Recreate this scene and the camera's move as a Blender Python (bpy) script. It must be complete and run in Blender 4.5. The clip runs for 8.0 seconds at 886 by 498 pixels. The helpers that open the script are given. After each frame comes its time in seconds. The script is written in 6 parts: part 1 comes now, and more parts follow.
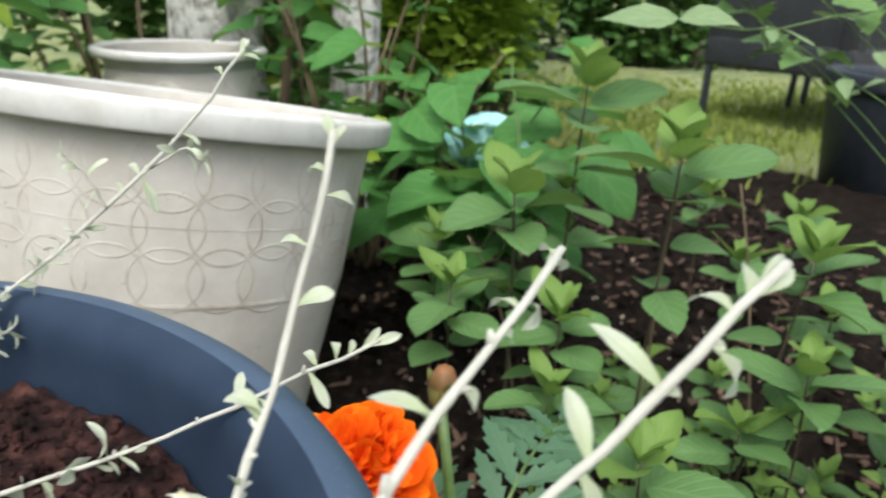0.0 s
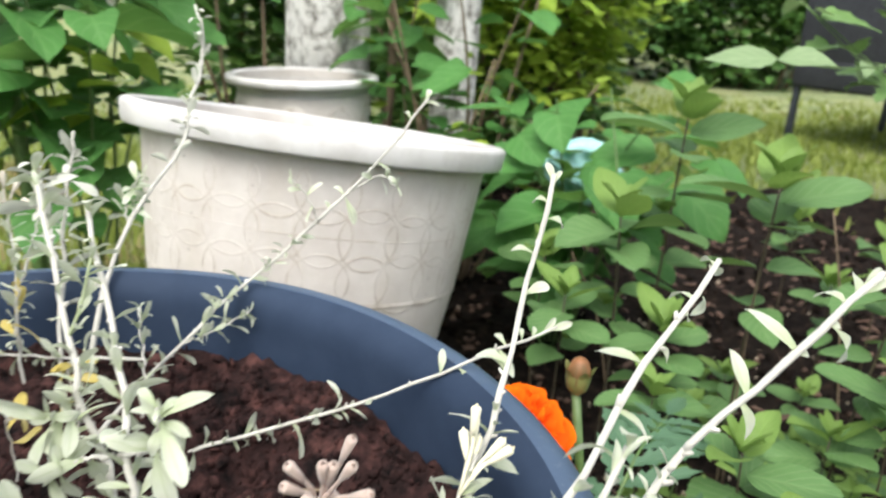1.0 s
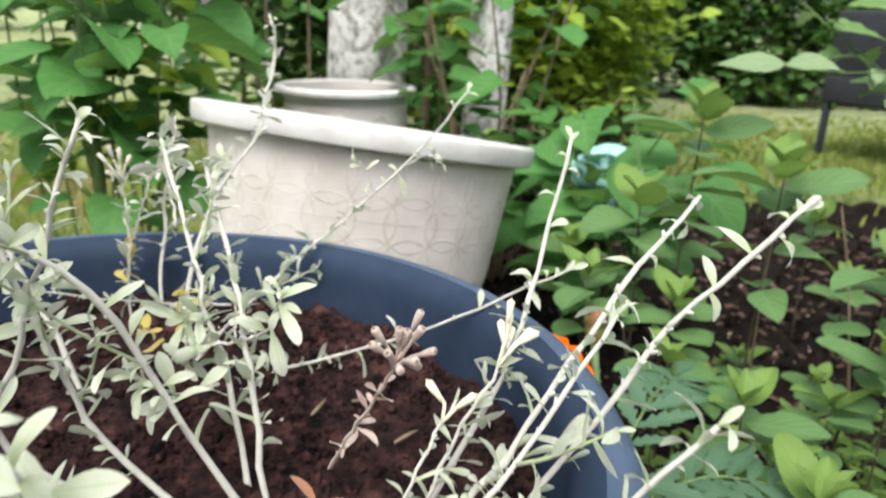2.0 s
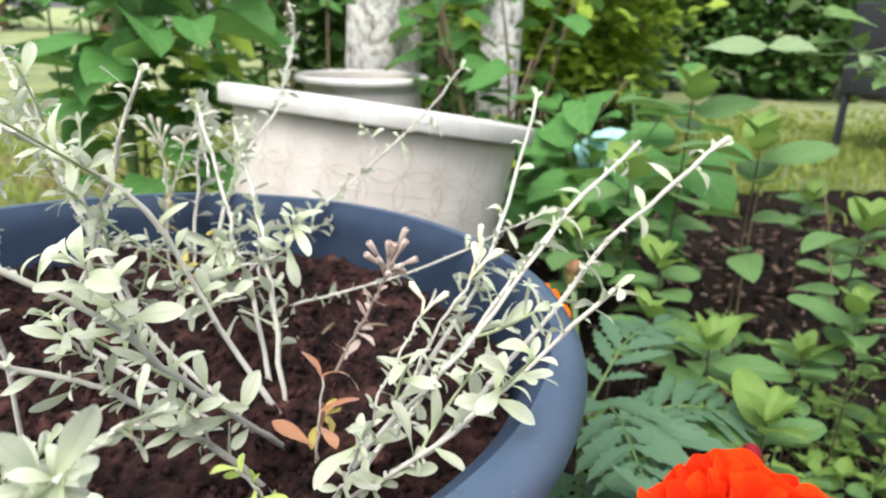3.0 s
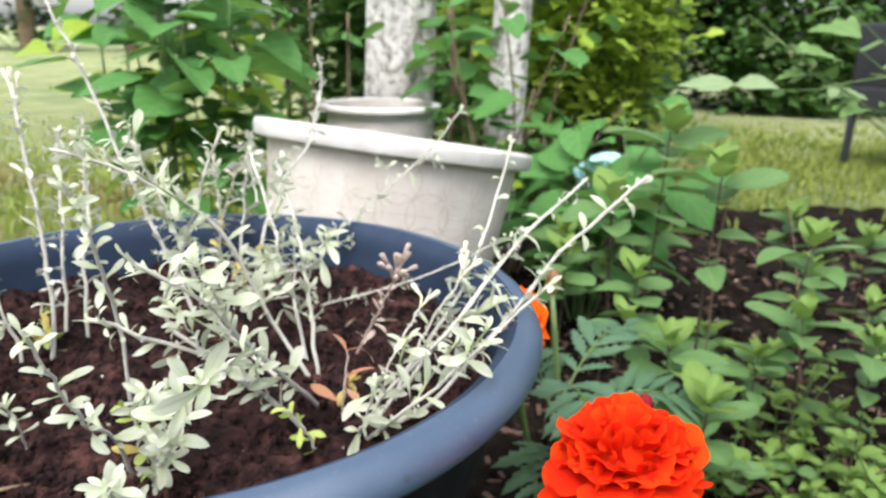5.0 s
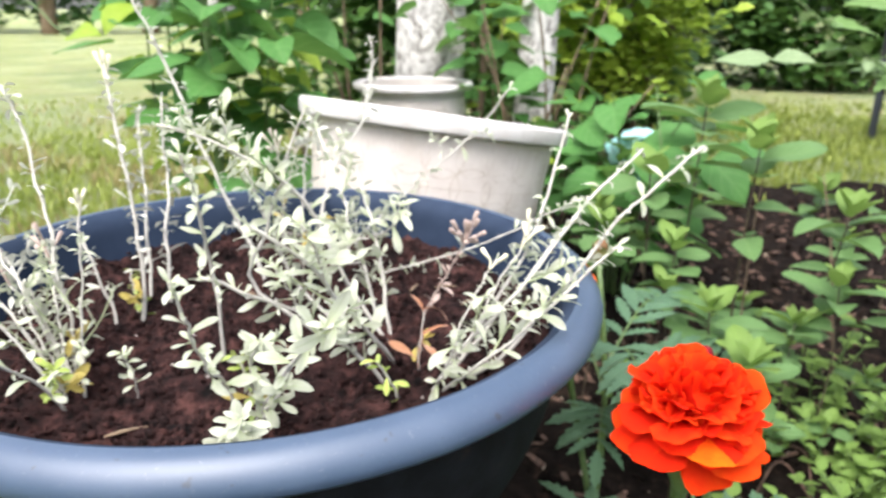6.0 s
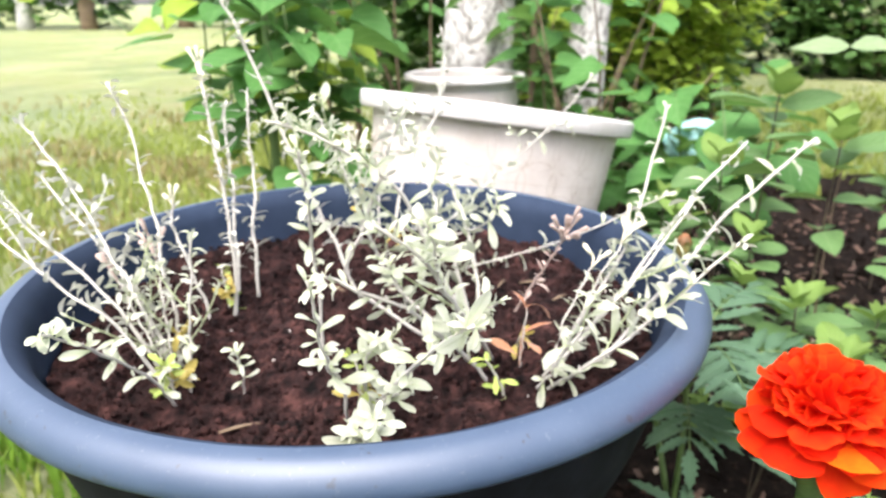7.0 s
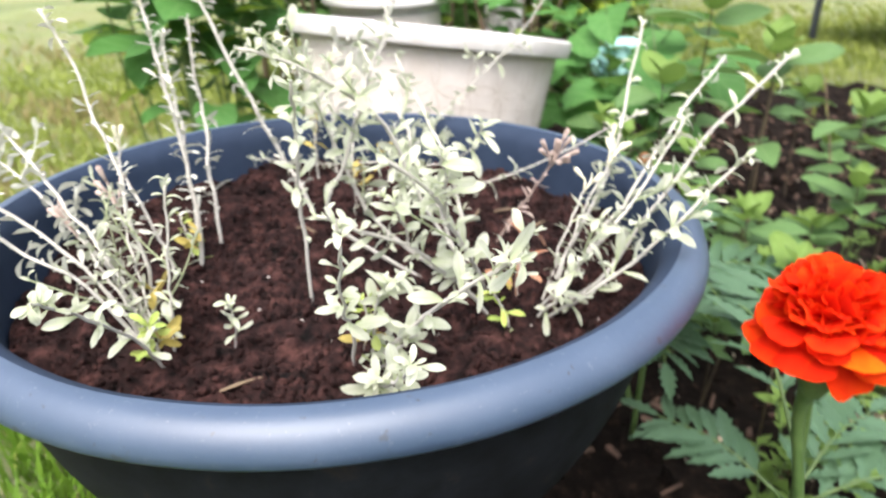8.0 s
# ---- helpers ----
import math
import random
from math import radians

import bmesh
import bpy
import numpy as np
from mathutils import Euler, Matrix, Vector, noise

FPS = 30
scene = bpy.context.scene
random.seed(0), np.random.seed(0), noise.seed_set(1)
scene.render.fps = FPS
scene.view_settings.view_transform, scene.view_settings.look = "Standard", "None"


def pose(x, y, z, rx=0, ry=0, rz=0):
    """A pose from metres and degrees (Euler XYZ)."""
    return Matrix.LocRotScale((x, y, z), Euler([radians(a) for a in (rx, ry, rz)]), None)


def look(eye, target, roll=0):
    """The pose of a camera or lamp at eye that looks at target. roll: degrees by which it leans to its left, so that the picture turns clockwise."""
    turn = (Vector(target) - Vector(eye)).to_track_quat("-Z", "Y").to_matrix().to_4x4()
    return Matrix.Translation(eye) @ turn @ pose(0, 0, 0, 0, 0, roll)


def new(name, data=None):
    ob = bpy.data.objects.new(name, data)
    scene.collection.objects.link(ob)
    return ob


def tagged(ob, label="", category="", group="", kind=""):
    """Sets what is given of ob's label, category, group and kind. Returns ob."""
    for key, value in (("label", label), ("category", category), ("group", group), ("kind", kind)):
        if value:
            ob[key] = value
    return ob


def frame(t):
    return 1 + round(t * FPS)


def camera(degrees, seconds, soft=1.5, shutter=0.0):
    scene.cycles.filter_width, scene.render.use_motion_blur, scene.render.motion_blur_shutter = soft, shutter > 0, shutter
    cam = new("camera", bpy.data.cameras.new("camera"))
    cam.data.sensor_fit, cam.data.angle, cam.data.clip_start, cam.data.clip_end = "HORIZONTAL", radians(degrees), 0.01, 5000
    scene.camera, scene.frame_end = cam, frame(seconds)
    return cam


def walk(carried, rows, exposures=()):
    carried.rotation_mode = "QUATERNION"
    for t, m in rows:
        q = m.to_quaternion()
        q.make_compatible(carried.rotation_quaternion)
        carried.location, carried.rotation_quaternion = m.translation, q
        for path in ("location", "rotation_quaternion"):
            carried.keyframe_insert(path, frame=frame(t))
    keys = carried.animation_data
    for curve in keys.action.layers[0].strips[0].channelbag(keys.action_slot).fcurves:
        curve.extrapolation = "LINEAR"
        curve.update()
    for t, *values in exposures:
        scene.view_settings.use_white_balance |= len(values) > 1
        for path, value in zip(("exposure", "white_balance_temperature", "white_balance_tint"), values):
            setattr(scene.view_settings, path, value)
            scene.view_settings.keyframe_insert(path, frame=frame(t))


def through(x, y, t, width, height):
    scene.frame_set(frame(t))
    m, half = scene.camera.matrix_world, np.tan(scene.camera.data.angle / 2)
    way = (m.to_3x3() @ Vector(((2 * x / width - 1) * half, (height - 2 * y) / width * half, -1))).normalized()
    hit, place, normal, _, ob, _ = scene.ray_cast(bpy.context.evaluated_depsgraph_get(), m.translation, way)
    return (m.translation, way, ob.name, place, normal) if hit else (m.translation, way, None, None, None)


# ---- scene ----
cam = camera(65.40, 8.0, soft=2.0, shutter=0.35)
cam.data.dof.use_dof, cam.data.dof.focus_distance, cam.data.dof.aperture_fstop = True, 0.16, 25.0
# seconds, eye, then yaw, pitch and roll in degrees
ROWS = [
    (0.0, 0.1636, -0.0399, 0.4249, 1.36, -20.85, 2.75),
    (0.5, 0.1441, -0.0564, 0.4294, 4.00, -20.83, 2.01),
    (1.0, 0.1363, -0.0935, 0.4404, 7.46, -19.74, 2.46),
    (1.5, 0.1373, -0.1249, 0.4396, 9.19, -18.51, 2.21),
    (1.7, 0.1375, -0.1337, 0.4375, 9.50, -18.22, 2.18),
    (3.0, 0.1629, -0.1945, 0.4274, 11.87, -18.53, 1.60),
    (3.5, 0.1721, -0.2092, 0.4306, 12.20, -18.00, 1.26),
    (4.0, 0.1848, -0.2317, 0.4361, 12.45, -17.53, 1.73),
    (4.2, 0.1904, -0.2389, 0.4394, 12.91, -17.17, 1.51),
    (5.3, 0.1890, -0.2786, 0.4521, 13.83, -17.50, 0.80),
    (5.5, 0.1882, -0.2863, 0.4512, 14.27, -18.08, 0.28),
    (6.0, 0.1723, -0.2957, 0.4515, 14.96, -18.98, 0.46),
    (6.5, 0.1552, -0.3057, 0.4540, 17.05, -19.28, 0.03),
    (7.0, 0.1392, -0.3000, 0.4519, 17.59, -19.69, -0.39),
    (7.5, 0.1236, -0.3004, 0.4391, 16.14, -19.88, 2.26),
    (8.0, 0.1002, -0.2963, 0.4483, 9.53, -25.52, -0.83),
]
EXPOSURES = [(0.0, 1.05, 6350, 3), (0.5, 1.25, 6400, 4), (1.0, 1.38, 6400, 7), (1.5, 1.25, 6400, 7), (3.0, 1.42, 6400, 8), (3.5, 1.35, 6350, 8), (5.5, 1.61, 6350, 11), (7.0, 1.94, 6450, 15), (7.5, 1.84, 6500, 15), (8.0, 1.75, 6500, 13)]
walk(cam, [(t, pose(x, y, z, 90 + pitch, 0, yaw) @ pose(0, 0, 0, 0, 0, roll)) for t, x, y, z, yaw, pitch, roll in ROWS], EXPOSURES)
# ---- end of walk ----

# ------------------------------------------------------------------ light
RIM = 0.32          # height of the pot's rim over the lawn
BED = 0.095         # height of the planting bed over the lawn

world = bpy.data.worlds.new("overcast_sky")
scene.world = world
world.use_nodes = True
wn = world.node_tree.nodes
sky = wn.new("ShaderNodeTexSky")
sky.sky_type, sky.sun_disc = "NISHITA", False
sky.sun_elevation, sky.sun_rotation = radians(60), radians(187)
sky.air_density, sky.dust_density, sky.ozone_density = 1.0, 3.0, 0.6
haze = wn.new("ShaderNodeHueSaturation")
haze.inputs["Saturation"].default_value = 0.35
world.node_tree.links.new(sky.outputs[0], haze.inputs["Color"])
world.node_tree.links.new(haze.outputs[0], wn["Background"].inputs[0])
wn["Background"].inputs[1].default_value = 0.15

sun = new("sun", bpy.data.lights.new("sun", "SUN"))
sun.data.energy, sun.data.angle, sun.data.color = 1.3, radians(40), (1.0, 0.95, 0.88)
sun.matrix_world = look((-0.3, -2.35, 4.2), (0, 0, 0))

# ------------------------------------------------------------------ materials


def material(name):
    m = bpy.data.materials.new(name)
    m.use_nodes = True
    nt = m.node_tree
    return m, nt.nodes, nt.links, nt.nodes["Principled BSDF"]


def ramp(nodes, links, fac, stops):
    r = nodes.new("ShaderNodeValToRGB")
    while len(r.color_ramp.elements) < len(stops):
        r.color_ramp.elements.new(0.5)
    for e, (p, c) in zip(r.color_ramp.elements, stops):
        e.position, e.color = p, (*c, 1)
    links.new(fac, r.inputs[0])
    return r.outputs[0]


def noise_at(nodes, links, scale, detail=6.0, rough=0.6, coord="Object", stretch=None):
    tc = nodes.new("ShaderNodeTexCoord")
    n = nodes.new("ShaderNodeTexNoise")
    n.inputs["Scale"].default_value, n.inputs["Detail"].default_value, n.inputs["Roughness"].default_value = scale, detail, rough
    src = tc.outputs[coord]
    if stretch:
        mp = nodes.new("ShaderNodeMapping")
        mp.inputs["Scale"].default_value = stretch
        links.new(src, mp.inputs[0])
        src = mp.outputs[0]
    links.new(src, n.inputs["Vector"])
    return n.outputs["Fac"]


def bumped(nodes, links, bsdf, fac, strength, distance):
    b = nodes.new("ShaderNodeBump")
    b.inputs["Strength"].default_value, b.inputs["Distance"].default_value = strength, distance
    links.new(fac, b.inputs["Height"])
    links.new(b.outputs[0], bsdf.inputs["Normal"])
    return b


def mixed(nodes, links, fac, a, b, mode="MIX"):
    m = nodes.new("ShaderNodeMix")
    m.data_type, m.blend_type = "RGBA", mode
    for sock, v in ((m.inputs[0], fac), (m.inputs[6], a), (m.inputs[7], b)):
        if isinstance(v, (int, float)):
            sock.default_value = v
        elif isinstance(v, tuple):
            sock.default_value = (*v, 1)
        else:
            links.new(v, sock)
    return m.outputs[2]


def leaf_material(name, dark, light, vein, rough=0.55, through=0.3, veins=14.0, vein_mix=0.35, spots=0.0):
    """A leaf: varied green, veins along its own length, light shining through."""
    m, n, l, p = material(name)
    geo = n.new("ShaderNodeNewGeometry")
    fac = noise_at(n, l, 60.0, 4.0)
    add = n.new("ShaderNodeMath")
    add.operation = "MULTIPLY_ADD"
    l.new(geo.outputs["Random Per Island"], add.inputs[0])
    add.inputs[1].default_value = 0.7
    sub = n.new("ShaderNodeMath")
    sub.operation = "MULTIPLY_ADD"
    l.new(fac, sub.inputs[0])
    sub.inputs[1].default_value, sub.inputs[2].default_value = 0.9, -0.3
    l.new(sub.outputs[0], add.inputs[2])
    col = ramp(n, l, add.outputs[0], [(0.0, dark), (1.0, light)])
    uv = n.new("ShaderNodeUVMap")
    sep = n.new("ShaderNodeSeparateXYZ")
    l.new(uv.outputs[0], sep.inputs[0])
    off = n.new("ShaderNodeMath")
    off.operation = "SUBTRACT"
    l.new(sep.outputs[0], off.inputs[0])
    off.inputs[1].default_value = 0.5
    ab = n.new("ShaderNodeMath")
    ab.operation = "ABSOLUTE"
    l.new(off.outputs[0], ab.inputs[0])
    ph = n.new("ShaderNodeMath")
    ph.operation = "MULTIPLY_ADD"
    l.new(ab.outputs[0], ph.inputs[0])
    ph.inputs[1].default_value = -0.9
    l.new(sep.outputs[1], ph.inputs[2])
    sc = n.new("ShaderNodeMath")
    sc.operation = "MULTIPLY"
    l.new(ph.outputs[0], sc.inputs[0])
    sc.inputs[1].default_value = veins * 3.1416
    si = n.new("ShaderNodeMath")
    si.operation = "SINE"
    l.new(sc.outputs[0], si.inputs[0])
    side = n.new("ShaderNodeMapRange")
    l.new(si.outputs[0], side.inputs[0])
    side.inputs[1].default_value, side.inputs[2].default_value = 0.72, 1.0
    mid = n.new("ShaderNodeMapRange")
    l.new(ab.outputs[0], mid.inputs[0])
    mid.inputs[1].default_value, mid.inputs[2].default_value = 0.06, 0.0
    mx = n.new("ShaderNodeMath")
    mx.operation = "MAXIMUM"
    l.new(side.outputs[0], mx.inputs[0])
    l.new(mid.outputs[0], mx.inputs[1])
    k = n.new("ShaderNodeMath")
    k.operation = "MULTIPLY"
    l.new(mx.outputs[0], k.inputs[0])
    k.inputs[1].default_value = vein_mix
    col = mixed(n, l, k.outputs[0], col, vein)
    if spots:
        f2 = ramp(n, l, noise_at(n, l, 14.0, 5.0, 0.7), [(0.6, (0, 0, 0)), (0.68, (1, 1, 1))])
        s2 = n.new("ShaderNodeMath")
        s2.operation = "MULTIPLY"
        l.new(f2, s2.inputs[0])
        s2.inputs[1].default_value = spots
        col = mixed(n, l, s2.outputs[0], col, (0.22, 0.16, 0.05))
    l.new(col, p.inputs["Base Color"])
    p.inputs["Roughness"].default_value, p.inputs["Specular IOR Level"].default_value = rough, 0.26
    bumped(n, l, p, mx.outputs[0], 0.5, -0.0006)
    tr = n.new("ShaderNodeBsdfTranslucent")
    l.new(mixed(n, l, 0.4, col, (0.24, 0.36, 0.07)), tr.inputs[0])
    ms = n.new("ShaderNodeMixShader")
    ms.inputs[0].default_value = through
    l.new(p.outputs[0], ms.inputs[1])
    l.new(tr.outputs[0], ms.inputs[2])
    l.new(ms.outputs[0], n["Material Output"].inputs[0])
    return m


def plain_material(name, stops, scale, rough=0.7, bump=0.3, distance=0.002, detail=8.0, metallic=0.0, stretch=None, coarse=None, gloss=0.5):
    """A surface with colour varied at two scales and a fine relief."""
    m, n, l, p = material(name)
    f = noise_at(n, l, scale, detail, 0.65, stretch=stretch)
    col = ramp(n, l, f, stops)
    big = noise_at(n, l, coarse or scale / 9.0, 3.0)
    shade = ramp(n, l, big, [(0.3, (0.72, 0.72, 0.72)), (0.7, (1.15, 1.15, 1.15))])
    col = mixed(n, l, 1.0, col, shade, "MULTIPLY")
    l.new(col, p.inputs["Base Color"])
    p.inputs["Roughness"].default_value, p.inputs["Metallic"].default_value, p.inputs["Specular IOR Level"].default_value = rough, metallic, gloss
    bumped(n, l, p, f, bump, distance)
    return m


def felt_material(name, dark, light, through=0.12, foot=None):
    """Silver felted stems and leaves."""
    m, n, l, p = material(name)
    geo = n.new("ShaderNodeNewGeometry")
    f = noise_at(n, l, 260.0, 4.0)
    add = n.new("ShaderNodeMath")
    add.operation = "MULTIPLY_ADD"
    l.new(geo.outputs["Random Per Island"], add.inputs[0])
    add.inputs[1].default_value = 0.6
    sub = n.new("ShaderNodeMath")
    sub.operation = "MULTIPLY_ADD"
    l.new(f, sub.inputs[0])
    sub.inputs[1].default_value, sub.inputs[2].default_value = 0.8, -0.2
    l.new(sub.outputs[0], add.inputs[2])
    col = ramp(n, l, add.outputs[0], [(0.0, dark), (1.0, light)])
    if foot:
        uv = n.new("ShaderNodeUVMap")
        sep = n.new("ShaderNodeSeparateXYZ")
        l.new(uv.outputs[0], sep.inputs[0])
        up = n.new("ShaderNodeMapRange")
        l.new(sep.outputs[1], up.inputs[0])
        up.inputs[1].default_value, up.inputs[2].default_value, up.inputs[3].default_value, up.inputs[4].default_value = 0.05, 0.75, 0.75, 0.0
        col = mixed(n, l, up.outputs[0], col, foot)
        mid = n.new("ShaderNodeMath")
        mid.operation = "COMPARE"
        l.new(sep.outputs[0], mid.inputs[0])
        mid.inputs[1].default_value, mid.inputs[2].default_value = 0.5, 0.05
        rib = n.new("ShaderNodeMath")
        rib.operation = "MULTIPLY"
        l.new(mid.outputs[0], rib.inputs[0])
        rib.inputs[1].default_value = 0.35
        col = mixed(n, l, rib.outputs[0], col, foot)
    l.new(col, p.inputs["Base Color"])
    p.inputs["Roughness"].default_value = 0.9
    p.inputs["Sheen Weight"].default_value = 0.3
    bumped(n, l, p, f, 0.5, 0.0004)
    tr = n.new("ShaderNodeBsdfTranslucent")
    l.new(col, tr.inputs[0])
    ms = n.new("ShaderNodeMixShader")
    ms.inputs[0].default_value = through
    l.new(p.outputs[0], ms.inputs[1])
    l.new(tr.outputs[0], ms.inputs[2])
    l.new(ms.outputs[0], n["Material Output"].inputs[0])
    return m


SILVER_LEAF = felt_material("silver_leaf", (0.46, 0.49, 0.37), (0.665, 0.685, 0.565), 0.35, (0.38, 0.45, 0.23))
WHITE_FELT = felt_material("white_felt_leaf", (0.47, 0.48, 0.40), (0.65, 0.65, 0.57), 0.25)
SILVER_STEM = felt_material("silver_stem", (0.34, 0.32, 0.28), (0.60, 0.585, 0.53), 0.0)
GREEN_BASE_LEAF = felt_material("greenish_leaf", (0.20, 0.30, 0.05), (0.46, 0.52, 0.14), 0.2)
DRY_PINK = felt_material("dry_pink", (0.30, 0.20, 0.165), (0.56, 0.46, 0.40), 0.05)
DRY_GREY = felt_material("dry_grey", (0.36, 0.32, 0.25), (0.60, 0.55, 0.46), 0.05)
DRY_YELLOW = felt_material("dry_yellow", (0.32, 0.26, 0.05), (0.60, 0.48, 0.14), 0.3)
DRY_ORANGE = felt_material("dry_orange", (0.26, 0.10, 0.05), (0.44, 0.22, 0.12), 0.15)
YELLOW_BUD = felt_material("yellow_bud", (0.60, 0.56, 0.38), (0.78, 0.75, 0.58), 0.05)
MINT_LEAF = leaf_material("mint_leaf", (0.066, 0.142, 0.046), (0.156, 0.278, 0.100), (0.19, 0.29, 0.12), 0.50, 0.3, 12.0, 0.45)
MINT_YOUNG = leaf_material("mint_young_leaf", (0.125, 0.225, 0.050), (0.225, 0.33, 0.085), (0.25, 0.40, 0.085), 0.5, 0.35, 12.0, 0.25)
MINT_STEM = plain_material("mint_stem", [(0.3, (0.035, 0.022, 0.016)), (0.7, (0.075, 0.06, 0.03))], 120.0, 0.6, 0.2, 0.0005)
BROAD_LEAF = leaf_material("broad_leaf", (0.044, 0.142, 0.034), (0.120, 0.300, 0.078), (0.16, 0.31, 0.10), 0.58, 0.35, 8.0, 0.45)
PALE_LEAF = leaf_material("pale_leaf", (0.17, 0.26, 0.12), (0.28, 0.36, 0.20), (0.34, 0.42, 0.25), 0.5, 0.3, 9.0, 0.3, 0.15)
HEDGE_PALE = leaf_material("lobed_leaf", (0.10, 0.20, 0.06), (0.20, 0.32, 0.11), (0.24, 0.34, 0.15), 0.5, 0.35, 7.0, 0.3)
LIME_LEAF = leaf_material("lime_leaf", (0.17, 0.29, 0.025), (0.42, 0.54, 0.075), (0.36, 0.44, 0.10), 0.5, 0.4, 8.0, 0.2)
DARK_LEAF = leaf_material("dark_leaf", (0.012, 0.036, 0.012), (0.055, 0.125, 0.034), (0.05, 0.10, 0.04), 0.5, 0.2, 8.0, 0.15)
HEDGE_LEAF = leaf_material("hedge_leaf", (0.035, 0.095, 0.025), (0.130, 0.260, 0.065), (0.09, 0.18, 0.06), 0.5, 0.3, 8.0, 0.15)
FEATHER_LEAF = leaf_material("marigold_leaf", (0.050, 0.115, 0.068), (0.130, 0.225, 0.130), (0.15, 0.26, 0.12), 0.45, 0.25, 10.0, 0.15)
BROWN_STEM = plain_material("brown_stem", [(0.3, (0.10, 0.065, 0.04)), (0.7, (0.26, 0.19, 0.12))], 80.0, 0.8, 0.4, 0.001, stretch=(1, 1, 0.15))
GREEN_STEM = plain_material("green_stem", [(0.3, (0.06, 0.12, 0.03)), (0.7, (0.13, 0.20, 0.06))], 120.0, 0.5, 0.2, 0.0004)
BED_SOIL = plain_material("bed_soil", [(0.28, (0.003, 0.002, 0.002)), (0.55, (0.014, 0.010, 0.008)), (0.8, (0.070, 0.042, 0.030))], 90.0, 0.95, 1.0, 0.006, 12.0, gloss=0.08)
POT_SOIL = plain_material("potting_soil", [(0.35, (0.004, 0.003, 0.003)), (0.53, (0.034, 0.016, 0.015)), (0.80, (0.150, 0.066, 0.056))], 120.0, 0.9, 1.0, 0.004, 12.0, gloss=0.12)
BARK_CHIP = plain_material("bark_chip", [(0.25, (0.03, 0.017, 0.012)), (0.75, (0.20, 0.115, 0.08))], 160.0, 0.85, 0.6, 0.001, stretch=(1, 0.3, 1))
PALE_BIT = plain_material("pale_bits", [(0.3, (0.30, 0.22, 0.15)), (0.7, (0.58, 0.50, 0.40))], 200.0, 0.9, 0.3, 0.0005)
STRAW_BLADE = leaf_material("straw_grass", (0.20, 0.16, 0.06), (0.36, 0.30, 0.14), (0.3, 0.25, 0.1), 0.6, 0.3, 1.0, 0.0)
LUSH_BLADE = leaf_material("lush_grass", (0.075, 0.17, 0.015), (0.19, 0.33, 0.035), (0.2, 0.3, 0.06), 0.5, 0.4, 1.0, 0.0)
GRASS_BLADE = leaf_material("grass_blade", (0.175, 0.225, 0.042), (0.35, 0.40, 0.095), (0.30, 0.34, 0.10), 0.5, 0.4, 1.0, 0.0)


def rim_plastic():
    """Slate-blue moulded plastic, dusty and finely scuffed."""
    m, n, l, p = material("blue_grey_plastic")
    f = noise_at(n, l, 30.0, 6.0, 0.6)
    col = ramp(n, l, f, [(0.3, (0.030, 0.056, 0.105)), (0.7, (0.047, 0.077, 0.132))])
    dust = ramp(n, l, noise_at(n, l, 420.0, 3.0, 0.7), [(0.62, (0, 0, 0)), (0.74, (1, 1, 1))])
    k = n.new("ShaderNodeMath")
    k.operation = "MULTIPLY"
    l.new(dust, k.inputs[0])
    k.inputs[1].default_value = 0.18
    col = mixed(n, l, k.outputs[0], col, (0.30, 0.31, 0.33))
    spots = ramp(n, l, noise_at(n, l, 170.0, 2.0, 0.5), [(0.68, (0, 0, 0)), (0.72, (1, 1, 1))])
    k2 = n.new("ShaderNodeMath")
    k2.operation = "MULTIPLY"
    l.new(spots, k2.inputs[0])
    k2.inputs[1].default_value = 0.7
    col = mixed(n, l, k2.outputs[0], col, (0.022, 0.026, 0.034))
    l.new(col, p.inputs["Base Color"])
    rr = n.new("ShaderNodeMapRange")
    l.new(f, rr.inputs[0])
    rr.inputs[3].default_value, rr.inputs[4].default_value = 0.42, 0.56
    p.inputs["Specular IOR Level"].default_value = 0.8
    p.inputs["Coat Weight"].default_value, p.inputs["Coat Roughness"].default_value = 0.25, 0.50
    l.new(rr.outputs[0], p.inputs["Roughness"])
    bumped(n, l, p, noise_at(n, l, 500.0, 3.0), 0.15, 0.0004)
    return m


def cream_plastic():
    """Cream-white moulded planter with dirt washed into it."""
    m, n, l, p = material("cream_planter")
    f = noise_at(n, l, 22.0, 8.0, 0.65)
    col = ramp(n, l, f, [(0.3, (0.45, 0.405, 0.37)), (0.62, (0.58, 0.535, 0.50))])
    run = ramp(n, l, noise_at(n, l, 30.0, 6.0, 0.6, stretch=(1, 1, 0.12)), [(0.52, (0, 0, 0)), (0.72, (1, 1, 1))])
    k = n.new("ShaderNodeMath")
    k.operation = "MULTIPLY"
    l.new(run, k.inputs[0])
    k.inputs[1].default_value = 0.28
    col = mixed(n, l, k.outputs[0], col, (0.46, 0.40, 0.32))
    dots = ramp(n, l, noise_at(n, l, 190.0, 2.0, 0.5), [(0.71, (0, 0, 0)), (0.75, (1, 1, 1))])
    k2 = n.new("ShaderNodeMath")
    k2.operation = "MULTIPLY"
    l.new(dots, k2.inputs[0])
    k2.inputs[1].default_value = 0.5
    col = mixed(n, l, k2.outputs[0], col, (0.20, 0.17, 0.14))
    l.new(col, p.inputs["Base Color"])
    p.inputs["Roughness"].default_value, p.inputs["Specular IOR Level"].default_value = 0.66, 0.3
    bumped(n, l, p, f, 0.2, 0.001)
    return m


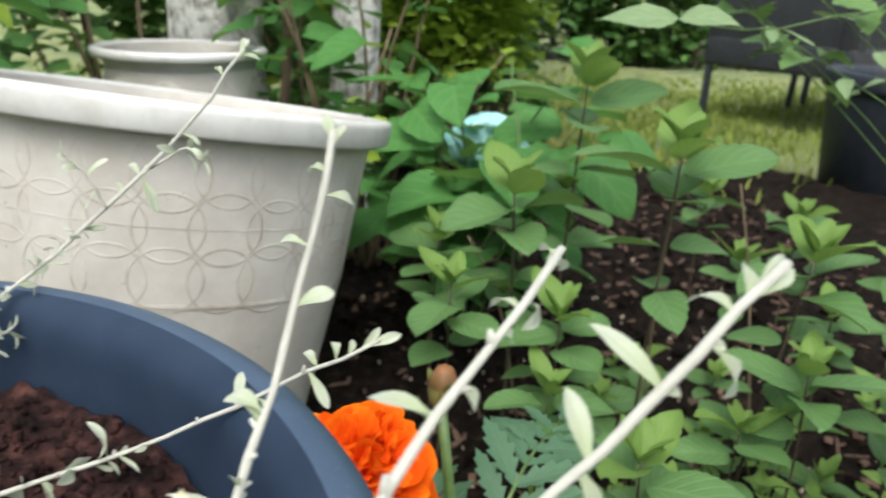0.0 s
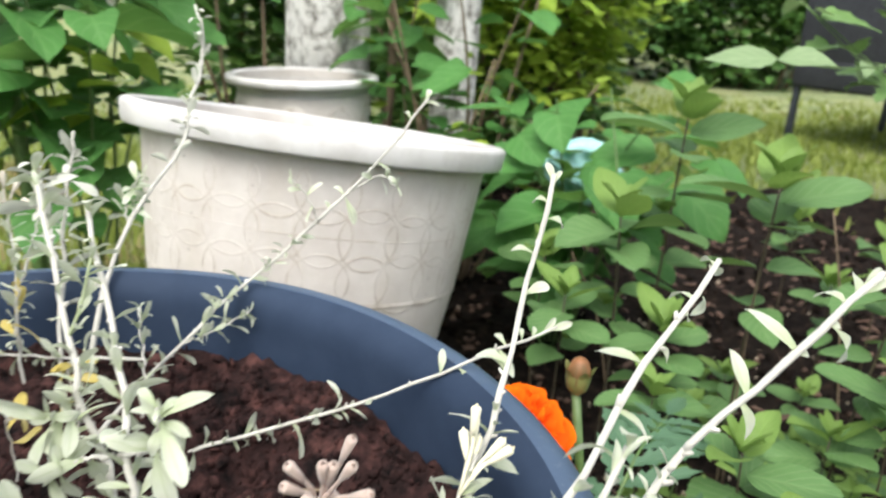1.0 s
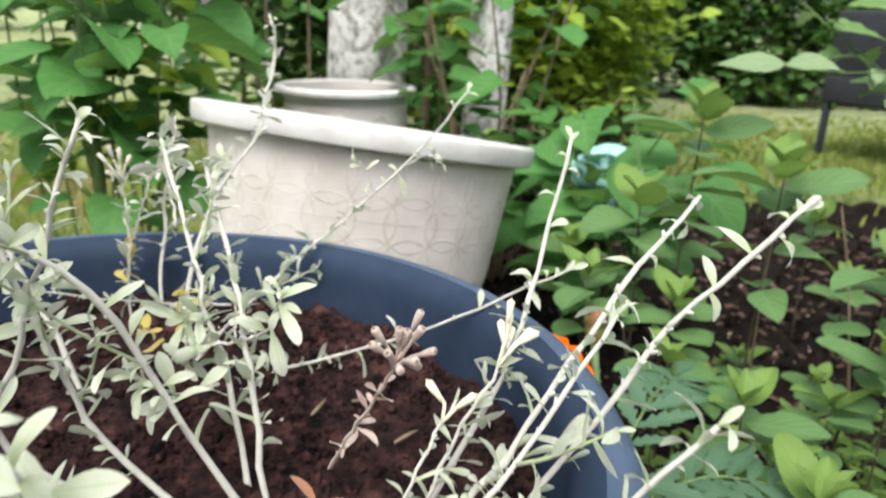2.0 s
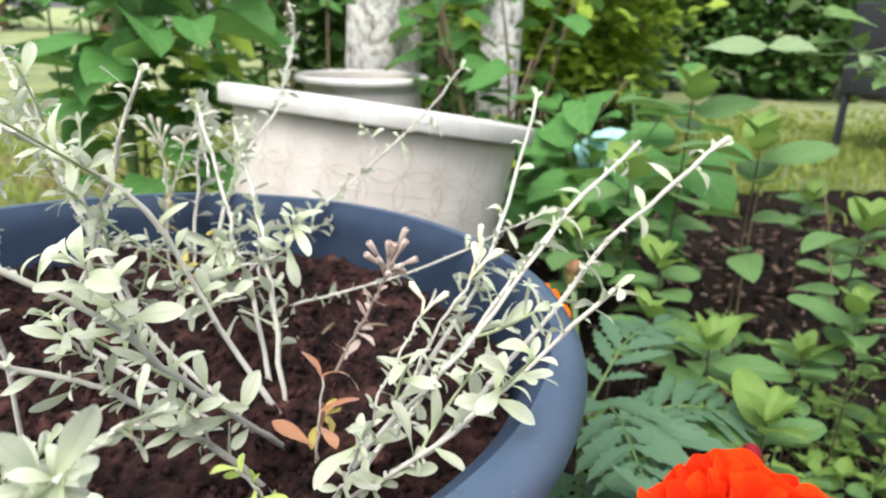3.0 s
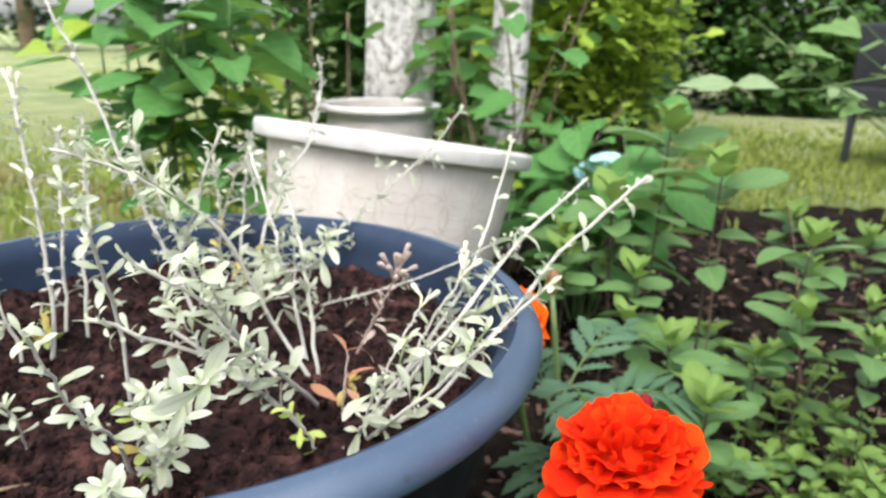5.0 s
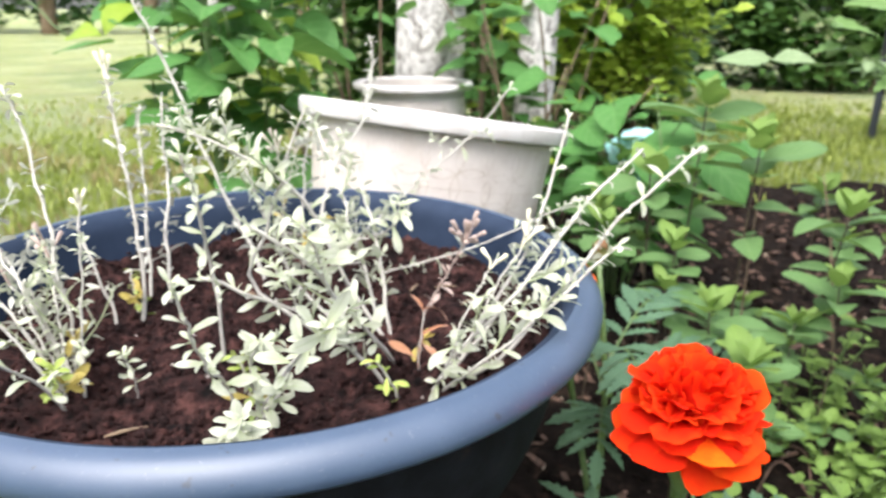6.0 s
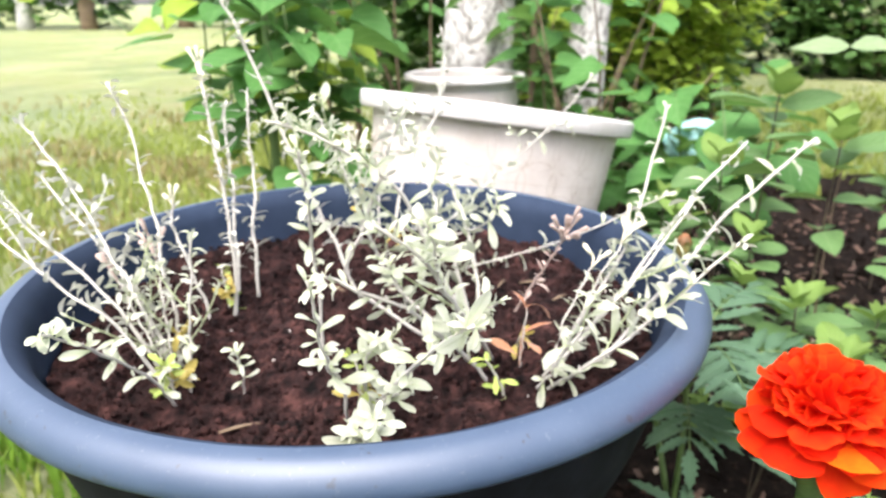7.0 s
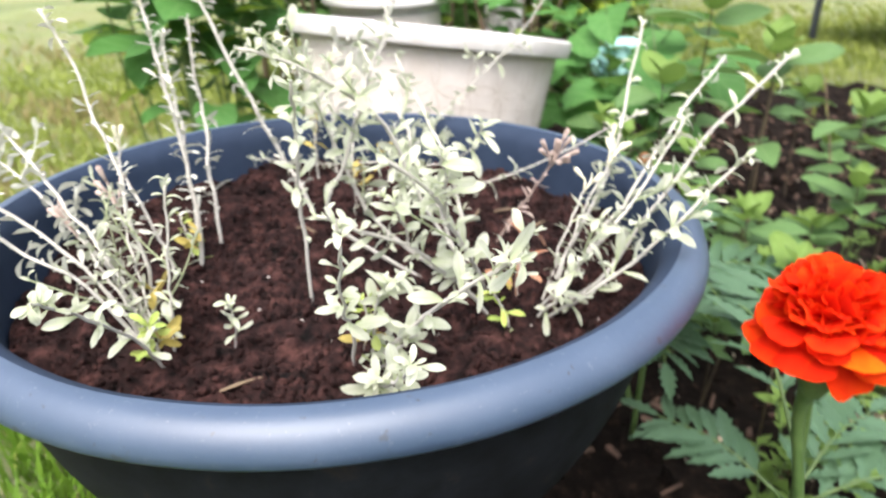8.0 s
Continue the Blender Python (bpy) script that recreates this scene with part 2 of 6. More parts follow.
def bark():
    """Pale lichen-covered bark with dark furrows."""
    m, n, l, p = material("pale_bark")
    f = noise_at(n, l, 60.0, 9.0, 0.72, stretch=(1, 1, 0.8))
    col = ramp(n, l, f, [(0.37, (0.17, 0.15, 0.13)), (0.46, (0.46, 0.44, 0.41)), (0.54, (0.78, 0.76, 0.73))])
    col = mixed(n, l, ramp(n, l, noise_at(n, l, 7.0, 4.0), [(0.5, (0, 0, 0)), (0.7, (0.5, 0.5, 0.5))]), col, (0.30, 0.29, 0.28))
    l.new(col, p.inputs["Base Color"])
    p.inputs["Roughness"].default_value = 0.9
    bumped(n, l, p, f, 1.0, 0.012)
    return m


def petal_material(name, deep, middle, edge):
    m, n, l, p = material(name)
    geo = n.new("ShaderNodeNewGeometry")
    oi = n.new("ShaderNodeObjectInfo")
    uv = n.new("ShaderNodeUVMap")
    sep = n.new("ShaderNodeSeparateXYZ")
    l.new(uv.outputs[0], sep.inputs[0])
    f = noise_at(n, l, 90.0, 4.0)
    a = n.new("ShaderNodeMath")
    a.operation = "MULTIPLY_ADD"
    l.new(oi.outputs["Random"], a.inputs[0])
    a.inputs[1].default_value = 0.35
    b = n.new("ShaderNodeMath")
    b.operation = "MULTIPLY_ADD"
    l.new(f, b.inputs[0])
    b.inputs[1].default_value, b.inputs[2].default_value = 0.5, 0.05
    l.new(b.outputs[0], a.inputs[2])
    c = n.new("ShaderNodeMath")
    c.operation = "POWER"
    l.new(sep.outputs[1], c.inputs[0])
    c.inputs[1].default_value = 4.0
    d = n.new("ShaderNodeMath")
    d.operation = "MULTIPLY_ADD"
    l.new(c.outputs[0], d.inputs[0])
    d.inputs[1].default_value = 0.22
    l.new(a.outputs[0], d.inputs[2])
    col = ramp(n, l, d.outputs[0], [(0.1, deep), (0.5, middle), (0.95, edge)])
    l.new(col, p.inputs["Base Color"])
    p.inputs["Roughness"].default_value, p.inputs["Specular IOR Level"].default_value = 0.95, 0.12
    bumped(n, l, p, noise_at(n, l, 200.0, 3.0), 0.25, 0.0005)
    tr = n.new("ShaderNodeBsdfTranslucent")
    l.new(col, tr.inputs[0])
    ms = n.new("ShaderNodeMixShader")
    ms.inputs[0].default_value = 0.35
    l.new(p.outputs[0], ms.inputs[1])
    l.new(tr.outputs[0], ms.inputs[2])
    l.new(ms.outputs[0], n["Material Output"].inputs[0])
    return m


def lawn_material():
    """Mown grass: fine speckle, darker green and straw-pale patches."""
    m, n, l, p = material("lawn")
    f = noise_at(n, l, 120.0, 8.0, 0.7)
    col = ramp(n, l, f, [(0.3, (0.165, 0.215, 0.040)), (0.7, (0.300, 0.340, 0.092))])
    for scale, low, high, most, tint in ((2.6, 0.45, 0.62, 0.5, (0.31, 0.27, 0.13)), (0.9, 0.48, 0.60, 0.55, (0.39, 0.415, 0.20)), (1.7, 0.50, 0.60, 0.7, (0.125, 0.195, 0.045)), (0.35, 0.50, 0.58, 0.5, (0.17, 0.23, 0.07))):
        patch = ramp(n, l, noise_at(n, l, scale, 6.0, 0.65), [(low, (0, 0, 0)), (high, (most, most, most))])
        col = mixed(n, l, patch, col, tint)
    l.new(col, p.inputs["Base Color"])
    p.inputs["Roughness"].default_value, p.inputs["Sheen Weight"].default_value = 0.9, 0.12
    bumped(n, l, p, f, 1.0, 0.02)
    return m


CREAM_RIM = plain_material("cream_rim", [(0.32, (0.47, 0.445, 0.425)), (0.55, (0.575, 0.555, 0.545))], 34.0, 0.6, 0.2, 0.0008)
CREAM_DIRTY = plain_material("cream_relief", [(0.38, (0.40, 0.345, 0.29)), (0.56, (0.54, 0.495, 0.455))], 45.0, 0.6, 0.3, 0.0008)
# darker, duller copy of the rim's blue: inner shade put into colour, greyish dust flecks
MATTE_SHADED_PLASTIC = plain_material("matt_shaded_blue_plastic", [(0.3, (0.019, 0.031, 0.058)), (0.68, (0.028, 0.043, 0.076)), (0.8, (0.050, 0.052, 0.062))], 45.0, 0.7, 0.2, 0.0006, gloss=0.14)
# rim's blue plastic painted near-black for shade below the rim, plus brown soil flecks
SHADED_POT_WALL = plain_material("shaded_soil_splashed_plastic", [(0.35, (0.006, 0.007, 0.008)), (0.6, (0.012, 0.014, 0.018)), (0.75, (0.030, 0.025, 0.021))], 60.0, 0.75, 0.3, 0.001, gloss=0.12)
BLUE_PLASTIC, CREAM, BARK, LAWN = rim_plastic(), cream_plastic(), bark(), lawn_material()
PETAL = petal_material("red_orange_petal", (0.52, 0.008, 0.003), (0.74, 0.021, 0.003), (0.86, 0.080, 0.005))
PETAL_ORANGE = petal_material("orange_petal", (0.72, 0.035, 0.003), (0.86, 0.11, 0.004), (0.90, 0.26, 0.01))
DARK_WICKER = plain_material("dark_wicker", [(0.3, (0.016, 0.016, 0.020)), (0.7, (0.040, 0.040, 0.048))], 90.0, 0.6, 0.4, 0.002)
DARK_PLASTIC = plain_material("dark_plastic", [(0.3, (0.018, 0.022, 0.030)), (0.7, (0.036, 0.042, 0.055))], 40.0, 0.5, 0.2, 0.001)
BLUE_FILM = plain_material("turquoise_film", [(0.3, (0.20, 0.50, 0.52)), (0.7, (0.48, 0.72, 0.72))], 60.0, 0.3, 0.4, 0.003)
BRICK = plain_material("weathered_brick", [(0.3, (0.12, 0.055, 0.035)), (0.7, (0.26, 0.13, 0.085))], 60.0, 0.9, 0.6, 0.003)
CUP_GREEN = plain_material("bud_cup_green", [(0.35, (0.10, 0.13, 0.035)), (0.55, (0.17, 0.17, 0.05)), (0.7, (0.26, 0.13, 0.05))], 130.0, 0.6, 0.3, 0.0005, stretch=(1, 1, 0.15))
BUD_RED = plain_material("bud_red", [(0.3, (0.09, 0.006, 0.010)), (0.7, (0.22, 0.014, 0.020))], 150.0, 0.85, 0.5, 0.0008, gloss=0.15)
BUD_BROWN = plain_material("bud_brown", [(0.3, (0.07, 0.06, 0.02)), (0.7, (0.28, 0.095, 0.03))], 120.0, 0.6, 0.3, 0.0005, stretch=(1, 1, 0.2))

# ------------------------------------------------------------------ building helpers
rng = random.Random(7)


def part(name, bm, mat, parent=None, label="", smooth=True, place=None):
    """Links a bmesh as one mesh object, under a thing where one is given."""
    me = bpy.data.meshes.new(name)
    bm.to_mesh(me)
    bm.free()
    return mesh_part(name, me, mat, parent, label, smooth, place)


def mesh_part(name, me, mat, parent=None, label="", smooth=True, place=None):
    if mat and not me.materials:
        for one in mat if isinstance(mat, (list, tuple)) else [mat]:
            me.materials.append(one)
        if smooth:
            me.shade_smooth()
    ob = new(name, me)
    ob.parent = parent
    if place is not None:
        ob.matrix_basis = place
    if label:
        tagged(ob, label)
    return ob


def thing(name, x, y, z, label, category, group="", kind=""):
    ob = new(name)
    ob.empty_display_size = 0.03
    ob.location = (x, y, z)
    return tagged(ob, label, category, group, kind)


def revolve(bm, profile, steps=64, warp=None):
    """A surface of revolution about z from (radius, height) pairs."""
    rings = []
    for r, h in profile:
        ring = []
        for k in range(steps):
            a = 2 * math.pi * k / steps
            rr = r * (warp(a, h) if warp else 1.0)
            ring.append(bm.verts.new((rr * math.cos(a), rr * math.sin(a), h)))
        rings.append(ring)
    for lo, hi in zip(rings, rings[1:]):
        for k in range(steps):
            bm.faces.new((lo[k], lo[(k + 1) % steps], hi[(k + 1) % steps], hi[k]))
    return rings


def cap(bm, ring):
    bm.faces.new(ring)


def tube(bm, pts, radii, sides=6):
    """A round stalk along points."""
    rings = []
    n = len(pts)
    up = Vector((0.31, 0.17, 0.93))
    for i, p in enumerate(pts):
        d = (pts[min(i + 1, n - 1)] - pts[max(i - 1, 0)]).normalized()
        u = d.cross(up)
        if u.length < 1e-3:
            u = d.cross(Vector((1, 0, 0)))
        u.normalize()
        v = d.cross(u)
        rings.append([bm.verts.new(p + radii[i] * (math.cos(2 * math.pi * k / sides) * u + math.sin(2 * math.pi * k / sides) * v)) for k in range(sides)])
    for a, b in zip(rings, rings[1:]):
        for k in range(sides):
            bm.faces.new((a[k], a[(k + 1) % sides], b[(k + 1) % sides], b[k]))
    bm.faces.new(rings[0][::-1])
    bm.faces.new(rings[-1])


def curve_through(points, n):
    """A smooth run through a few points."""
    pts = [Vector(p) for p in points]
    if len(pts) == 2:
        return [pts[0].lerp(pts[1], i / (n - 1)) for i in range(n)]
    ext = [2 * pts[0] - pts[1]] + pts + [2 * pts[-1] - pts[-2]]
    out = []
    for i in range(n):
        s = i / (n - 1) * (len(pts) - 1)
        k = min(int(s), len(pts) - 2)
        t = s - k
        p0, p1, p2, p3 = ext[k : k + 4]
        out.append(0.5 * (2 * p1 + (p2 - p0) * t + (2 * p0 - 5 * p1 + 4 * p2 - p3) * t * t + (3 * p1 - p0 - 3 * p2 + p3) * t**3))
    return out


OVATE = ((0.0, 0.06), (0.12, 0.62), (0.32, 1.0), (0.55, 0.88), (0.78, 0.50), (0.93, 0.18), (1.0, 0.01))
TOOTHED = ((0.0, 0.12), (0.05, 0.42), (0.12, 0.70), (0.20, 0.86), (0.22, 0.82), (0.31, 0.98), (0.33, 0.93), (0.43, 1.0), (0.45, 0.94), (0.55, 0.95), (0.57, 0.88), (0.67, 0.83), (0.69, 0.75), (0.79, 0.68), (0.81, 0.61), (0.90, 0.44), (0.96, 0.25), (1.0, 0.04))
SPOON = ((0.0, 0.20), (0.16, 0.32), (0.34, 0.64), (0.52, 0.92), (0.68, 1.0), (0.83, 0.86), (0.94, 0.54), (1.0, 0.14))
STRAP = ((0.0, 0.7), (0.3, 1.0), (0.65, 0.8), (1.0, 0.04))
SAW = ((0.0, 0.15), (0.12, 0.50), (0.15, 0.34), (0.29, 0.95), (0.32, 0.58), (0.48, 1.0), (0.51, 0.60), (0.66, 0.85), (0.69, 0.48), (0.83, 0.54), (0.86, 0.30), (1.0, 0.02))
HEART = ((0.0, 0.50), (0.08, 0.86), (0.22, 1.0), (0.40, 0.98), (0.58, 0.86), (0.74, 0.66), (0.87, 0.42), (0.95, 0.20), (1.0, 0.03))


def leaf(bm, m, length, width, shape=OVATE, fold=0.25, curl=0.2, wave=0.0, teeth=0.0):
    """A leaf blade along +y of m, its face towards +z, folded at the midrib and curled along its length."""
    uv = bm.loops.layers.uv.verify()
    rows = []
    ph = rng.random() * 6.28
    x = y = 0.0
    prev, ang, z = 0.0, 0.0, 0.0
    for i, (t, w) in enumerate(shape):
        step = (t - prev) * length
        ang = -curl * t * 1.6
        y += step * math.cos(ang)
        z += step * math.sin(ang)
        prev = t
        half = 0.5 * width * w * (1.0 + (teeth if i % 2 else -teeth))
        row = []
        for s in (-1.0, -0.5, 0.0, 0.5, 1.0):
            lift = abs(s) * half * fold + wave * length * math.sin(ph + 5.0 * t + 2.2 * s) * abs(s)
            row.append((bm.verts.new(m @ Vector((s * half, y, z + lift))), (0.5 + 0.5 * s, t)))
        rows.append(row)
    for a, b in zip(rows, rows[1:]):
        for k in range(4):
            quad = (a[k], a[k + 1], b[k + 1], b[k])
            f = bm.faces.new([q[0] for q in quad])
            for loop, q in zip(f.loops, quad):
                loop[uv].uv = q[1]


def frame_along(at, direction, up=Vector((0, 0, 1)), spin=0.0):
    """A pose whose +y runs along direction, with +z as near up as it goes."""
    y = Vector(direction).normalized()
    x = y.cross(up)
    if x.length < 1e-3:
        x = Vector((1, 0, 0))
    x.normalize()
    z = x.cross(y)
    m = Matrix((x, y, z)).transposed().to_4x4()
    return Matrix.Translation(at) @ m @ Matrix.Rotation(spin, 4, "Y")


def leaf_mesh(name, mat, length, width, **kw):
    bm = bmesh.new()
    leaf(bm, Matrix(), length, width, **kw)
    me = bpy.data.meshes.new(name)
    bm.to_mesh(me)
    bm.free()
    me.materials.append(mat)
    me.shade_smooth()
    return me

# ------------------------------------------------------------------ ground, lawn and bed


def smooth(a, b, v):
    t = min(1.0, max(0.0, (v - a) / (b - a)))
    return t * t * (3 - 2 * t)


def bed_height(x, y):
    """Height of the planting bed; under the lawn's level outside it."""
    wob = 0.10 * noise.noise((x * 2.1, y * 2.1, 3.0))
    left = smooth(-0.20 - 0.22 * y + 0.5 * wob, -0.04 - 0.26 * y + 0.5 * wob, x)
    back = 1 - smooth(1.30 + 0.15 * math.sin(2 * x) + wob, 1.62 + wob, y)
    right = 1 - smooth(1.35 + wob, 1.75 + wob, x)
    front = smooth(-0.85 + wob, -0.6 + wob, y)
    k = min(left, right) * min(back, front)
    lump = 0.016 * noise.noise((x * 9, y * 9, 0)) + 0.010 * noise.noise((x * 24, y * 24, 5)) + 0.005 * noise.noise((x * 60, y * 60, 9))
    fall = 1 - 0.25 * smooth(0.5, 1.3, y)
    return -0.03 + k * (BED * fall + 0.03 + lump)


def build_ground():
    bm = bmesh.new()
    n = 60
    half = 260.0
    grid = [[None] * (n + 1) for _ in range(n + 1)]
    for i in range(n + 1):
        for j in range(n + 1):
            u, v = 2 * i / n - 1, 2 * j / n - 1
            x, y = half * u * abs(u) ** 1.6, half * v * abs(v) ** 1.6
            grid[i][j] = bm.verts.new((x, y, 0.0))
    for i in range(n):
        for j in range(n):
            bm.faces.new((grid[i][j], grid[i + 1][j], grid[i + 1][j + 1], grid[i][j + 1]))
    tagged(part("ground", bm, LAWN), "mown yellowish-green lawn reaching into the distance", "lawn", kind="structure")

    bm = bmesh.new()
    nx, ny = 170, 190
    vs = []
    for i in range(nx + 1):
        row = []
        for j in range(ny + 1):
            x, y = -0.65 + 2.5 * i / nx, -0.95 + 2.75 * j / ny
            row.append(bm.verts.new((x, y, bed_height(x, y))))
        vs.append(row)
    for i in range(nx):
        for j in range(ny):
            bm.faces.new((vs[i][j], vs[i + 1][j], vs[i + 1][j + 1], vs[i][j + 1]))
    tagged(part("planting_bed", bm, BED_SOIL), "dark crumbly garden soil of a raised planting bed", "soil", kind="structure")


G = 1.618
CLOD = ((-1, G, 0), (1, G, 0), (-1, -G, 0), (1, -G, 0), (0, -1, G), (0, 1, G), (0, -1, -G), (0, 1, -G), (G, 0, -1), (G, 0, 1), (-G, 0, -1), (-G, 0, 1))
CLOD_FACES = ((0, 11, 5), (0, 5, 1), (0, 1, 7), (0, 7, 10), (0, 10, 11), (1, 5, 9), (5, 11, 4), (11, 10, 2), (10, 7, 6), (7, 1, 8), (3, 9, 4), (3, 4, 2), (3, 2, 6), (3, 6, 8), (3, 8, 9), (4, 9, 5), (2, 4, 11), (6, 2, 10), (8, 6, 7), (9, 8, 1))


def rock_into(bm, at, size, flat=0.7, r=rng):
    """A small uneven crumb."""
    m = Matrix.Translation(at) @ Euler((r.random() * 6, r.random() * 6, r.random() * 6)).to_matrix().to_4x4() @ Matrix.Diagonal((1.15, r.uniform(0.6, 1.0), r.uniform(0.35, 0.8), 1.0))
    pts = [bm.verts.new(m @ (Vector(v) * size * 0.526 * r.uniform(0.55, 1.30))) for v in CLOD]
    for a, b, c in CLOD_FACES:
        bm.faces.new((pts[a], pts[b], pts[c]))


def build_soil_crumbs():
    bm = bmesh.new()
    r = random.Random(21)
    for _ in range(3800):
        x, y = r.uniform(-0.3, 0.75), r.uniform(-0.35, 1.3)
        if math.hypot(x, y) < 0.13:
            continue
        s = r.choice((0.002, 0.003, 0.004, 0.006, 0.009))
        rock_into(bm, (x, y, bed_height(x, y) + s * 0.3), s, r=r)
    tagged(part("soil_crumbs", bm, BED_SOIL, smooth=False), "loose dark crumbs of soil over the bed", "soil", kind="stuff")
    bm = bmesh.new()
    for _ in range(950):
        x, y = r.uniform(0.05, 0.75), r.uniform(-0.2, 1.25)
        if math.hypot(x, y) < 0.18:
            continue
        m = pose(x, y, bed_height(x, y) + 0.004, r.uniform(-25, 25), r.uniform(-25, 25), r.uniform(0, 180))
        l, w, h = r.uniform(0.002, 0.011), r.uniform(0.0012, 0.0040), r.uniform(0.0006, 0.0012)
        lo = [bm.verts.new(m @ Vector((sx * w * r.uniform(0.6, 1), sy * l * r.uniform(0.7, 1), -h))) for sx, sy in ((-1, -1), (1, -1), (1, 1), (-1, 1))]
        hi = [bm.verts.new(m @ Vector((sx * w * r.uniform(0.5, 0.9), sy * l * r.uniform(0.6, 1), h))) for sx, sy in ((-1, -1), (1, -1), (1, 1), (-1, 1))]
        bm.faces.new(hi)
        for k in range(4):
            bm.faces.new((lo[k], lo[(k + 1) % 4], hi[(k + 1) % 4], hi[k]))
    bits = bmesh.new()
    for _ in range(260):
        x, y = r.gauss(0.30, 0.12), r.gauss(0.42, 0.2)
        if math.hypot(x, y) < 0.19:
            continue
        rock_into(bits, (x, y, bed_height(x, y) + 0.002), r.choice((0.001, 0.0015, 0.002, 0.003)), r=r)
    tagged(part("pale_bits", bits, PALE_BIT, smooth=False), "pale dry flecks scattered over the bed's soil", "debris", kind="stuff")
    tagged(part("bark_chips", bm, BARK_CHIP, smooth=False), "reddish brown bark chips scattered on the soil", "mulch", kind="stuff")


def build_grass():
    """Single blades of the lawn where it comes near."""
    r = random.Random(5)
    verts, faces, dry = [], [], []
    lush, lush_faces = [], []
    spots = []
    while len(spots) < 30000:
        if r.random() < 0.62:
            x, y = r.uniform(-2.4, -0.12), r.uniform(-0.25, 2.6)
        else:
            x, y = r.uniform(0.2, 2.6), r.uniform(1.2, 4.2)
        if r.random() < smooth(0.9, 2.4, -x) or (x < 0 and r.random() < smooth(1.2, 2.6, y)) or (x > 0 and r.random() < smooth(2.4, 4.2, y)):
            continue
        if noise.noise((x * 3, y * 3, 1.0)) < -0.35 and r.random() < 0.7:
            continue
        if bed_height(x, y) > 0.012 and r.random() < 0.94:
            continue
        spots.append((x, y))
    for x, y in spots:
        z = max(0.0, bed_height(x, y))
        h, a, w = r.uniform(0.012, 0.036), r.uniform(0, 6.28), r.uniform(0.0012, 0.0026) * (1 + 0.5 * max(0, y))
        lean = r.uniform(0.1, 0.9) * h
        dx, dy = math.cos(a), math.sin(a)
        b = len(verts)
        verts += [(x - dy * w, y + dx * w, z - 0.003), (x + dy * w, y - dx * w, z - 0.003)]
        verts += [(x + dx * lean * 0.35 - dy * w * 0.8, y + dy * lean * 0.35 + dx * w * 0.8, z + h * 0.6), (x + dx * lean * 0.35 + dy * w * 0.8, y + dy * lean * 0.35 - dx * w * 0.8, z + h * 0.6)]
        verts.append((x + dx * lean, y + dy * lean, z + h))
        (dry if x < 0 and noise.noise((x * 2.6, y * 2.6, 5.0)) > r.uniform(0.0, 0.35) else faces).extend([(b, b + 1, b + 3, b + 2), (b + 2, b + 3, b + 4)])
    # longer green blades where the lawn meets the pot
    for _ in range(6000):
        a = r.uniform(2.5, 4.9)
        d = r.uniform(0.15, 0.62)
        x, y = d * math.cos(a), d * math.sin(a)
        if noise.noise((x * 11, y * 11, 3.0)) < -0.05:
            continue
        z = max(0.0, bed_height(x, y))
        h, a, w = r.uniform(0.02, 0.065), r.uniform(0, 6.28), r.uniform(0.0012, 0.0024)
        lean = r.uniform(0.2, 0.9) * h
        dx, dy = math.cos(a), math.sin(a)
        b = len(lush)
        lush += [(x - dy * w, y + dx * w, z - 0.003), (x + dy * w, y - dx * w, z - 0.003), (x + dx * lean * 0.35 - dy * w, y + dy * lean * 0.35 + dx * w, z + h * 0.6), (x + dx * lean * 0.35 + dy * w, y + dy * lean * 0.35 - dx * w, z + h * 0.6), (x + dx * lean, y + dy * lean, z + h)]
        lush_faces += [(b, b + 1, b + 3, b + 2), (b + 2, b + 3, b + 4)]
    # coarser blades further out over the lawn
    far = random.Random(15)
    for _ in range(11000):
        d = 1.0 + 2.8 * far.random() ** 1.6
        a = far.uniform(0.25, 2.75)
        x, y = d * math.cos(a), d * math.sin(a)
        if bed_height(x, y) > 0.0 or noise.noise((x * 1.3, y * 1.3, 1.0)) < -0.3:
            continue
        h, a, w = far.uniform(0.014, 0.034), far.uniform(0, 6.28), far.uniform(0.0014, 0.0026) * (1 + 0.45 * d)
        lean = far.uniform(0.3, 1.1) * h
        dx, dy = math.cos(a), math.sin(a)
        b = len(verts)
        verts += [(x - dy * w, y + dx * w, -0.003), (x + dy * w, y - dx * w, -0.003), (x + dx * lean * 0.4 - dy * w * 0.8, y + dy * lean * 0.4 + dx * w * 0.8, h * 0.6), (x + dx * lean * 0.4 + dy * w * 0.8, y + dy * lean * 0.4 - dx * w * 0.8, h * 0.6), (x + dx * lean, y + dy * lean, h)]
        (dry if noise.noise((x * 1.6, y * 1.6, 5.0)) > far.uniform(0.1, 0.5) else faces).extend([(b, b + 1, b + 3, b + 2), (b + 2, b + 3, b + 4)])
    me = bpy.data.meshes.new("grass_tufts")
    me.from_pydata(lush, [], lush_faces)
    me.uv_layers.new(name="UVMap")
    tagged(mesh_part("grass_tufts", me, LUSH_BLADE), "longer fresh green grass around the pot's foot", "grass", kind="stuff")
    me = bpy.data.meshes.new("dry_grass")
    me.from_pydata(verts, [], dry)
    me.uv_layers.new(name="UVMap")
    tagged(mesh_part("dry_grass", me, STRAW_BLADE), "patches of dry straw-coloured grass in the lawn", "grass", kind="stuff")
    me = bpy.data.meshes.new("grass")
    me.from_pydata(verts, [], faces)
    me.uv_layers.new(name="UVMap")
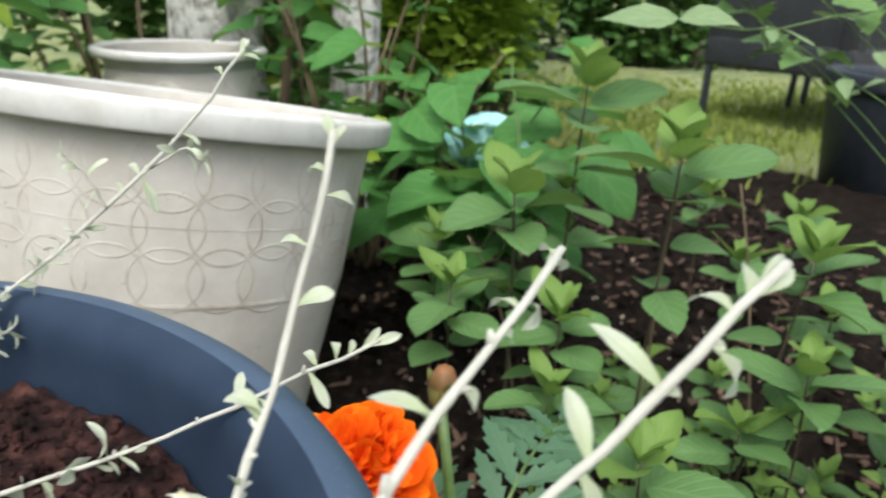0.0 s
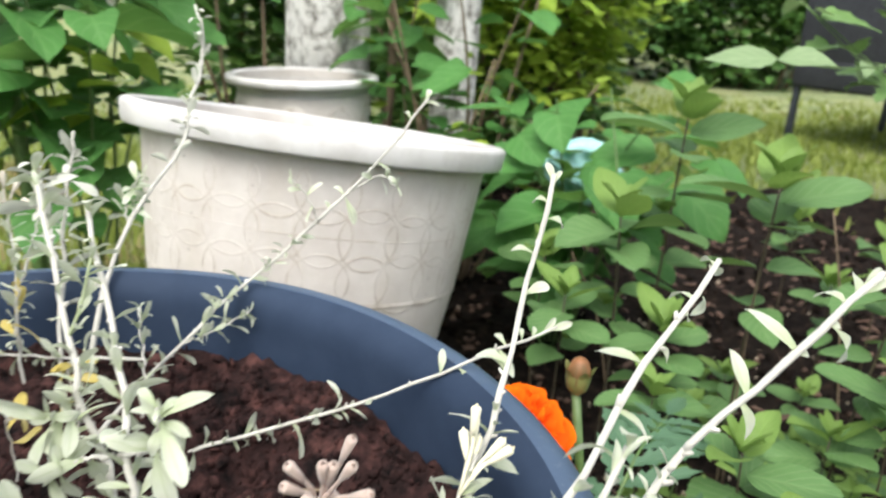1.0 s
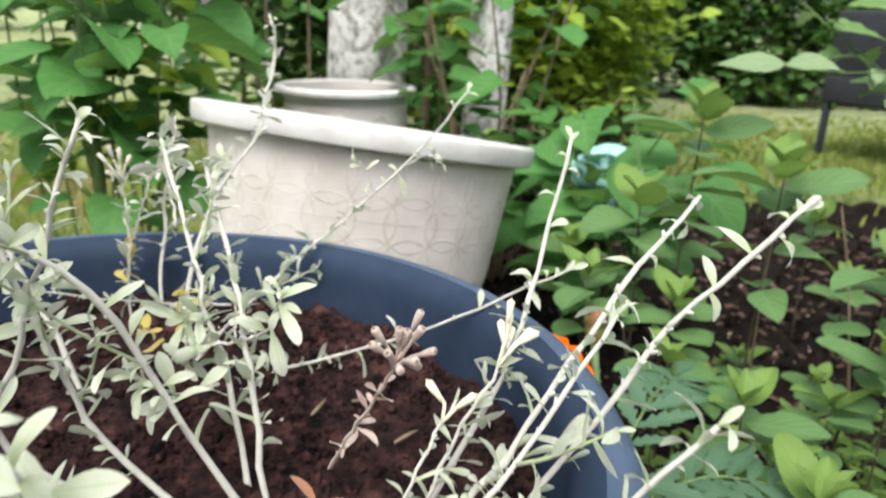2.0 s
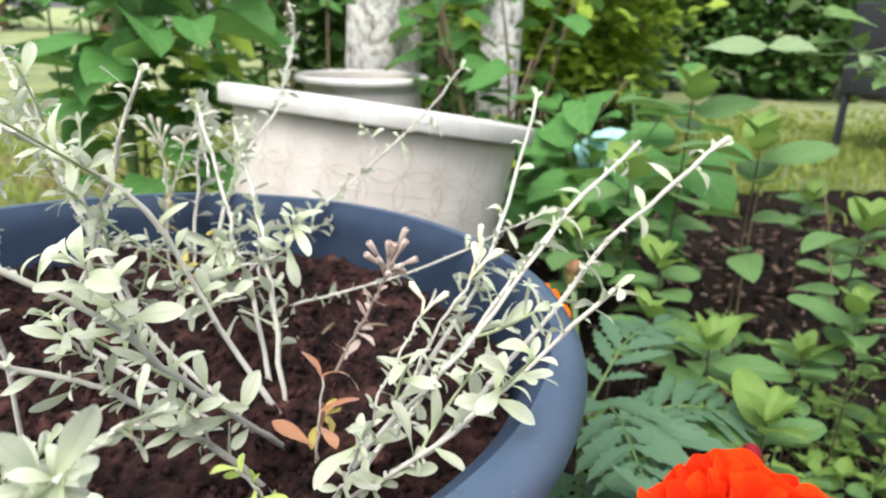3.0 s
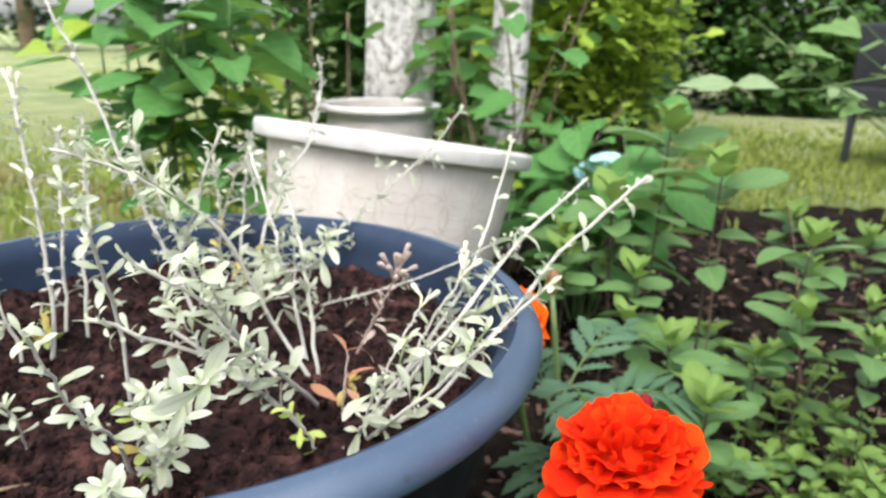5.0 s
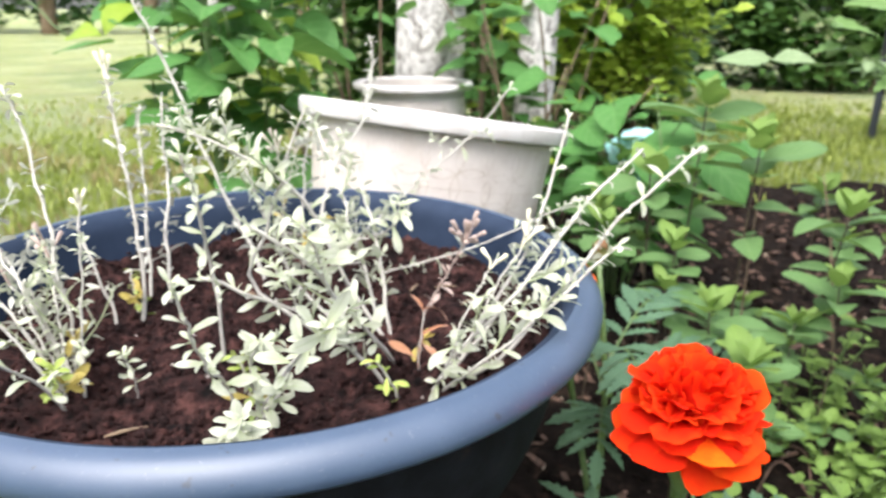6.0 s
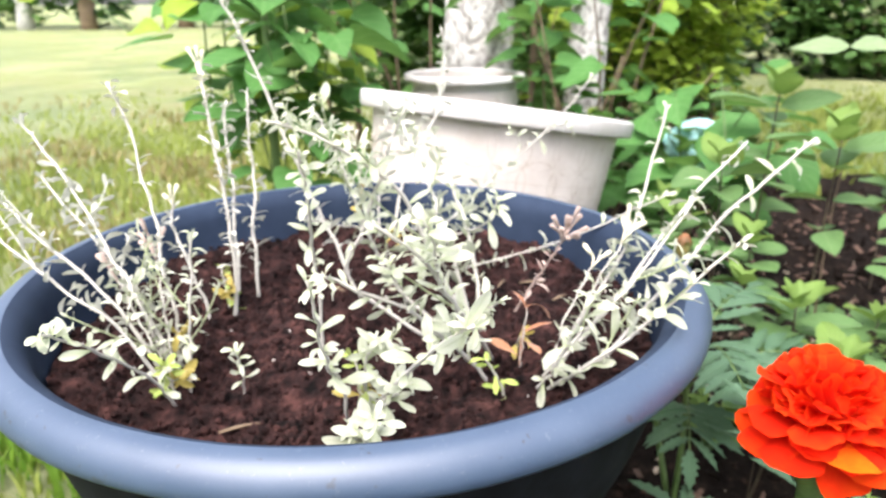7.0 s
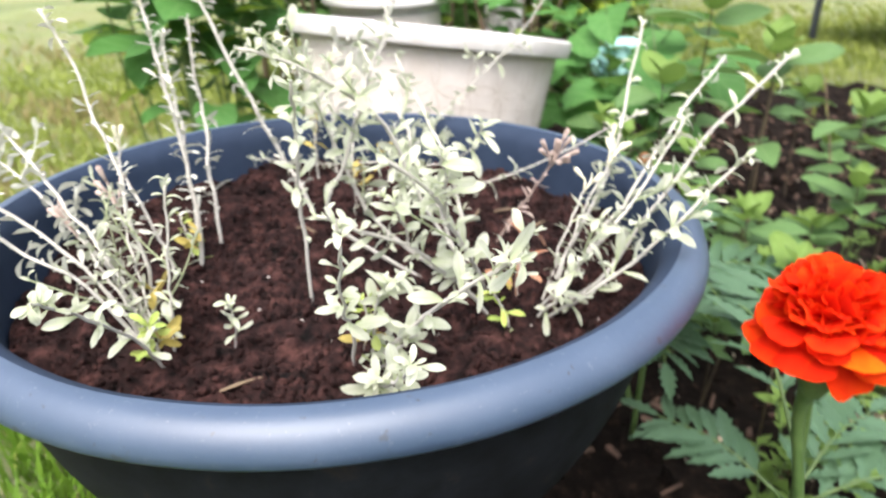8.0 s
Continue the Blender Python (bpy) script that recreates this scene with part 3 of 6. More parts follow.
    tagged(mesh_part("grass", me, GRASS_BLADE), "short yellow-green grass blades of the lawn", "grass", kind="stuff")


build_ground()

# ------------------------------------------------------------------ the blue-grey pot
POT_FOOT = bed_height(0.0, 0.0) - 0.02


def build_blue_pot():
    pot = thing("flower_pot", 0, 0, RIM, "round slate-blue plastic flower pot with a thick rolled rim", "flower pot")
    depth = RIM - POT_FOOT
    bm = bmesh.new()
    prof = [(0.084, -depth), (0.088, -depth + 0.004)]
    for k in range(15):
        u = k / 14
        prof.append((0.106 + 0.0465 * math.sin(u * math.pi / 2) ** 0.85, -0.125 + 0.119 * u))
    revolve(bm, prof, 96)
    revolve(bm, [(0.1430, -0.052), (0.129, -0.085), (0.104, -0.125)], 96)
    rings = revolve(bm, [(0.084, -depth), (0.03, -depth)], 96)
    cap(bm, rings[-1])
    # the shade under the rim is in this wall's colour
    part("pot_body", bm, SHADED_POT_WALL, pot, "slate pot wall with the rim's shade painted in and soil splashes")
    bm = bmesh.new()
    revolve(bm, [(0.1430, -0.052), (0.1450, -0.038), (0.1464, -0.024), (0.1476, -0.014), (0.1482, -0.006), (0.1488, -0.001), (0.1498, 0.0022), (0.1516, 0.0052), (0.1542, 0.0077), (0.1568, 0.0089)], 128, lambda a, h: 1 + 0.0012 * math.sin(3 * a + 1) + 0.0006 * math.sin(17 * a))
    # inside of the pot and bead take the shaded copy of the blue
    part("inner_wall", bm, MATTE_SHADED_PLASTIC, pot, "matt slate-blue inner wall, shade painted into its colour, with dusty flecks")
    bm = bmesh.new()
    prof = [(0.1568, 0.0089), (0.1600, 0.0091), (0.1632, 0.0079), (0.1660, 0.0056), (0.1678, 0.0028), (0.1687, -0.0001), (0.1685, -0.0028), (0.1672, -0.0048), (0.1645, -0.0058), (0.1600, -0.0060), (0.1530, -0.0058), (0.1490, -0.0054)]
    revolve(bm, prof, 128, lambda a, h: 1 + 0.0012 * math.sin(3 * a + 1) + 0.0006 * math.sin(17 * a))
    part("rolled_rim", bm, BLUE_PLASTIC, pot, "rounded slate-blue rim with a dusty sheen")


SOIL_Z = -0.029


def pot_soil_height(x, y):
    r = math.hypot(x, y)
    base = SOIL_Z + 0.006 * noise.noise((x * 14, y * 14, 2)) + 0.0065 * noise.noise((x * 45, y * 45, 7)) + 0.0060 * abs(noise.noise((x * 110, y * 110, 4))) + 0.0022 * noise.noise((x * 260, y * 260, 8))
    base += 0.004 * math.exp(-((x - 0.05) ** 2 + (y - 0.09) ** 2) / 0.0016) - 0.004 * math.exp(-((x + 0.02) ** 2 + (y + 0.10) ** 2) / 0.002)
    return base + 0.007 * smooth(0.112, 0.145, r) * (0.35 + 0.65 * smooth(-0.10, 0.06, y))


def build_potting_soil():
    bm = bmesh.new()
    rings, steps = 90, 240
    prev = None
    for i in range(rings + 1):
        r = 0.1450 * (i / rings) ** 0.9
        row = []
        for k in range(steps):
            a = 2 * math.pi * k / steps
            x, y = r * math.cos(a), r * math.sin(a)
            row.append(bm.verts.new((x, y, RIM + pot_soil_height(x, y))))
            if i == 0:
                break
        if prev:
            for k in range(steps):
                if len(prev) == 1:
                    bm.faces.new((prev[0], row[k], row[(k + 1) % steps]))
                else:
                    bm.faces.new((prev[k], row[k], row[(k + 1) % steps], prev[(k + 1) % steps]))
        prev = row
    tagged(part("potting_soil", bm, POT_SOIL), "moist reddish brown potting soil filling the pot", "soil", kind="stuff")
    bm = bmesh.new()
    r = random.Random(3)
    for _ in range(12500):
        a, d = r.uniform(0, 6.283), 0.1425 * math.sqrt(r.random())
        x, y = d * math.cos(a), d * math.sin(a)
        if noise.noise((x * 38, y * 38, 6)) < r.uniform(-0.7, 0.15):
            continue
        s = r.choice((0.0006, 0.0007, 0.0009, 0.0011, 0.0013, 0.0016, 0.0020, 0.0026))
        rock_into(bm, (x, y, RIM + pot_soil_height(x, y) + s * r.uniform(-0.55, 0.75)), s, r=r)
    tagged(part("soil_lumps", bm, POT_SOIL), "small peaty lumps lying on the potting soil", "soil", kind="stuff")
    bm = bmesh.new()
    for _ in range(26):
        a, d = r.uniform(0, 6.283), 0.14 * math.sqrt(r.random())
        x, y = d * math.cos(a), d * math.sin(a)
        rock_into(bm, (x, y, RIM + pot_soil_height(x, y) + 0.0006), r.uniform(0.0006, 0.0014), r=r)
    tagged(part("perlite_grains", bm, CREAM, smooth=False), "tiny white perlite grains on the potting soil", "soil", kind="stuff")


def build_sticks():
    r = random.Random(17)
    for k, (x, y, turn, length) in enumerate(((0.075, 0.075, 0.2, 0.014), (0.060, 0.060, 1.4, 0.010), (-0.010, -0.100, 0.6, 0.016), (0.020, -0.020, 2.3, 0.012), (-0.030, 0.030, 2.9, 0.012), (0.095, 0.050, 0.9, 0.010))):
        z = RIM + pot_soil_height(x, y) + 0.003
        ob = thing("stick", x, y, z, "tiny dry grey stick lying on the potting soil", "stick", "sticks on the soil")
        d = Vector((math.cos(turn), math.sin(turn), 0.08)) * length
        bm = bmesh.new()
        tube(bm, curve_through([-d * 0.5, Vector((0.0006, 0, 0.0008)), d * 0.5], 6), [0.0006, 0.0007, 0.0008, 0.0007, 0.0006, 0.0004], 6)
        part("stick_body", bm, BROWN_STEM, ob)


build_blue_pot()
build_potting_soil()
build_sticks()

# ------------------------------------------------------------------ cream planters


def surface_ring(bm, radius_at, ca, cz, rad, thick, ellipse=1.0, arc=(0.0, 6.2832), n=28):
    """A raised round bead laid on a cone about z, centred at angle ca and height cz."""
    closed = arc[1] - arc[0] > 6.2
    rows = []
    for k in range(n if closed else n + 1):
        t = arc[0] + (arc[1] - arc[0]) * k / n
        dx, dz = math.cos(t), math.sin(t) * ellipse
        row = []
        for off, lift in ((-thick, 0.0), (0.0, thick * 0.55), (thick, 0.0)):
            h = cz + (rad + off) * dz
            a = ca + (rad + off) * dx / radius_at(cz)
            r = radius_at(h) + lift
            row.append(bm.verts.new((r * math.cos(a), r * math.sin(a), h)))
        rows.append(row)
    m = len(rows)
    for k in range(m if closed else m - 1):
        a, b = rows[k], rows[(k + 1) % m]
        for s in range(2):
            bm.faces.new((a[s], a[s + 1], b[s + 1], b[s]))


def build_cream_planter():
    """The larger planter: it leans, with a band rim over an interlaced circle relief."""
    cx, cy, cz = -0.032, 0.428, RIM + 0.0176
    p = thing("cream_planter", cx, cy, cz, "leaning cream-white plastic planter with interlaced circle relief", "planter")
    p.matrix_basis = Matrix.Translation((cx, cy, cz)) @ Vector((0, 0, 1)).rotation_difference(Vector((0.085, 0.168, 1.0)).normalized()).to_matrix().to_4x4()
    height = 0.262
    top = 0.1310

    def radius_at(h):
        t = max(0.0, -h)
        return top - 0.10 * min(t, 0.105) - 0.155 * max(0.0, t - 0.105)

    bm = bmesh.new()
    prof = [(radius_at(-height), -height)] + [(radius_at(-height + i * height / 14), -height + i * height / 14) for i in range(1, 14)] + [(top, -0.008)]
    revolve(bm, prof, 96)
    revolve(bm, [(0.1325, 0.008), (0.127, -0.02), (0.117, -0.10), (0.095, -0.22)], 96)
    rings = revolve(bm, [(radius_at(-height), -height), (0.03, -height)], 96)
    cap(bm, rings[-1])
    part("planter_body", bm, CREAM, p)
    bm = bmesh.new()
    prof = [(0.1290, -0.0060), (0.1405, -0.0068), (0.1424, -0.0062), (0.1432, -0.0048), (0.1440, 0.0010), (0.1446, 0.0066), (0.1440, 0.0090), (0.1420, 0.0103), (0.1375, 0.0106), (0.1338, 0.0092), (0.1318, 0.0)]
    revolve(bm, prof, 128, lambda a, h: 1 + 0.003 * math.sin(2 * a + 0.6))
    part("rim_band", bm, CREAM_RIM, p, "whiter flat rim band")
    bm = bmesh.new()
    n = 26
    for h in (-0.027, -0.057, -0.087):
        for k in range(n):
            surface_ring(bm, radius_at, 2 * math.pi * k / n, h, 0.0195 * (1 + 0.05 * math.sin(k * 2.3 + h * 90)), 0.0008, 1.0 + 0.06 * math.sin(k * 1.7 + h * 60))
    for h in (-0.057,):
        tube(bm, [Vector((math.cos(a), math.sin(a), 0)) * (radius_at(h) - 0.0001) + Vector((0, 0, h)) for a in (2 * math.pi * k / 96 for k in range(97))], [0.00042] * 97, 5)
    part("relief_pattern", bm, CREAM_DIRTY, p, "raised interlaced circles round the planter wall")
    for h in (-0.103,):
        bm = bmesh.new()
        revolve(bm, [(radius_at(h + 0.002) - 0.0002, h + 0.002), (radius_at(h) + 0.0003, h + 0.0007), (radius_at(h) + 0.0003, h - 0.0007), (radius_at(h - 0.002) - 0.0002, h - 0.002)], 96)
        part("relief_line", bm, CREAM_DIRTY, p)
    # soil inside
    bm = bmesh.new()
    prev = None
    for i in range(14):
        r = 0.122 * i / 13
        row = []
        for k in range(60 if i else 1):
            a = 2 * math.pi * k / 60
            row.append(bm.verts.new((r * math.cos(a), r * math.sin(a), -0.055 + 0.006 * noise.noise((r * 40 * math.cos(a), r * 40 * math.sin(a), 2)))))
        if prev:
            for k in range(60):
                if len(prev) == 1:
                    bm.faces.new((prev[0], row[k], row[(k + 1) % 60]))
                else:
                    bm.faces.new((prev[k], row[k], row[(k + 1) % 60], prev[(k + 1) % 60]))
        prev = row
    part("soil_fill", bm, BED_SOIL, p, "dark soil inside the planter")


def build_small_planter():
    cx, cy = -0.153, 0.735
    foot = bed_height(cx, cy) - 0.01
    p = thing("small_planter", cx, cy, RIM + 0.022, "small cream-white planter with an arched relief, standing behind a larger one", "planter")
    depth = RIM + 0.022 - foot

    def radius_at(h):
        return 0.0800 + 0.005 * math.sin(min(1.0, max(0.0, -h - 0.012) / 0.08) * math.pi) + 0.08 * h if h > -0.15 else 0.068 + 0.03 * (h + 0.15)

    bm = bmesh.new()
    hs = [-depth + i * depth / 12 for i in range(12)] + [-0.012]
    revolve(bm, [(max(0.055, radius_at(h)), h) for h in hs], 72)
    revolve(bm, [(0.079, 0.006), (0.076, -0.02), (0.068, -0.10)], 72)
    rings = revolve(bm, [(max(0.055, radius_at(-depth)), -depth), (0.02, -depth)], 72)
    cap(bm, rings[-1])
    part("planter_body", bm, CREAM, p)
    bm = bmesh.new()
    revolve(bm, [(0.0770, -0.012), (0.0800, -0.0060), (0.0850, -0.0022), (0.0900, -0.0010), (0.0918, 0.0010), (0.0922, 0.0056), (0.0912, 0.0078), (0.0880, 0.0088), (0.0835, 0.0086), (0.0795, 0.006), (0.0775, -0.006)], 96)
    part("rim_band", bm, CREAM_RIM, p, "whiter thin rim")
    bm = bmesh.new()
    for k in range(9):
        surface_ring(bm, radius_at, 2 * math.pi * k / 9, -0.062, 0.022, 0.0020, 1.8, (0.0, math.pi), 16)
    part("relief_pattern", bm, CREAM_DIRTY, p, "raised arches round the planter wall")
    bm = bmesh.new()
    rings = revolve(bm, [(0.073, -0.028), (0.045, -0.024), (0.01, -0.026)], 40)
    cap(bm, rings[-1])
    part("soil_fill", bm, BED_SOIL, p, "dark soil inside the planter")


build_cream_planter()
build_small_planter()

# ------------------------------------------------------------------ silver-leaved bush in the pot
GOLDEN = 2.39996


def silver_leaves(bm, path, count, size, r, bare, fade, tuft, stub=1.0, top=0.97):
    """Spoon-shaped felted leaves in a spiral along a path, with a tuft at its end."""
    n = len(path)
    turn = r.uniform(0, 6.28)
    for k in range(count):
        t = min(0.98, max(0.03, bare + (top - bare) * (k + r.uniform(-0.3, 0.3)) / max(1, count)))
        f = t * (n - 1)
        i = min(n - 2, int(f))
        at = path[i].lerp(path[i + 1], f - i)
        d = (path[i + 1] - path[i]).normalized()
        side = Matrix.Rotation(turn + GOLDEN * k + r.uniform(-0.4, 0.4), 3, d) @ d.cross(Vector((0.2, 0.3, 0.9))).normalized()
        out = (side * r.uniform(0.75, 1.0) + d * r.uniform(0.25, 0.8)).normalized()
        L = 0.86 * size * (1.2 - fade * t) * r.choice((0.45, 0.75, 0.9, 1.0, 1.1)) * r.uniform(0.85, 1.15)
        leaf(bm, frame_along(at, out, d, r.uniform(-0.6, 0.6)), L, L * r.uniform(0.26, 0.36), SPOON, r.uniform(0.05, 0.45), r.uniform(-0.3, 0.7), 0.04)
    # tiny curled leaves at the nodes
    reach = sum((b - a).length for a, b in zip(path, path[1:]))
    for k in range(int(reach / 0.0075) if reach > 0.05 else 0):
        f = r.uniform(0.18, top + 0.02) * (n - 1)
        i = min(n - 2, int(f))
        at = path[i].lerp(path[i + 1], f - i)
        d = (path[i + 1] - path[i]).normalized()
        side = Matrix.Rotation(r.uniform(0, 6.28), 3, d) @ d.cross(Vector((0.2, 0.3, 0.9))).normalized()
        L = r.uniform(0.0036, 0.0075) * stub
        leaf(bm, frame_along(at, side + d * r.uniform(0.5, 1.3), d), L, L * r.uniform(0.30, 0.42), SPOON, 0.4, r.uniform(0.0, 1.3), 0.03)
    d = (path[-1] - path[-3]).normalized()
    for k in range(tuft):
        side = Matrix.Rotation(GOLDEN * k + turn, 3, d) @ d.cross(Vector((0.2, 0.9, 0.1))).normalized()
        if k % 2:
            out = (d * r.uniform(1.4, 2.2) + side * r.uniform(0.4, 0.8)).normalized()
            L = size * r.uniform(0.38, 0.58)
            leaf(bm, frame_along(path[-1] - d * 0.0012 * k, out, d), L, L * 0.27, SPOON, 0.6, r.uniform(-0.1, 0.7), 0.03)
        else:
            out = (d * r.uniform(0.8, 1.4) + side).normalized()
            L = size * r.uniform(0.45, 0.75)
            leaf(bm, frame_along(path[-1] - d * 0.0018 * k, out, d), L, L * r.uniform(0.28, 0.38), SPOON, 0.4, r.uniform(0.5, 1.5), 0.03)


def twig(parent, pts, leaves=12, size=0.017, r0=0.0016, bare=0.12, tuft=4, mat=None, stem_mat=None, heads=0, head_mat=None, seed=0, fade=0.55, shoots=0, thick=0.52, bend=0.016, kink=0.0, stub=1.0, placed=()):
    """One felted stem through a few places (from the rim's centre), with leaves, side shoots and a tuft at its tip."""
    r = random.Random(seed * 131 + len(pts) * 7 + int(abs(pts[-1][0]) * 1e4))
    base = Vector((0, 0, RIM))
    n = 18
    path = [p + base for p in curve_through(pts, n)]
    reach = (path[-1] - path[0]).length
    bow = Vector((r.gauss(0, 1), r.gauss(0, 1), r.gauss(0, 0.5))) * bend * reach
    ph = r.uniform(0, 6.28)
    for i in range(1, n - 1):
        u = i / (n - 1)
        path[i] += bow * math.sin(math.pi * u) * math.sin(1.6 + 2.6 * u + ph)
        path[i] += Vector((r.gauss(0, 1), r.gauss(0, 1), r.gauss(0, 0.6))) * 0.00042
    if kink:
        turns = [Vector((r.uniform(-1, 1), r.uniform(-1, 1), 0)) * kink for _ in range(7)]
        turns[0] = turns[-1] = Vector((0, 0, 0))
        for i in range(n):
            f = i / (n - 1) * 5.999
            path[i] += turns[int(f)].lerp(turns[int(f) + 1], f % 1.0)
    bm = bmesh.new()
    tube(bm, path, [thick * r0 * (1 - 0.34 * i / (n - 1)) * r.uniform(0.88, 1.14) for i in range(n)], 7)
    # knobs where leaves have dropped
    for k in range(int(reach / 0.015)):
        f = r.uniform(0.15, 0.95) * (n - 1)
        i = min(n - 2, int(f))
        at = path[i].lerp(path[i + 1], f - i)
        dd = (path[i + 1] - path[i]).normalized()
        side = Matrix.Rotation(r.uniform(0, 6.28), 3, dd) @ dd.cross(Vector((0.2, 0.3, 0.9))).normalized()
        out = (side + dd * 0.8).normalized()
        w = thick * r0 * r.uniform(0.45, 0.75)
        tube(bm, [at, at + out * r0 * 0.7, at + out * r0 * r.uniform(0.9, 1.5)], [w, w, w * 0.6], 5)
    stem = part("stem", bm, stem_mat or SILVER_STEM, parent)
    bm = bmesh.new()
    silver_leaves(bm, path, int(leaves * 1.35), size, r, bare, fade, tuft + 2 if tuft > 3 else tuft, stub, 0.60 if placed else 0.97)
    for t, hand, length, broad, lean, curl in placed:
        f = min(t, 0.999) * (n - 1)
        at = path[int(f)].lerp(path[int(f) + 1], f % 1.0)
        dd = (path[int(f) + 1] - path[int(f)]).normalized()
        out = dd.cross(Vector((0.1, -0.8, 0.6))).normalized() * hand + dd * lean
        leaf(bm, frame_along(at, out, dd * 0.7 + Vector((0.05, -0.55, 0.35)), 0.3 * hand), length * 1.05, length * broad, SPOON, 0.5, curl * 1.25 + 0.15, 0.05)
    part("leaves", bm, mat or SILVER_LEAF, stem, "small silver-green felted leaves")
    d = (path[-1] - path[-3]).normalized()
    for k in range(shoots):
        t = 0.25 + 0.62 * (k + r.uniform(0.1, 0.9)) / shoots
        f = t * (n - 1)
        i = min(n - 2, int(f))
        at = path[i].lerp(path[i + 1], f - i)
        dd = (path[i + 1] - path[i]).normalized()
        side = Matrix.Rotation(GOLDEN * k + r.uniform(0, 6.28), 3, dd) @ dd.cross(Vector((0.2, 0.3, 0.9))).normalized()
        side.z = abs(side.z) * 0.5 + 0.1
        L = r.uniform(0.014, 0.036)
        sp = curve_through([at, at + (side * 0.6 + dd * 0.5) * L * 0.6, at + (side * 0.75 + dd * 0.8) * L], 8)
        bm = bmesh.new()
        tube(bm, sp, [0.32 * r0 * (1 - 0.03 * q) for q in range(8)], 5)
        silver_leaves(bm, sp, r.randint(4, 7), size * 0.95, r, 0.2, 0.3, 4)
        part("side_shoot", bm, mat or SILVER_LEAF, stem)
    for k in range(heads):
        bm = bmesh.new()
        side = Matrix.Rotation(GOLDEN * k, 3, d) @ d.cross(Vector((0.1, 0.9, 0.2))).normalized()
        q = path[-1] + side * r.uniform(0.0015, 0.0065) + d * r.uniform(-0.002, 0.007)
        tube(bm, curve_through((path[-3], (path[-2] + q) / 2, q), 5), [0.0005] * 5, 5)
        ax = (q - path[-2]).normalized()
        m = frame_along(q, ax)
        tube(bm, [q - ax * 0.002, q, q + ax * 0.0012, q + ax * 0.0038, q + ax * 0.0043], [0.0005, 0.0008, 0.0010, 0.0012, 0.0010], 8)
        for j in range(7):
            a = 0.9 * j
            o2 = (m.to_3x3() @ Vector((math.cos(a), 2.6, math.sin(a)))).normalized()
            leaf(bm, frame_along(q + ax * 0.0034, o2, ax), 0.0018, 0.0012, STRAP, 0.2, -0.4)
        part("flower_head", bm, head_mat or DRY_PINK, stem, "dried papery flower head")
    return stem


def build_silver_bush():
    main = thing("silver_bush", 0.09, -0.02, RIM + SOIL_Z, "silver-leaved bush with thin white felted stems and sparse leaves", "plant", "silver plants in the pot")
    main.location = (0, 0, 0)
    z = SOIL_Z - 0.004
    # stems over the rim
    twig(main, [(0.098, -0.014, z), (0.110, 0.006, -0.016), (0.124, 0.028, 0.008), (0.132, 0.045, 0.028), (0.137, 0.066, 0.052), (0.141, 0.077, 0.081)], 8, 0.0125, 0.0019, 0.3, 0, seed=1, fade=0.3, thick=0.50, placed=((0.985, -0.4, 0.0060, 0.34, 1.5, 0.3), (0.98, 0.5, 0.0048, 0.34, 1.5, 0.2), (0.97, 0.1, 0.0062, 0.30, 2.0, 0.4), (0.95, -1, 0.0068, 0.36, 0.9, 0.9), (0.925, 1, 0.0086, 0.26, 0.6, 0.8), (0.87, -1, 0.0072, 0.30, 0.35, 0.5), (0.80, 1, 0.0072, 0.50, 0.9, 0.1), (0.685, -1, 0.0096, 0.36, 0.5, 0.4), (0.675, -0.8, 0.0080, 0.34, 0.9, 0.3)))
    twig(main, [(0.100, -0.022, z), (0.112, -0.018, -0.012), (0.130, -0.006, 0.012), (0.147, 0.010, 0.036), (0.160, 0.034, 0.050), (0.180, 0.063, 0.067)], 8, 0.0130, 0.0020, 0.25, 0, seed=2, fade=0.3, thick=0.50, placed=((0.985, -0.55, 0.0072, 0.34, 1.3, 0.6), (0.985, 0.5, 0.0068, 0.36, 1.3, 0.7), (0.97, 0.0, 0.0066, 0.34, 2.0, 0.3), (0.94, 1, 0.0092, 0.28, 0.9, 1.0), (0.93, -1, 0.0076, 0.30, 0.8, 0.8), (0.91, 1, 0.0032, 0.70, 0.6, 0.6), (0.855, 1, 0.0046, 0.62, 0.1, 0.4), (0.82, -1, 0.0102, 0.28, 0.1, 0.35), (0.815, -0.6, 0.0035, 0.40, 1.0, 0.4), (0.755, 1, 0.0098, 0.28, 0.15, 0.3)))
    twig(main, [(0.106, -0.020, z), (0.126, -0.012, -0.018), (0.148, 0.012, 0.006), (0.168, 0.027, 0.034), (0.186, 0.036, 0.054), (0.207, 0.046, 0.073)], 8, 0.0135, 0.0021, 0.25, 0, seed=3, fade=0.3, thick=0.50, placed=((0.95, 0.05, 0.0112, 0.28, 2.2, 0.25), (0.95, 0.35, 0.0090, 0.26, 2.0, 0.1), (0.945, -0.45, 0.0082, 0.30, 1.4, 0.4), (0.93, -1, 0.0084, 0.36, 0.7, 0.9), (0.893, 1, 0.0130, 0.24, 0.4, 0.7), (0.89, 0.7, 0.0035, 0.5, 1.0, 0.3), (0.838, -1, 0.0125, 0.30, 0.25, 0.25), (0.835, 0.5, 0.0042, 0.38, 1.0, 0.4), (0.745, -1, 0.0096, 0.40, 0.6, 0.1), (0.735, 1, 0.0082, 0.44, -0.2, 0.3)))
    twig(main, [(0.096, -0.026, z), (0.110, -0.032, -0.008), (0.134, -0.016, 0.018), (0.156, 0.010, 0.050)], 12, 0.015, 0.0017, 0.25, 5, seed=4, shoots=2)
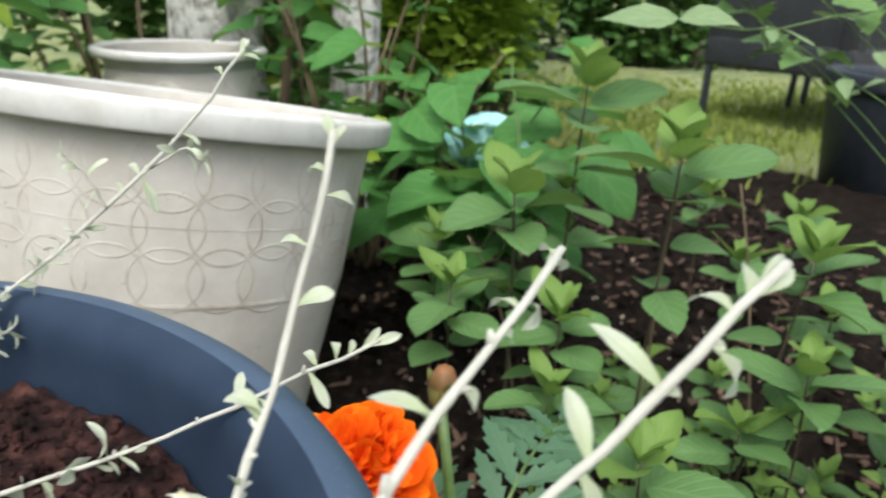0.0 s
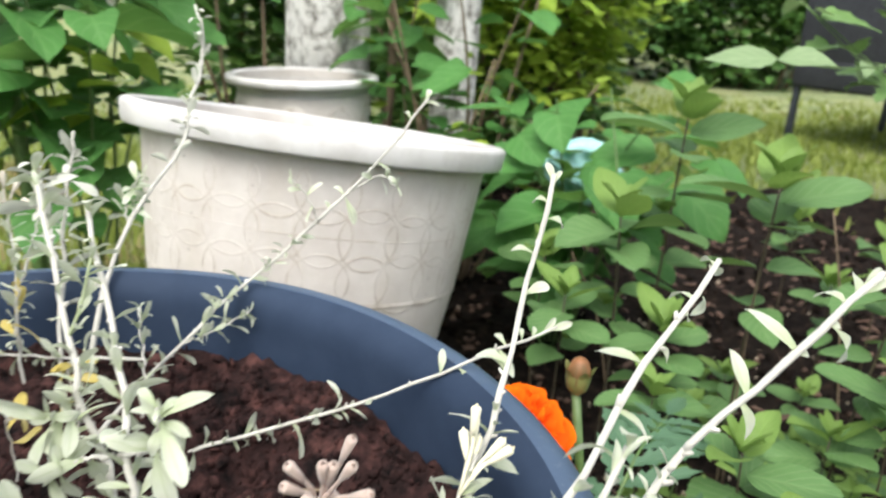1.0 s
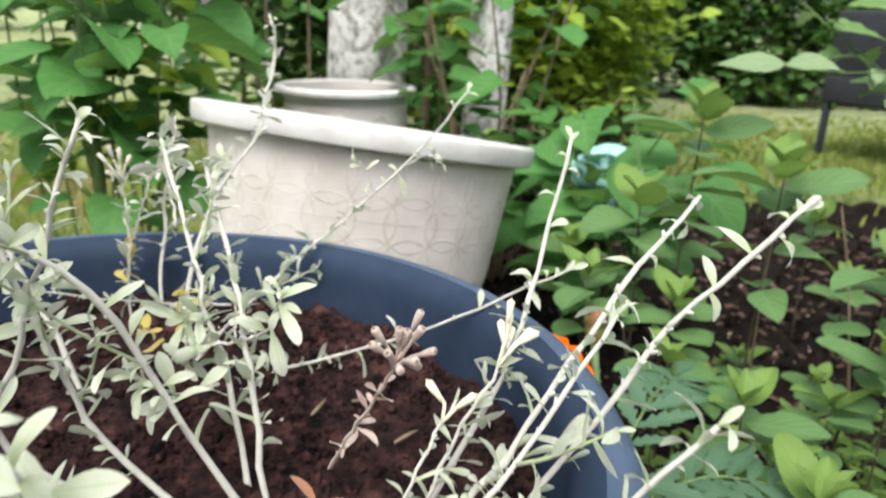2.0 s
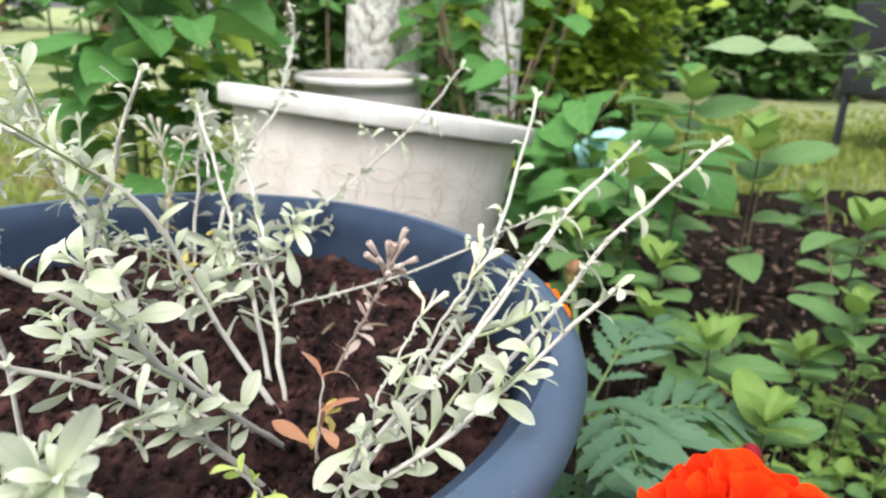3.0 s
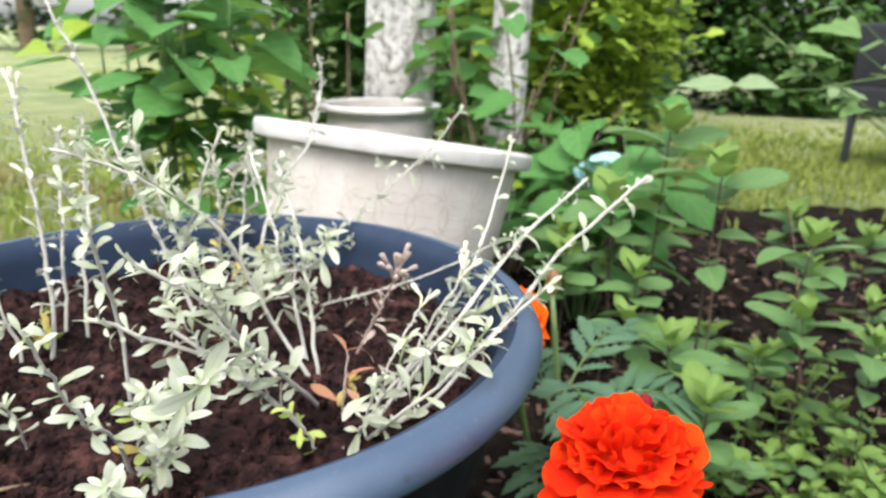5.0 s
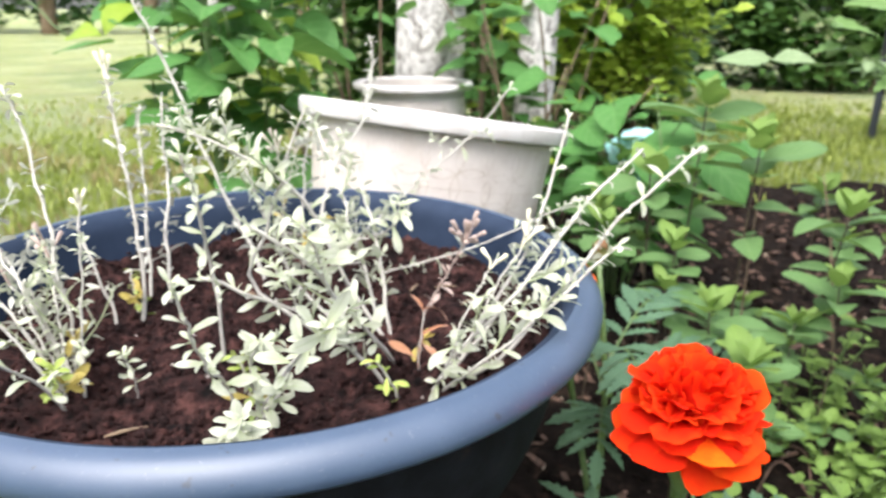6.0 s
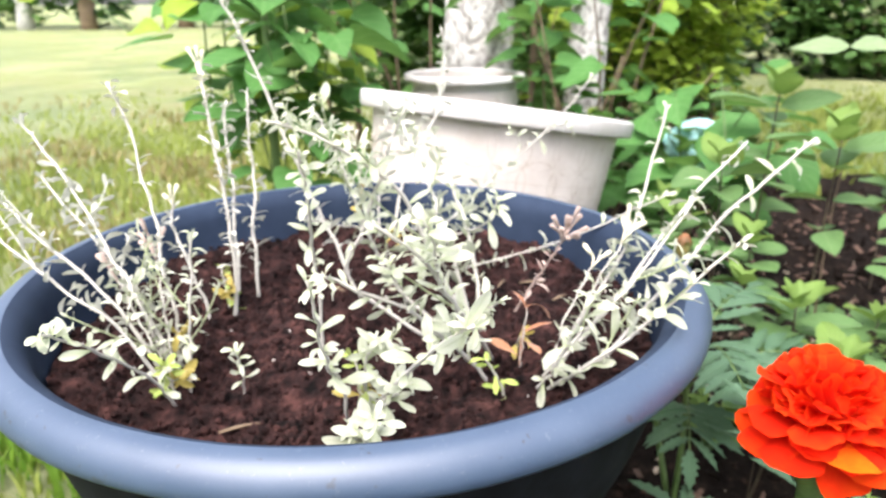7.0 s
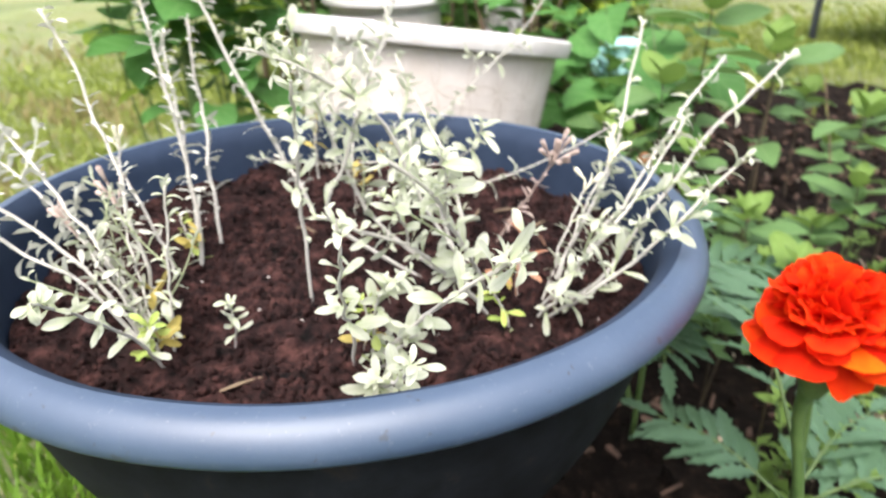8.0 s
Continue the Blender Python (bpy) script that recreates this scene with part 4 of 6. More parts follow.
    twig(main, [(0.100, -0.028, z), (0.118, -0.042, -0.012), (0.146, -0.040, 0.018), (0.172, -0.030, 0.045)], 11, 0.016, 0.0016, 0.2, 4, seed=5, shoots=2)
    twig(main, [(0.096, -0.030, z), (0.106, -0.042, -0.014), (0.114, -0.050, 0.008)], 5, 0.015, 0.0014, 0.25, 4, seed=6, fade=0.2)
    twig(main, [(0.010, 0.080, -0.036), (0.029, 0.088, -0.025), (0.070, 0.098, -0.012), (0.110, 0.102, 0.006), (0.147, 0.099, 0.029)], 17, 0.014, 0.0014, 0.08, 0, seed=7, thick=0.55, placed=((0.98, 0.15, 0.0080, 0.32, 2.0, 0.2), (0.97, -0.5, 0.0066, 0.30, 1.5, 0.3), (0.95, -0.7, 0.0045, 0.4, 0.9, 0.5), (0.93, -1, 0.0085, 0.26, 0.4, 0.8), (0.90, -1, 0.0075, 0.32, -0.3, 0.4), (0.885, 1, 0.0098, 0.28, 0.4, 0.2), (0.80, 1, 0.0085, 0.3, 0.5, 0.3), (0.76, -1, 0.0090, 0.3, 0.6, 0.3)))
    twig(main, [(0.070, 0.035, z), (0.085, 0.025, 0.0), (0.102, 0.012, 0.030)], 5, 0.012, 0.0013, 0.2, 0, DRY_PINK, DRY_PINK, 11, DRY_PINK, 8)
    twig(main, [(0.104, -0.010, z), (0.115, 0.010, 0.0), (0.129, 0.033, 0.028)], 7, 0.013, 0.0013, 0.2, 0, heads=6, head_mat=YELLOW_BUD, seed=9)
    twig(main, [(0.098, -0.02, z), (0.108, -0.01, 0.0), (0.118, 0.006, 0.022)], 6, 0.012, 0.0011, 0.25, 2, heads=2, head_mat=YELLOW_BUD, seed=10)
    twig(main, [(-0.005, 0.085, -0.026), (0.012, 0.122, -0.004), (0.035, 0.158, 0.017), (0.067, 0.178, 0.050), (0.091, 0.188, 0.083)], 14, 0.012, 0.0013, 0.2, 0, seed=11, fade=0.4, thick=0.62, placed=((0.985, -0.5, 0.0085, 0.30, 1.3, 0.5), (0.98, 0.6, 0.0075, 0.30, 1.3, 0.6), (0.93, -1, 0.0080, 0.30, 0.8, 0.6), (0.80, 1, 0.0070, 0.30, 0.5, 0.4), (0.70, 1, 0.0125, 0.28, -0.2, 0.3), (0.70, -1, 0.0090, 0.30, 0.2, 0.4), (0.66, -1, 0.0060, 0.30, 0.5, 0.4)))
    twig(main, [(0.062, 0.176, 0.045), (0.074, 0.176, 0.052), (0.082, 0.170, 0.050)], 3, 0.011, 0.0009, 0.3, 3, seed=25)
    twig(main, [(0.050, 0.168, 0.033), (0.046, 0.166, 0.044), (0.040, 0.164, 0.052)], 3, 0.010, 0.0008, 0.3, 2, seed=26)
    # stems standing in the middle
    foot = (0.066, 0.004, z)
    twig(main, [(0.064, 0.008, z), (0.054, 0.022, 0.004), (0.0475, 0.029, 0.020), (0.0367, 0.0445, 0.030), (0.013, 0.077, 0.063)], 22, 0.0142, 0.0016, 0.15, 4, seed=12, thick=0.68, fade=0.62)
    twig(main, [(0.0475, 0.029, 0.020), (0.060, 0.0215, 0.0274), (0.0677, 0.0134, 0.044)], 6, 0.0120, 0.0011, 0.45, 5, seed=27, fade=0.0)
    twig(main, [(0.0458, 0.0286, 0.019), (0.036, 0.028, 0.016), (0.030, 0.027, 0.012)], 6, 0.0120, 0.0010, 0.3, 4, seed=28, fade=0.0)
    twig(main, [(0.058, 0.010, z), (0.038, 0.036, 0.002), (0.0275, 0.0435, 0.018), (0.0225, 0.050, 0.0325), (-0.010, 0.087, 0.067)], 22, 0.0138, 0.0016, 0.15, 7, seed=13, thick=0.68, fade=0.60, shoots=1)
    twig(main, [(0.0275, 0.0435, 0.016), (0.026, 0.040, 0.019), (0.024, 0.036, 0.021)], 7, 0.0135, 0.0009, 0.2, 5, seed=30, fade=0.0)
    twig(main, [(0.042, 0.024, 0.006), (0.036, 0.010, 0.010), (0.030, 0.000, 0.020)], 6, 0.0130, 0.0010, 0.25, 4, seed=21, fade=0.1)
    twig(main, [(-0.050, 0.112, z), (-0.052, 0.117, 0.000), (-0.058, 0.127, 0.026), (-0.064, 0.135, 0.042)], 14, 0.0105, 0.0012, 0.2, 2, heads=5, head_mat=DRY_GREY, seed=52, fade=0.3)
    twig(main, [(-0.053, 0.119, 0.006), (-0.050, 0.127, 0.026), (-0.047, 0.134, 0.042)], 10, 0.0100, 0.0010, 0.2, 3, heads=4, head_mat=DRY_GREY, seed=53, fade=0.3)
    twig(main, [(-0.050, 0.114, -0.010), (-0.051, 0.116, 0.004), (-0.050, 0.119, 0.014)], 4, 0.0140, 0.0008, 0.2, 2, DRY_YELLOW, seed=54)
    twig(main, [(-0.006, 0.124, -0.014), (-0.035, 0.124, -0.017), (-0.062, 0.116, -0.014), (-0.090, 0.102, -0.008)], 14, 0.0120, 0.0012, 0.1, 5, seed=55, fade=0.2)
    twig(main, [(0.012, 0.122, -0.004), (0.022, 0.132, -0.002), (0.0292, 0.145, 0.002)], 8, 0.010, 0.0009, 0.2, 4, seed=29, fade=0.2)
    twig(main, [(-0.032, 0.122, -0.029), (-0.031, 0.158, 0.024), (-0.022, 0.190, 0.056), (-0.023, 0.202, 0.070), (-0.030, 0.231, 0.092), (-0.031, 0.236, 0.111)], 15, 0.0120, 0.0014, 0.35, 3, seed=14, thick=0.75, mat=WHITE_FELT, kink=0.002)
    twig(main, [(-0.038, 0.116, z), (-0.047, 0.138, 0.012), (-0.047, 0.147, 0.042), (-0.044, 0.152, 0.063)], 10, 0.0125, 0.0014, 0.25, 7, seed=81, mat=WHITE_FELT, thick=0.66, fade=0.2, kink=0.001)
    twig(main, [(-0.003, 0.080, 0.036), (-0.013, 0.093, 0.054), (-0.016, 0.097, 0.067)], 7, 0.0120, 0.0012, 0.3, 7, seed=82, mat=WHITE_FELT, fade=0.1)
    twig(main, [(-0.030, 0.160, 0.026), (-0.033, 0.166, 0.036), (-0.028, 0.170, 0.046)], 9, 0.0130, 0.0010, 0.1, 6, seed=83, fade=0.1)
    twig(main, [(0.014, 0.088, -0.014), (0.008, 0.102, -0.002), (0.003, 0.111, 0.015)], 7, 0.0105, 0.0010, 0.3, 5, seed=84, fade=0.1)
    # a straight stem with few leaves, and the long ones sprawling across the pot
    twig(main, [(0.046, -0.003, z), (0.000, -0.013, 0.004), (0.009, -0.011, 0.034), (0.015, -0.010, 0.051), (0.022, -0.009, 0.071), (0.030, -0.007, 0.090)], 9, 0.0130, 0.0015, 0.25, 5, seed=15, thick=0.62, fade=0.2)
    twig(main, [foot, (0.040, 0.004, 0.008), (0.026, -0.008, 0.044), (0.008, -0.025, 0.064), (-0.009, -0.040, 0.079), (-0.018, -0.048, 0.086)], 18, 0.0130, 0.0016, 0.15, 4, seed=16, shoots=5, thick=0.66, fade=0.3)
    twig(main, [(0.058, 0.000, z), (0.022, 0.001, -0.007), (0.008, 0.002, 0.015), (-0.004, 0.002, 0.044), (-0.012, 0.003, 0.063), (-0.024, 0.004, 0.083)], 18, 0.0130, 0.0016, 0.15, 4, seed=17, shoots=5, thick=0.66, fade=0.3)
    twig(main, [(0.074, -0.010, z), (0.070, -0.034, -0.006), (0.064, -0.056, 0.020), (0.058, -0.072, 0.042), (0.044, -0.088, 0.060)], 12, 0.0138, 0.0016, 0.2, 5, seed=18, fade=0.2, thick=0.66, shoots=1)
    twig(main, [(0.062, -0.060, 0.024), (0.064, -0.072, 0.044), (0.063, -0.083, 0.060)], 7, 0.0138, 0.0012, 0.25, 6, seed=19, fade=0.1)
    twig(main, [(0.077, -0.032, z), (0.066, -0.041, -0.013), (0.056, -0.049, 0.000), (0.047, -0.058, 0.013), (0.037, -0.065, 0.020), (0.019, -0.081, 0.034)], 13, 0.0130, 0.0016, 0.15, 6, seed=20, fade=0.2, thick=0.66)
    twig(main, [(0.047, -0.058, 0.013), (0.046, -0.062, 0.024), (0.044, -0.068, 0.036)], 6, 0.0130, 0.0011, 0.25, 5, seed=22, fade=0.1)
    twig(main, [(0.066, -0.041, -0.013), (0.064, -0.046, -0.002), (0.066, -0.054, 0.010)], 6, 0.0130, 0.0010, 0.25, 4, seed=23, fade=0.1)
    # leafy front shoots
    front = thing("silver_bush", 0, 0, 0, "leafy silver-green shoot with broad felted leaves by the pot's rim", "plant", "silver plants in the pot")
    twig(front, [(0.033, -0.076, z), (0.050, -0.090, -0.006), (0.066, -0.103, 0.016), (0.085, -0.118, 0.036), (0.093, -0.124, 0.043)], 12, 0.0128, 0.0016, 0.2, 9, seed=31, fade=0.0, thick=0.62)
    twig(front, [(0.085, -0.118, 0.036), (0.090, -0.112, 0.041), (0.096, -0.106, 0.043)], 5, 0.0115, 0.0011, 0.2, 6, seed=24, fade=0.0)
    twig(front, [(0.034, -0.084, z), (0.046, -0.104, -0.020), (0.058, -0.124, 0.000), (0.064, -0.132, 0.011)], 9, 0.0112, 0.0014, 0.35, 7, seed=32, fade=0.0)
    twig(front, [(0.038, -0.090, -0.026), (0.044, -0.104, -0.020), (0.046, -0.114, -0.010)], 9, 0.0110, 0.0012, 0.15, 5, seed=39, fade=0.0)
    twig(front, [(0.036, -0.080, z), (0.048, -0.090, -0.014), (0.060, -0.096, 0.002)], 10, 0.0112, 0.0012, 0.1, 5, seed=40, fade=0.0)
    twig(front, [(0.028, -0.078, z), (0.032, -0.092, -0.004), (0.036, -0.107, 0.010), (0.038, -0.115, 0.024), (0.041, -0.123, 0.037), (0.043, -0.131, 0.054)], 9, 0.0122, 0.0014, 0.2, 5, seed=33, fade=0.1)
    twig(front, [(-0.003, -0.039, z), (-0.002, -0.044, 0.019), (0.005, -0.059, 0.047), (0.008, -0.066, 0.065), (0.013, -0.077, 0.081)], 11, 0.0112, 0.0014, 0.3, 4, seed=34, fade=0.2, thick=0.62)
    twig(front, [(0.034, -0.074, z), (0.040, -0.085, 0.000), (0.050, -0.094, 0.018)], 12, 0.0118, 0.0013, 0.1, 5, seed=35, fade=0.2, shoots=1)
    twig(front, [(0.040, -0.078, z), (0.038, -0.082, -0.012), (0.034, -0.086, 0.004)], 10, 0.013, 0.0012, 0.05, 4, GREEN_BASE_LEAF, seed=36)
    twig(front, [(0.088, -0.046, z), (0.084, -0.05, -0.018), (0.080, -0.056, -0.006)], 7, 0.012, 0.0012, 0.05, 3, GREEN_BASE_LEAF, seed=37)
    twig(front, [(0.086, -0.020, z), (0.088, -0.021, -0.02), (0.089, -0.018, 0.002)], 3, 0.021, 0.0008, 0.3, 2, DRY_ORANGE, seed=38)
    # left clump
    left = thing("silver_bush", 0, 0, 0, "silver-leaved bush leaning out over the pot's rim with dried heads", "plant", "silver plants in the pot")
    twig(left, [(-0.060, -0.072, z), (-0.066, -0.066, 0.011), (-0.070, -0.062, 0.043), (-0.084, -0.051, 0.070), (-0.099, -0.044, 0.098)], 9, 0.0105, 0.0017, 0.3, 6, seed=41, mat=WHITE_FELT, kink=0.0024, stub=1.35)
    twig(left, [(-0.056, -0.078, z), (-0.075, -0.070, 0.012), (-0.112, -0.056, 0.044), (-0.167, -0.034, 0.077)], 10, 0.0105, 0.0016, 0.35, 3, seed=42, mat=WHITE_FELT, kink=0.0024, stub=1.35)
    twig(left, [(-0.058, -0.074, z), (-0.085, -0.060, 0.004), (-0.130, -0.036, 0.022), (-0.190, -0.008, 0.042)], 13, 0.0108, 0.0016, 0.25, 4, seed=43, shoots=2, mat=WHITE_FELT, kink=0.0024, stub=1.35)
    twig(left, [(-0.056, -0.080, z), (-0.085, -0.078, 0.010), (-0.138, -0.072, 0.044), (-0.165, -0.068, 0.058)], 13, 0.0108, 0.0017, 0.25, 4, heads=4, seed=44, shoots=2, mat=WHITE_FELT, kink=0.0024, stub=1.35)
    twig(left, [(-0.052, -0.084, z), (-0.074, -0.092, 0.006), (-0.094, -0.092, 0.020), (-0.112, -0.094, 0.034), (-0.140, -0.090, 0.050)], 10, 0.0115, 0.0015, 0.25, 3, seed=45, shoots=1, mat=WHITE_FELT, kink=0.0024, stub=1.35)
    twig(left, [(-0.046, -0.090, z), (-0.048, -0.106, -0.008), (-0.044, -0.134, 0.020), (-0.034, -0.158, 0.038)], 9, 0.0108, 0.0013, 0.2, 4, seed=46, fade=0.1)
    twig(left, [(-0.050, -0.078, z), (-0.047, -0.076, 0.0), (-0.042, -0.073, 0.042)], 13, 0.0108, 0.0013, 0.1, 4, seed=47, shoots=2)
    twig(left, [(-0.054, -0.078, z), (-0.062, -0.070, 0.0), (-0.076, -0.058, 0.030)], 12, 0.0108, 0.0013, 0.15, 3, heads=4, seed=48, shoots=2)
    twig(left, [(-0.054, -0.082, z), (-0.068, -0.078, -0.006), (-0.090, -0.070, 0.022)], 13, 0.0112, 0.0013, 0.15, 4, heads=3, seed=49, shoots=2)
    twig(left, [(-0.050, -0.086, z), (-0.050, -0.090, -0.018), (-0.046, -0.096, -0.008)], 10, 0.012, 0.0012, 0.05, 4, GREEN_BASE_LEAF, seed=50)
    twig(left, [(-0.058, -0.078, z), (-0.070, -0.070, -0.010), (-0.084, -0.064, 0.012)], 12, 0.0108, 0.0012, 0.1, 4, seed=51, shoots=2)
    # upright stems at the back
    back = thing("silver_bush", 0, 0, 0, "tall upright white felted stems with few leaves", "plant", "silver plants in the pot")
    twig(back, [(-0.072, -0.010, z), (-0.078, -0.002, 0.02), (-0.087, 0.008, 0.068), (-0.094, 0.016, 0.104)], 15, 0.012, 0.0016, 0.20, 11, heads=3, head_mat=YELLOW_BUD, seed=61, thick=0.72, mat=WHITE_FELT, kink=0.0024, stub=1.35)
    twig(back, [(-0.085, 0.014, z), (-0.092, 0.028, 0.012), (-0.100, 0.044, 0.046), (-0.109, 0.057, 0.076)], 15, 0.011, 0.0014, 0.15, 6, seed=62, thick=0.72, mat=WHITE_FELT, kink=0.0024, stub=1.35)
    twig(back, [(-0.074, 0.018, z), (-0.082, 0.034, 0.010), (-0.094, 0.052, 0.042), (-0.096, 0.061, 0.082)], 15, 0.011, 0.0014, 0.15, 6, seed=63, thick=0.72, mat=WHITE_FELT, kink=0.0024, stub=1.35)
    twig(back, [(-0.080, -0.018, z), (-0.090, -0.014, -0.004), (-0.102, -0.006, 0.018), (-0.109, -0.001, 0.034)], 6, 0.010, 0.0012, 0.3, 2, heads=3, head_mat=YELLOW_BUD, seed=64, thick=0.72, mat=WHITE_FELT, kink=0.0024, stub=1.35)
    twig(back, [(-0.030, 0.055, z), (-0.050, 0.060, 0.008), (-0.077, 0.064, 0.060), (-0.108, 0.070, 0.120), (-0.122, 0.073, 0.150)], 19, 0.013, 0.0016, 0.15, 5, seed=65, thick=0.72, mat=WHITE_FELT, kink=0.0024, stub=1.35)
    twig(back, [(-0.078, -0.004, z), (-0.080, -0.002, -0.018), (-0.086, 0.004, -0.006)], 9, 0.012, 0.0010, 0.05, 3, GREEN_BASE_LEAF, seed=66)
    for k, (x, y, hgt) in enumerate(((-0.010, 0.060, 0.004), (0.000, 0.075, 0.014), (-0.062, -0.066, -0.006), (-0.074, -0.006, -0.010), (-0.050, -0.088, -0.016), (0.030, -0.074, -0.014), (0.082, -0.006, -0.016))):
        twig(back, [(x, y, z + 0.004), (x + 0.002, y - 0.002, hgt - 0.004), (x + 0.005, y - 0.004, hgt)], 3, 0.015, 0.0006, 0.3, 2, DRY_YELLOW, seed=80 + k)
    # a seedling
    sprig = thing("seedling", 0, 0, 0, "tiny silver-green seedling standing alone in the soil", "plant", "silver plants in the pot")
    twig(sprig, [(-0.024, -0.074, z), (-0.020, -0.080, -0.018), (-0.015, -0.090, 0.001)], 6, 0.010, 0.0009, 0.45, 5, seed=71)


build_silver_bush()

# ------------------------------------------------------------------ mint


def leaf_variants(name, mat, length, width, count, shape, droop=1.0, **kw):
    return [leaf_mesh(name, mat, length, width * (0.9 + 0.2 * i / max(1, count - 1)), shape=shape, fold=0.16 + 0.30 * i / count, curl=droop * (0.08 + 0.50 * ((i * 2) % count) / count), wave=0.028 + 0.03 * i / count, **kw) for i in range(count)]


MINT_LEAVES = leaf_variants("leaf", MINT_LEAF, 0.042, 0.0305, 6, TOOTHED, 0.5)
MINT_TOPS = leaf_variants("leaf", MINT_YOUNG, 0.046, 0.025, 5, TOOTHED, 0.5)


def mint_plant(x, y, top, size=1.0, lean=(0.0, 0.0), seed=0, pairs=6, spin=None):
    """An upright square-stemmed herb with crosswise pairs of toothed leaves and a bright young tip; top counts from the pot's rim."""
    r = random.Random(900 + seed)
    zb = bed_height(x - lean[0], y - lean[1])
    plant = thing("mint_plant", x - lean[0], y - lean[1], zb, "green mint plant with crosswise pairs of oval leaves in dark soil", "plant", "mint plants in the bed")
    h = RIM + top - zb
    path = curve_through([(0, 0, -0.01), (lean[0] * 0.4 + r.gauss(0, 0.003), lean[1] * 0.4 + r.gauss(0, 0.003), h * 0.5), (lean[0], lean[1], h)], 12)
    bm = bmesh.new()
    tube(bm, path, [0.0015 * size * (1 - 0.5 * i / 11) for i in range(12)], 4)
    part("stem", bm, MINT_STEM, plant)
    a0 = r.uniform(0, 3.14) if spin is None else spin
    gap = 0.027 * size
    down = 0.0
    # folded young leaves in the heart of the tip
    for q in range(3):
        a = a0 + 0.8 + q * 2.1 + r.uniform(-0.3, 0.3)
        out = Vector((math.cos(a), math.sin(a), 1.6))
        mesh_part("leaf", r.choice(MINT_TOPS), None, plant, place=frame_along(path[-1], out, Vector((0, 0, 1)), r.uniform(-0.4, 0.4)) @ Matrix.Scale(size * r.uniform(0.36, 0.55), 4))
    for k in range(pairs + 2):
        t = 1 - down / h
        if t < 0.08:
            break
        f = t * 11
        i = min(10, int(f))
        at = path[i].lerp(path[i + 1], f - i)
        if k < 2:
            L, rise, pool = (0.42, 0.80)[k], (1.6, 0.8)[k], MINT_TOPS
        else:
            L, rise, pool = (1.06, 0.88, 0.72)[min(k, 4) - 2] * r.uniform(0.88, 1.08), r.uniform(0.05, 0.30) if k < 4 else r.uniform(-0.10, 0.25), MINT_LEAVES
        for s in (0, 1):
            a = a0 + k * math.pi / 2 + s * math.pi + r.uniform(-0.25, 0.25)
            out = Vector((math.cos(a), math.sin(a), rise + r.uniform(-0.15, 0.15)))
            m = frame_along(at + out.normalized() * 0.003, out, Vector((r.gauss(0, 0.12), r.gauss(-0.04, 0.12), 1)), r.uniform(-0.25, 0.25))
            sc = 1.10 * L * size * r.uniform(0.88, 1.1)
            mesh_part("leaf", r.choice(pool), None, plant, place=m @ Matrix.Scale(sc, 4))
        if k > 3 and r.random() < 0.35:
            # a short shoot in the leaf's corner
            a = a0 + k * math.pi / 2 + r.choice((0, math.pi)) + r.uniform(-0.3, 0.3)
            o2 = Vector((math.cos(a), math.sin(a), 0.7)).normalized()
            for q in range(4):
                b2 = a + q * math.pi / 2
                lo = Vector((math.cos(b2), math.sin(b2), 0.9))
                mesh_part("leaf", r.choice(MINT_TOPS), None, plant, place=frame_along(at + o2 * 0.012 * size, lo, Vector((0, 0, 1)), r.uniform(-0.3, 0.3)) @ Matrix.Scale(size * r.uniform(0.25, 0.42), 4))
        down += gap * ((0.22, 0.30, 0.45)[k] if k < 3 else r.uniform(0.75, 1.05))
    return plant


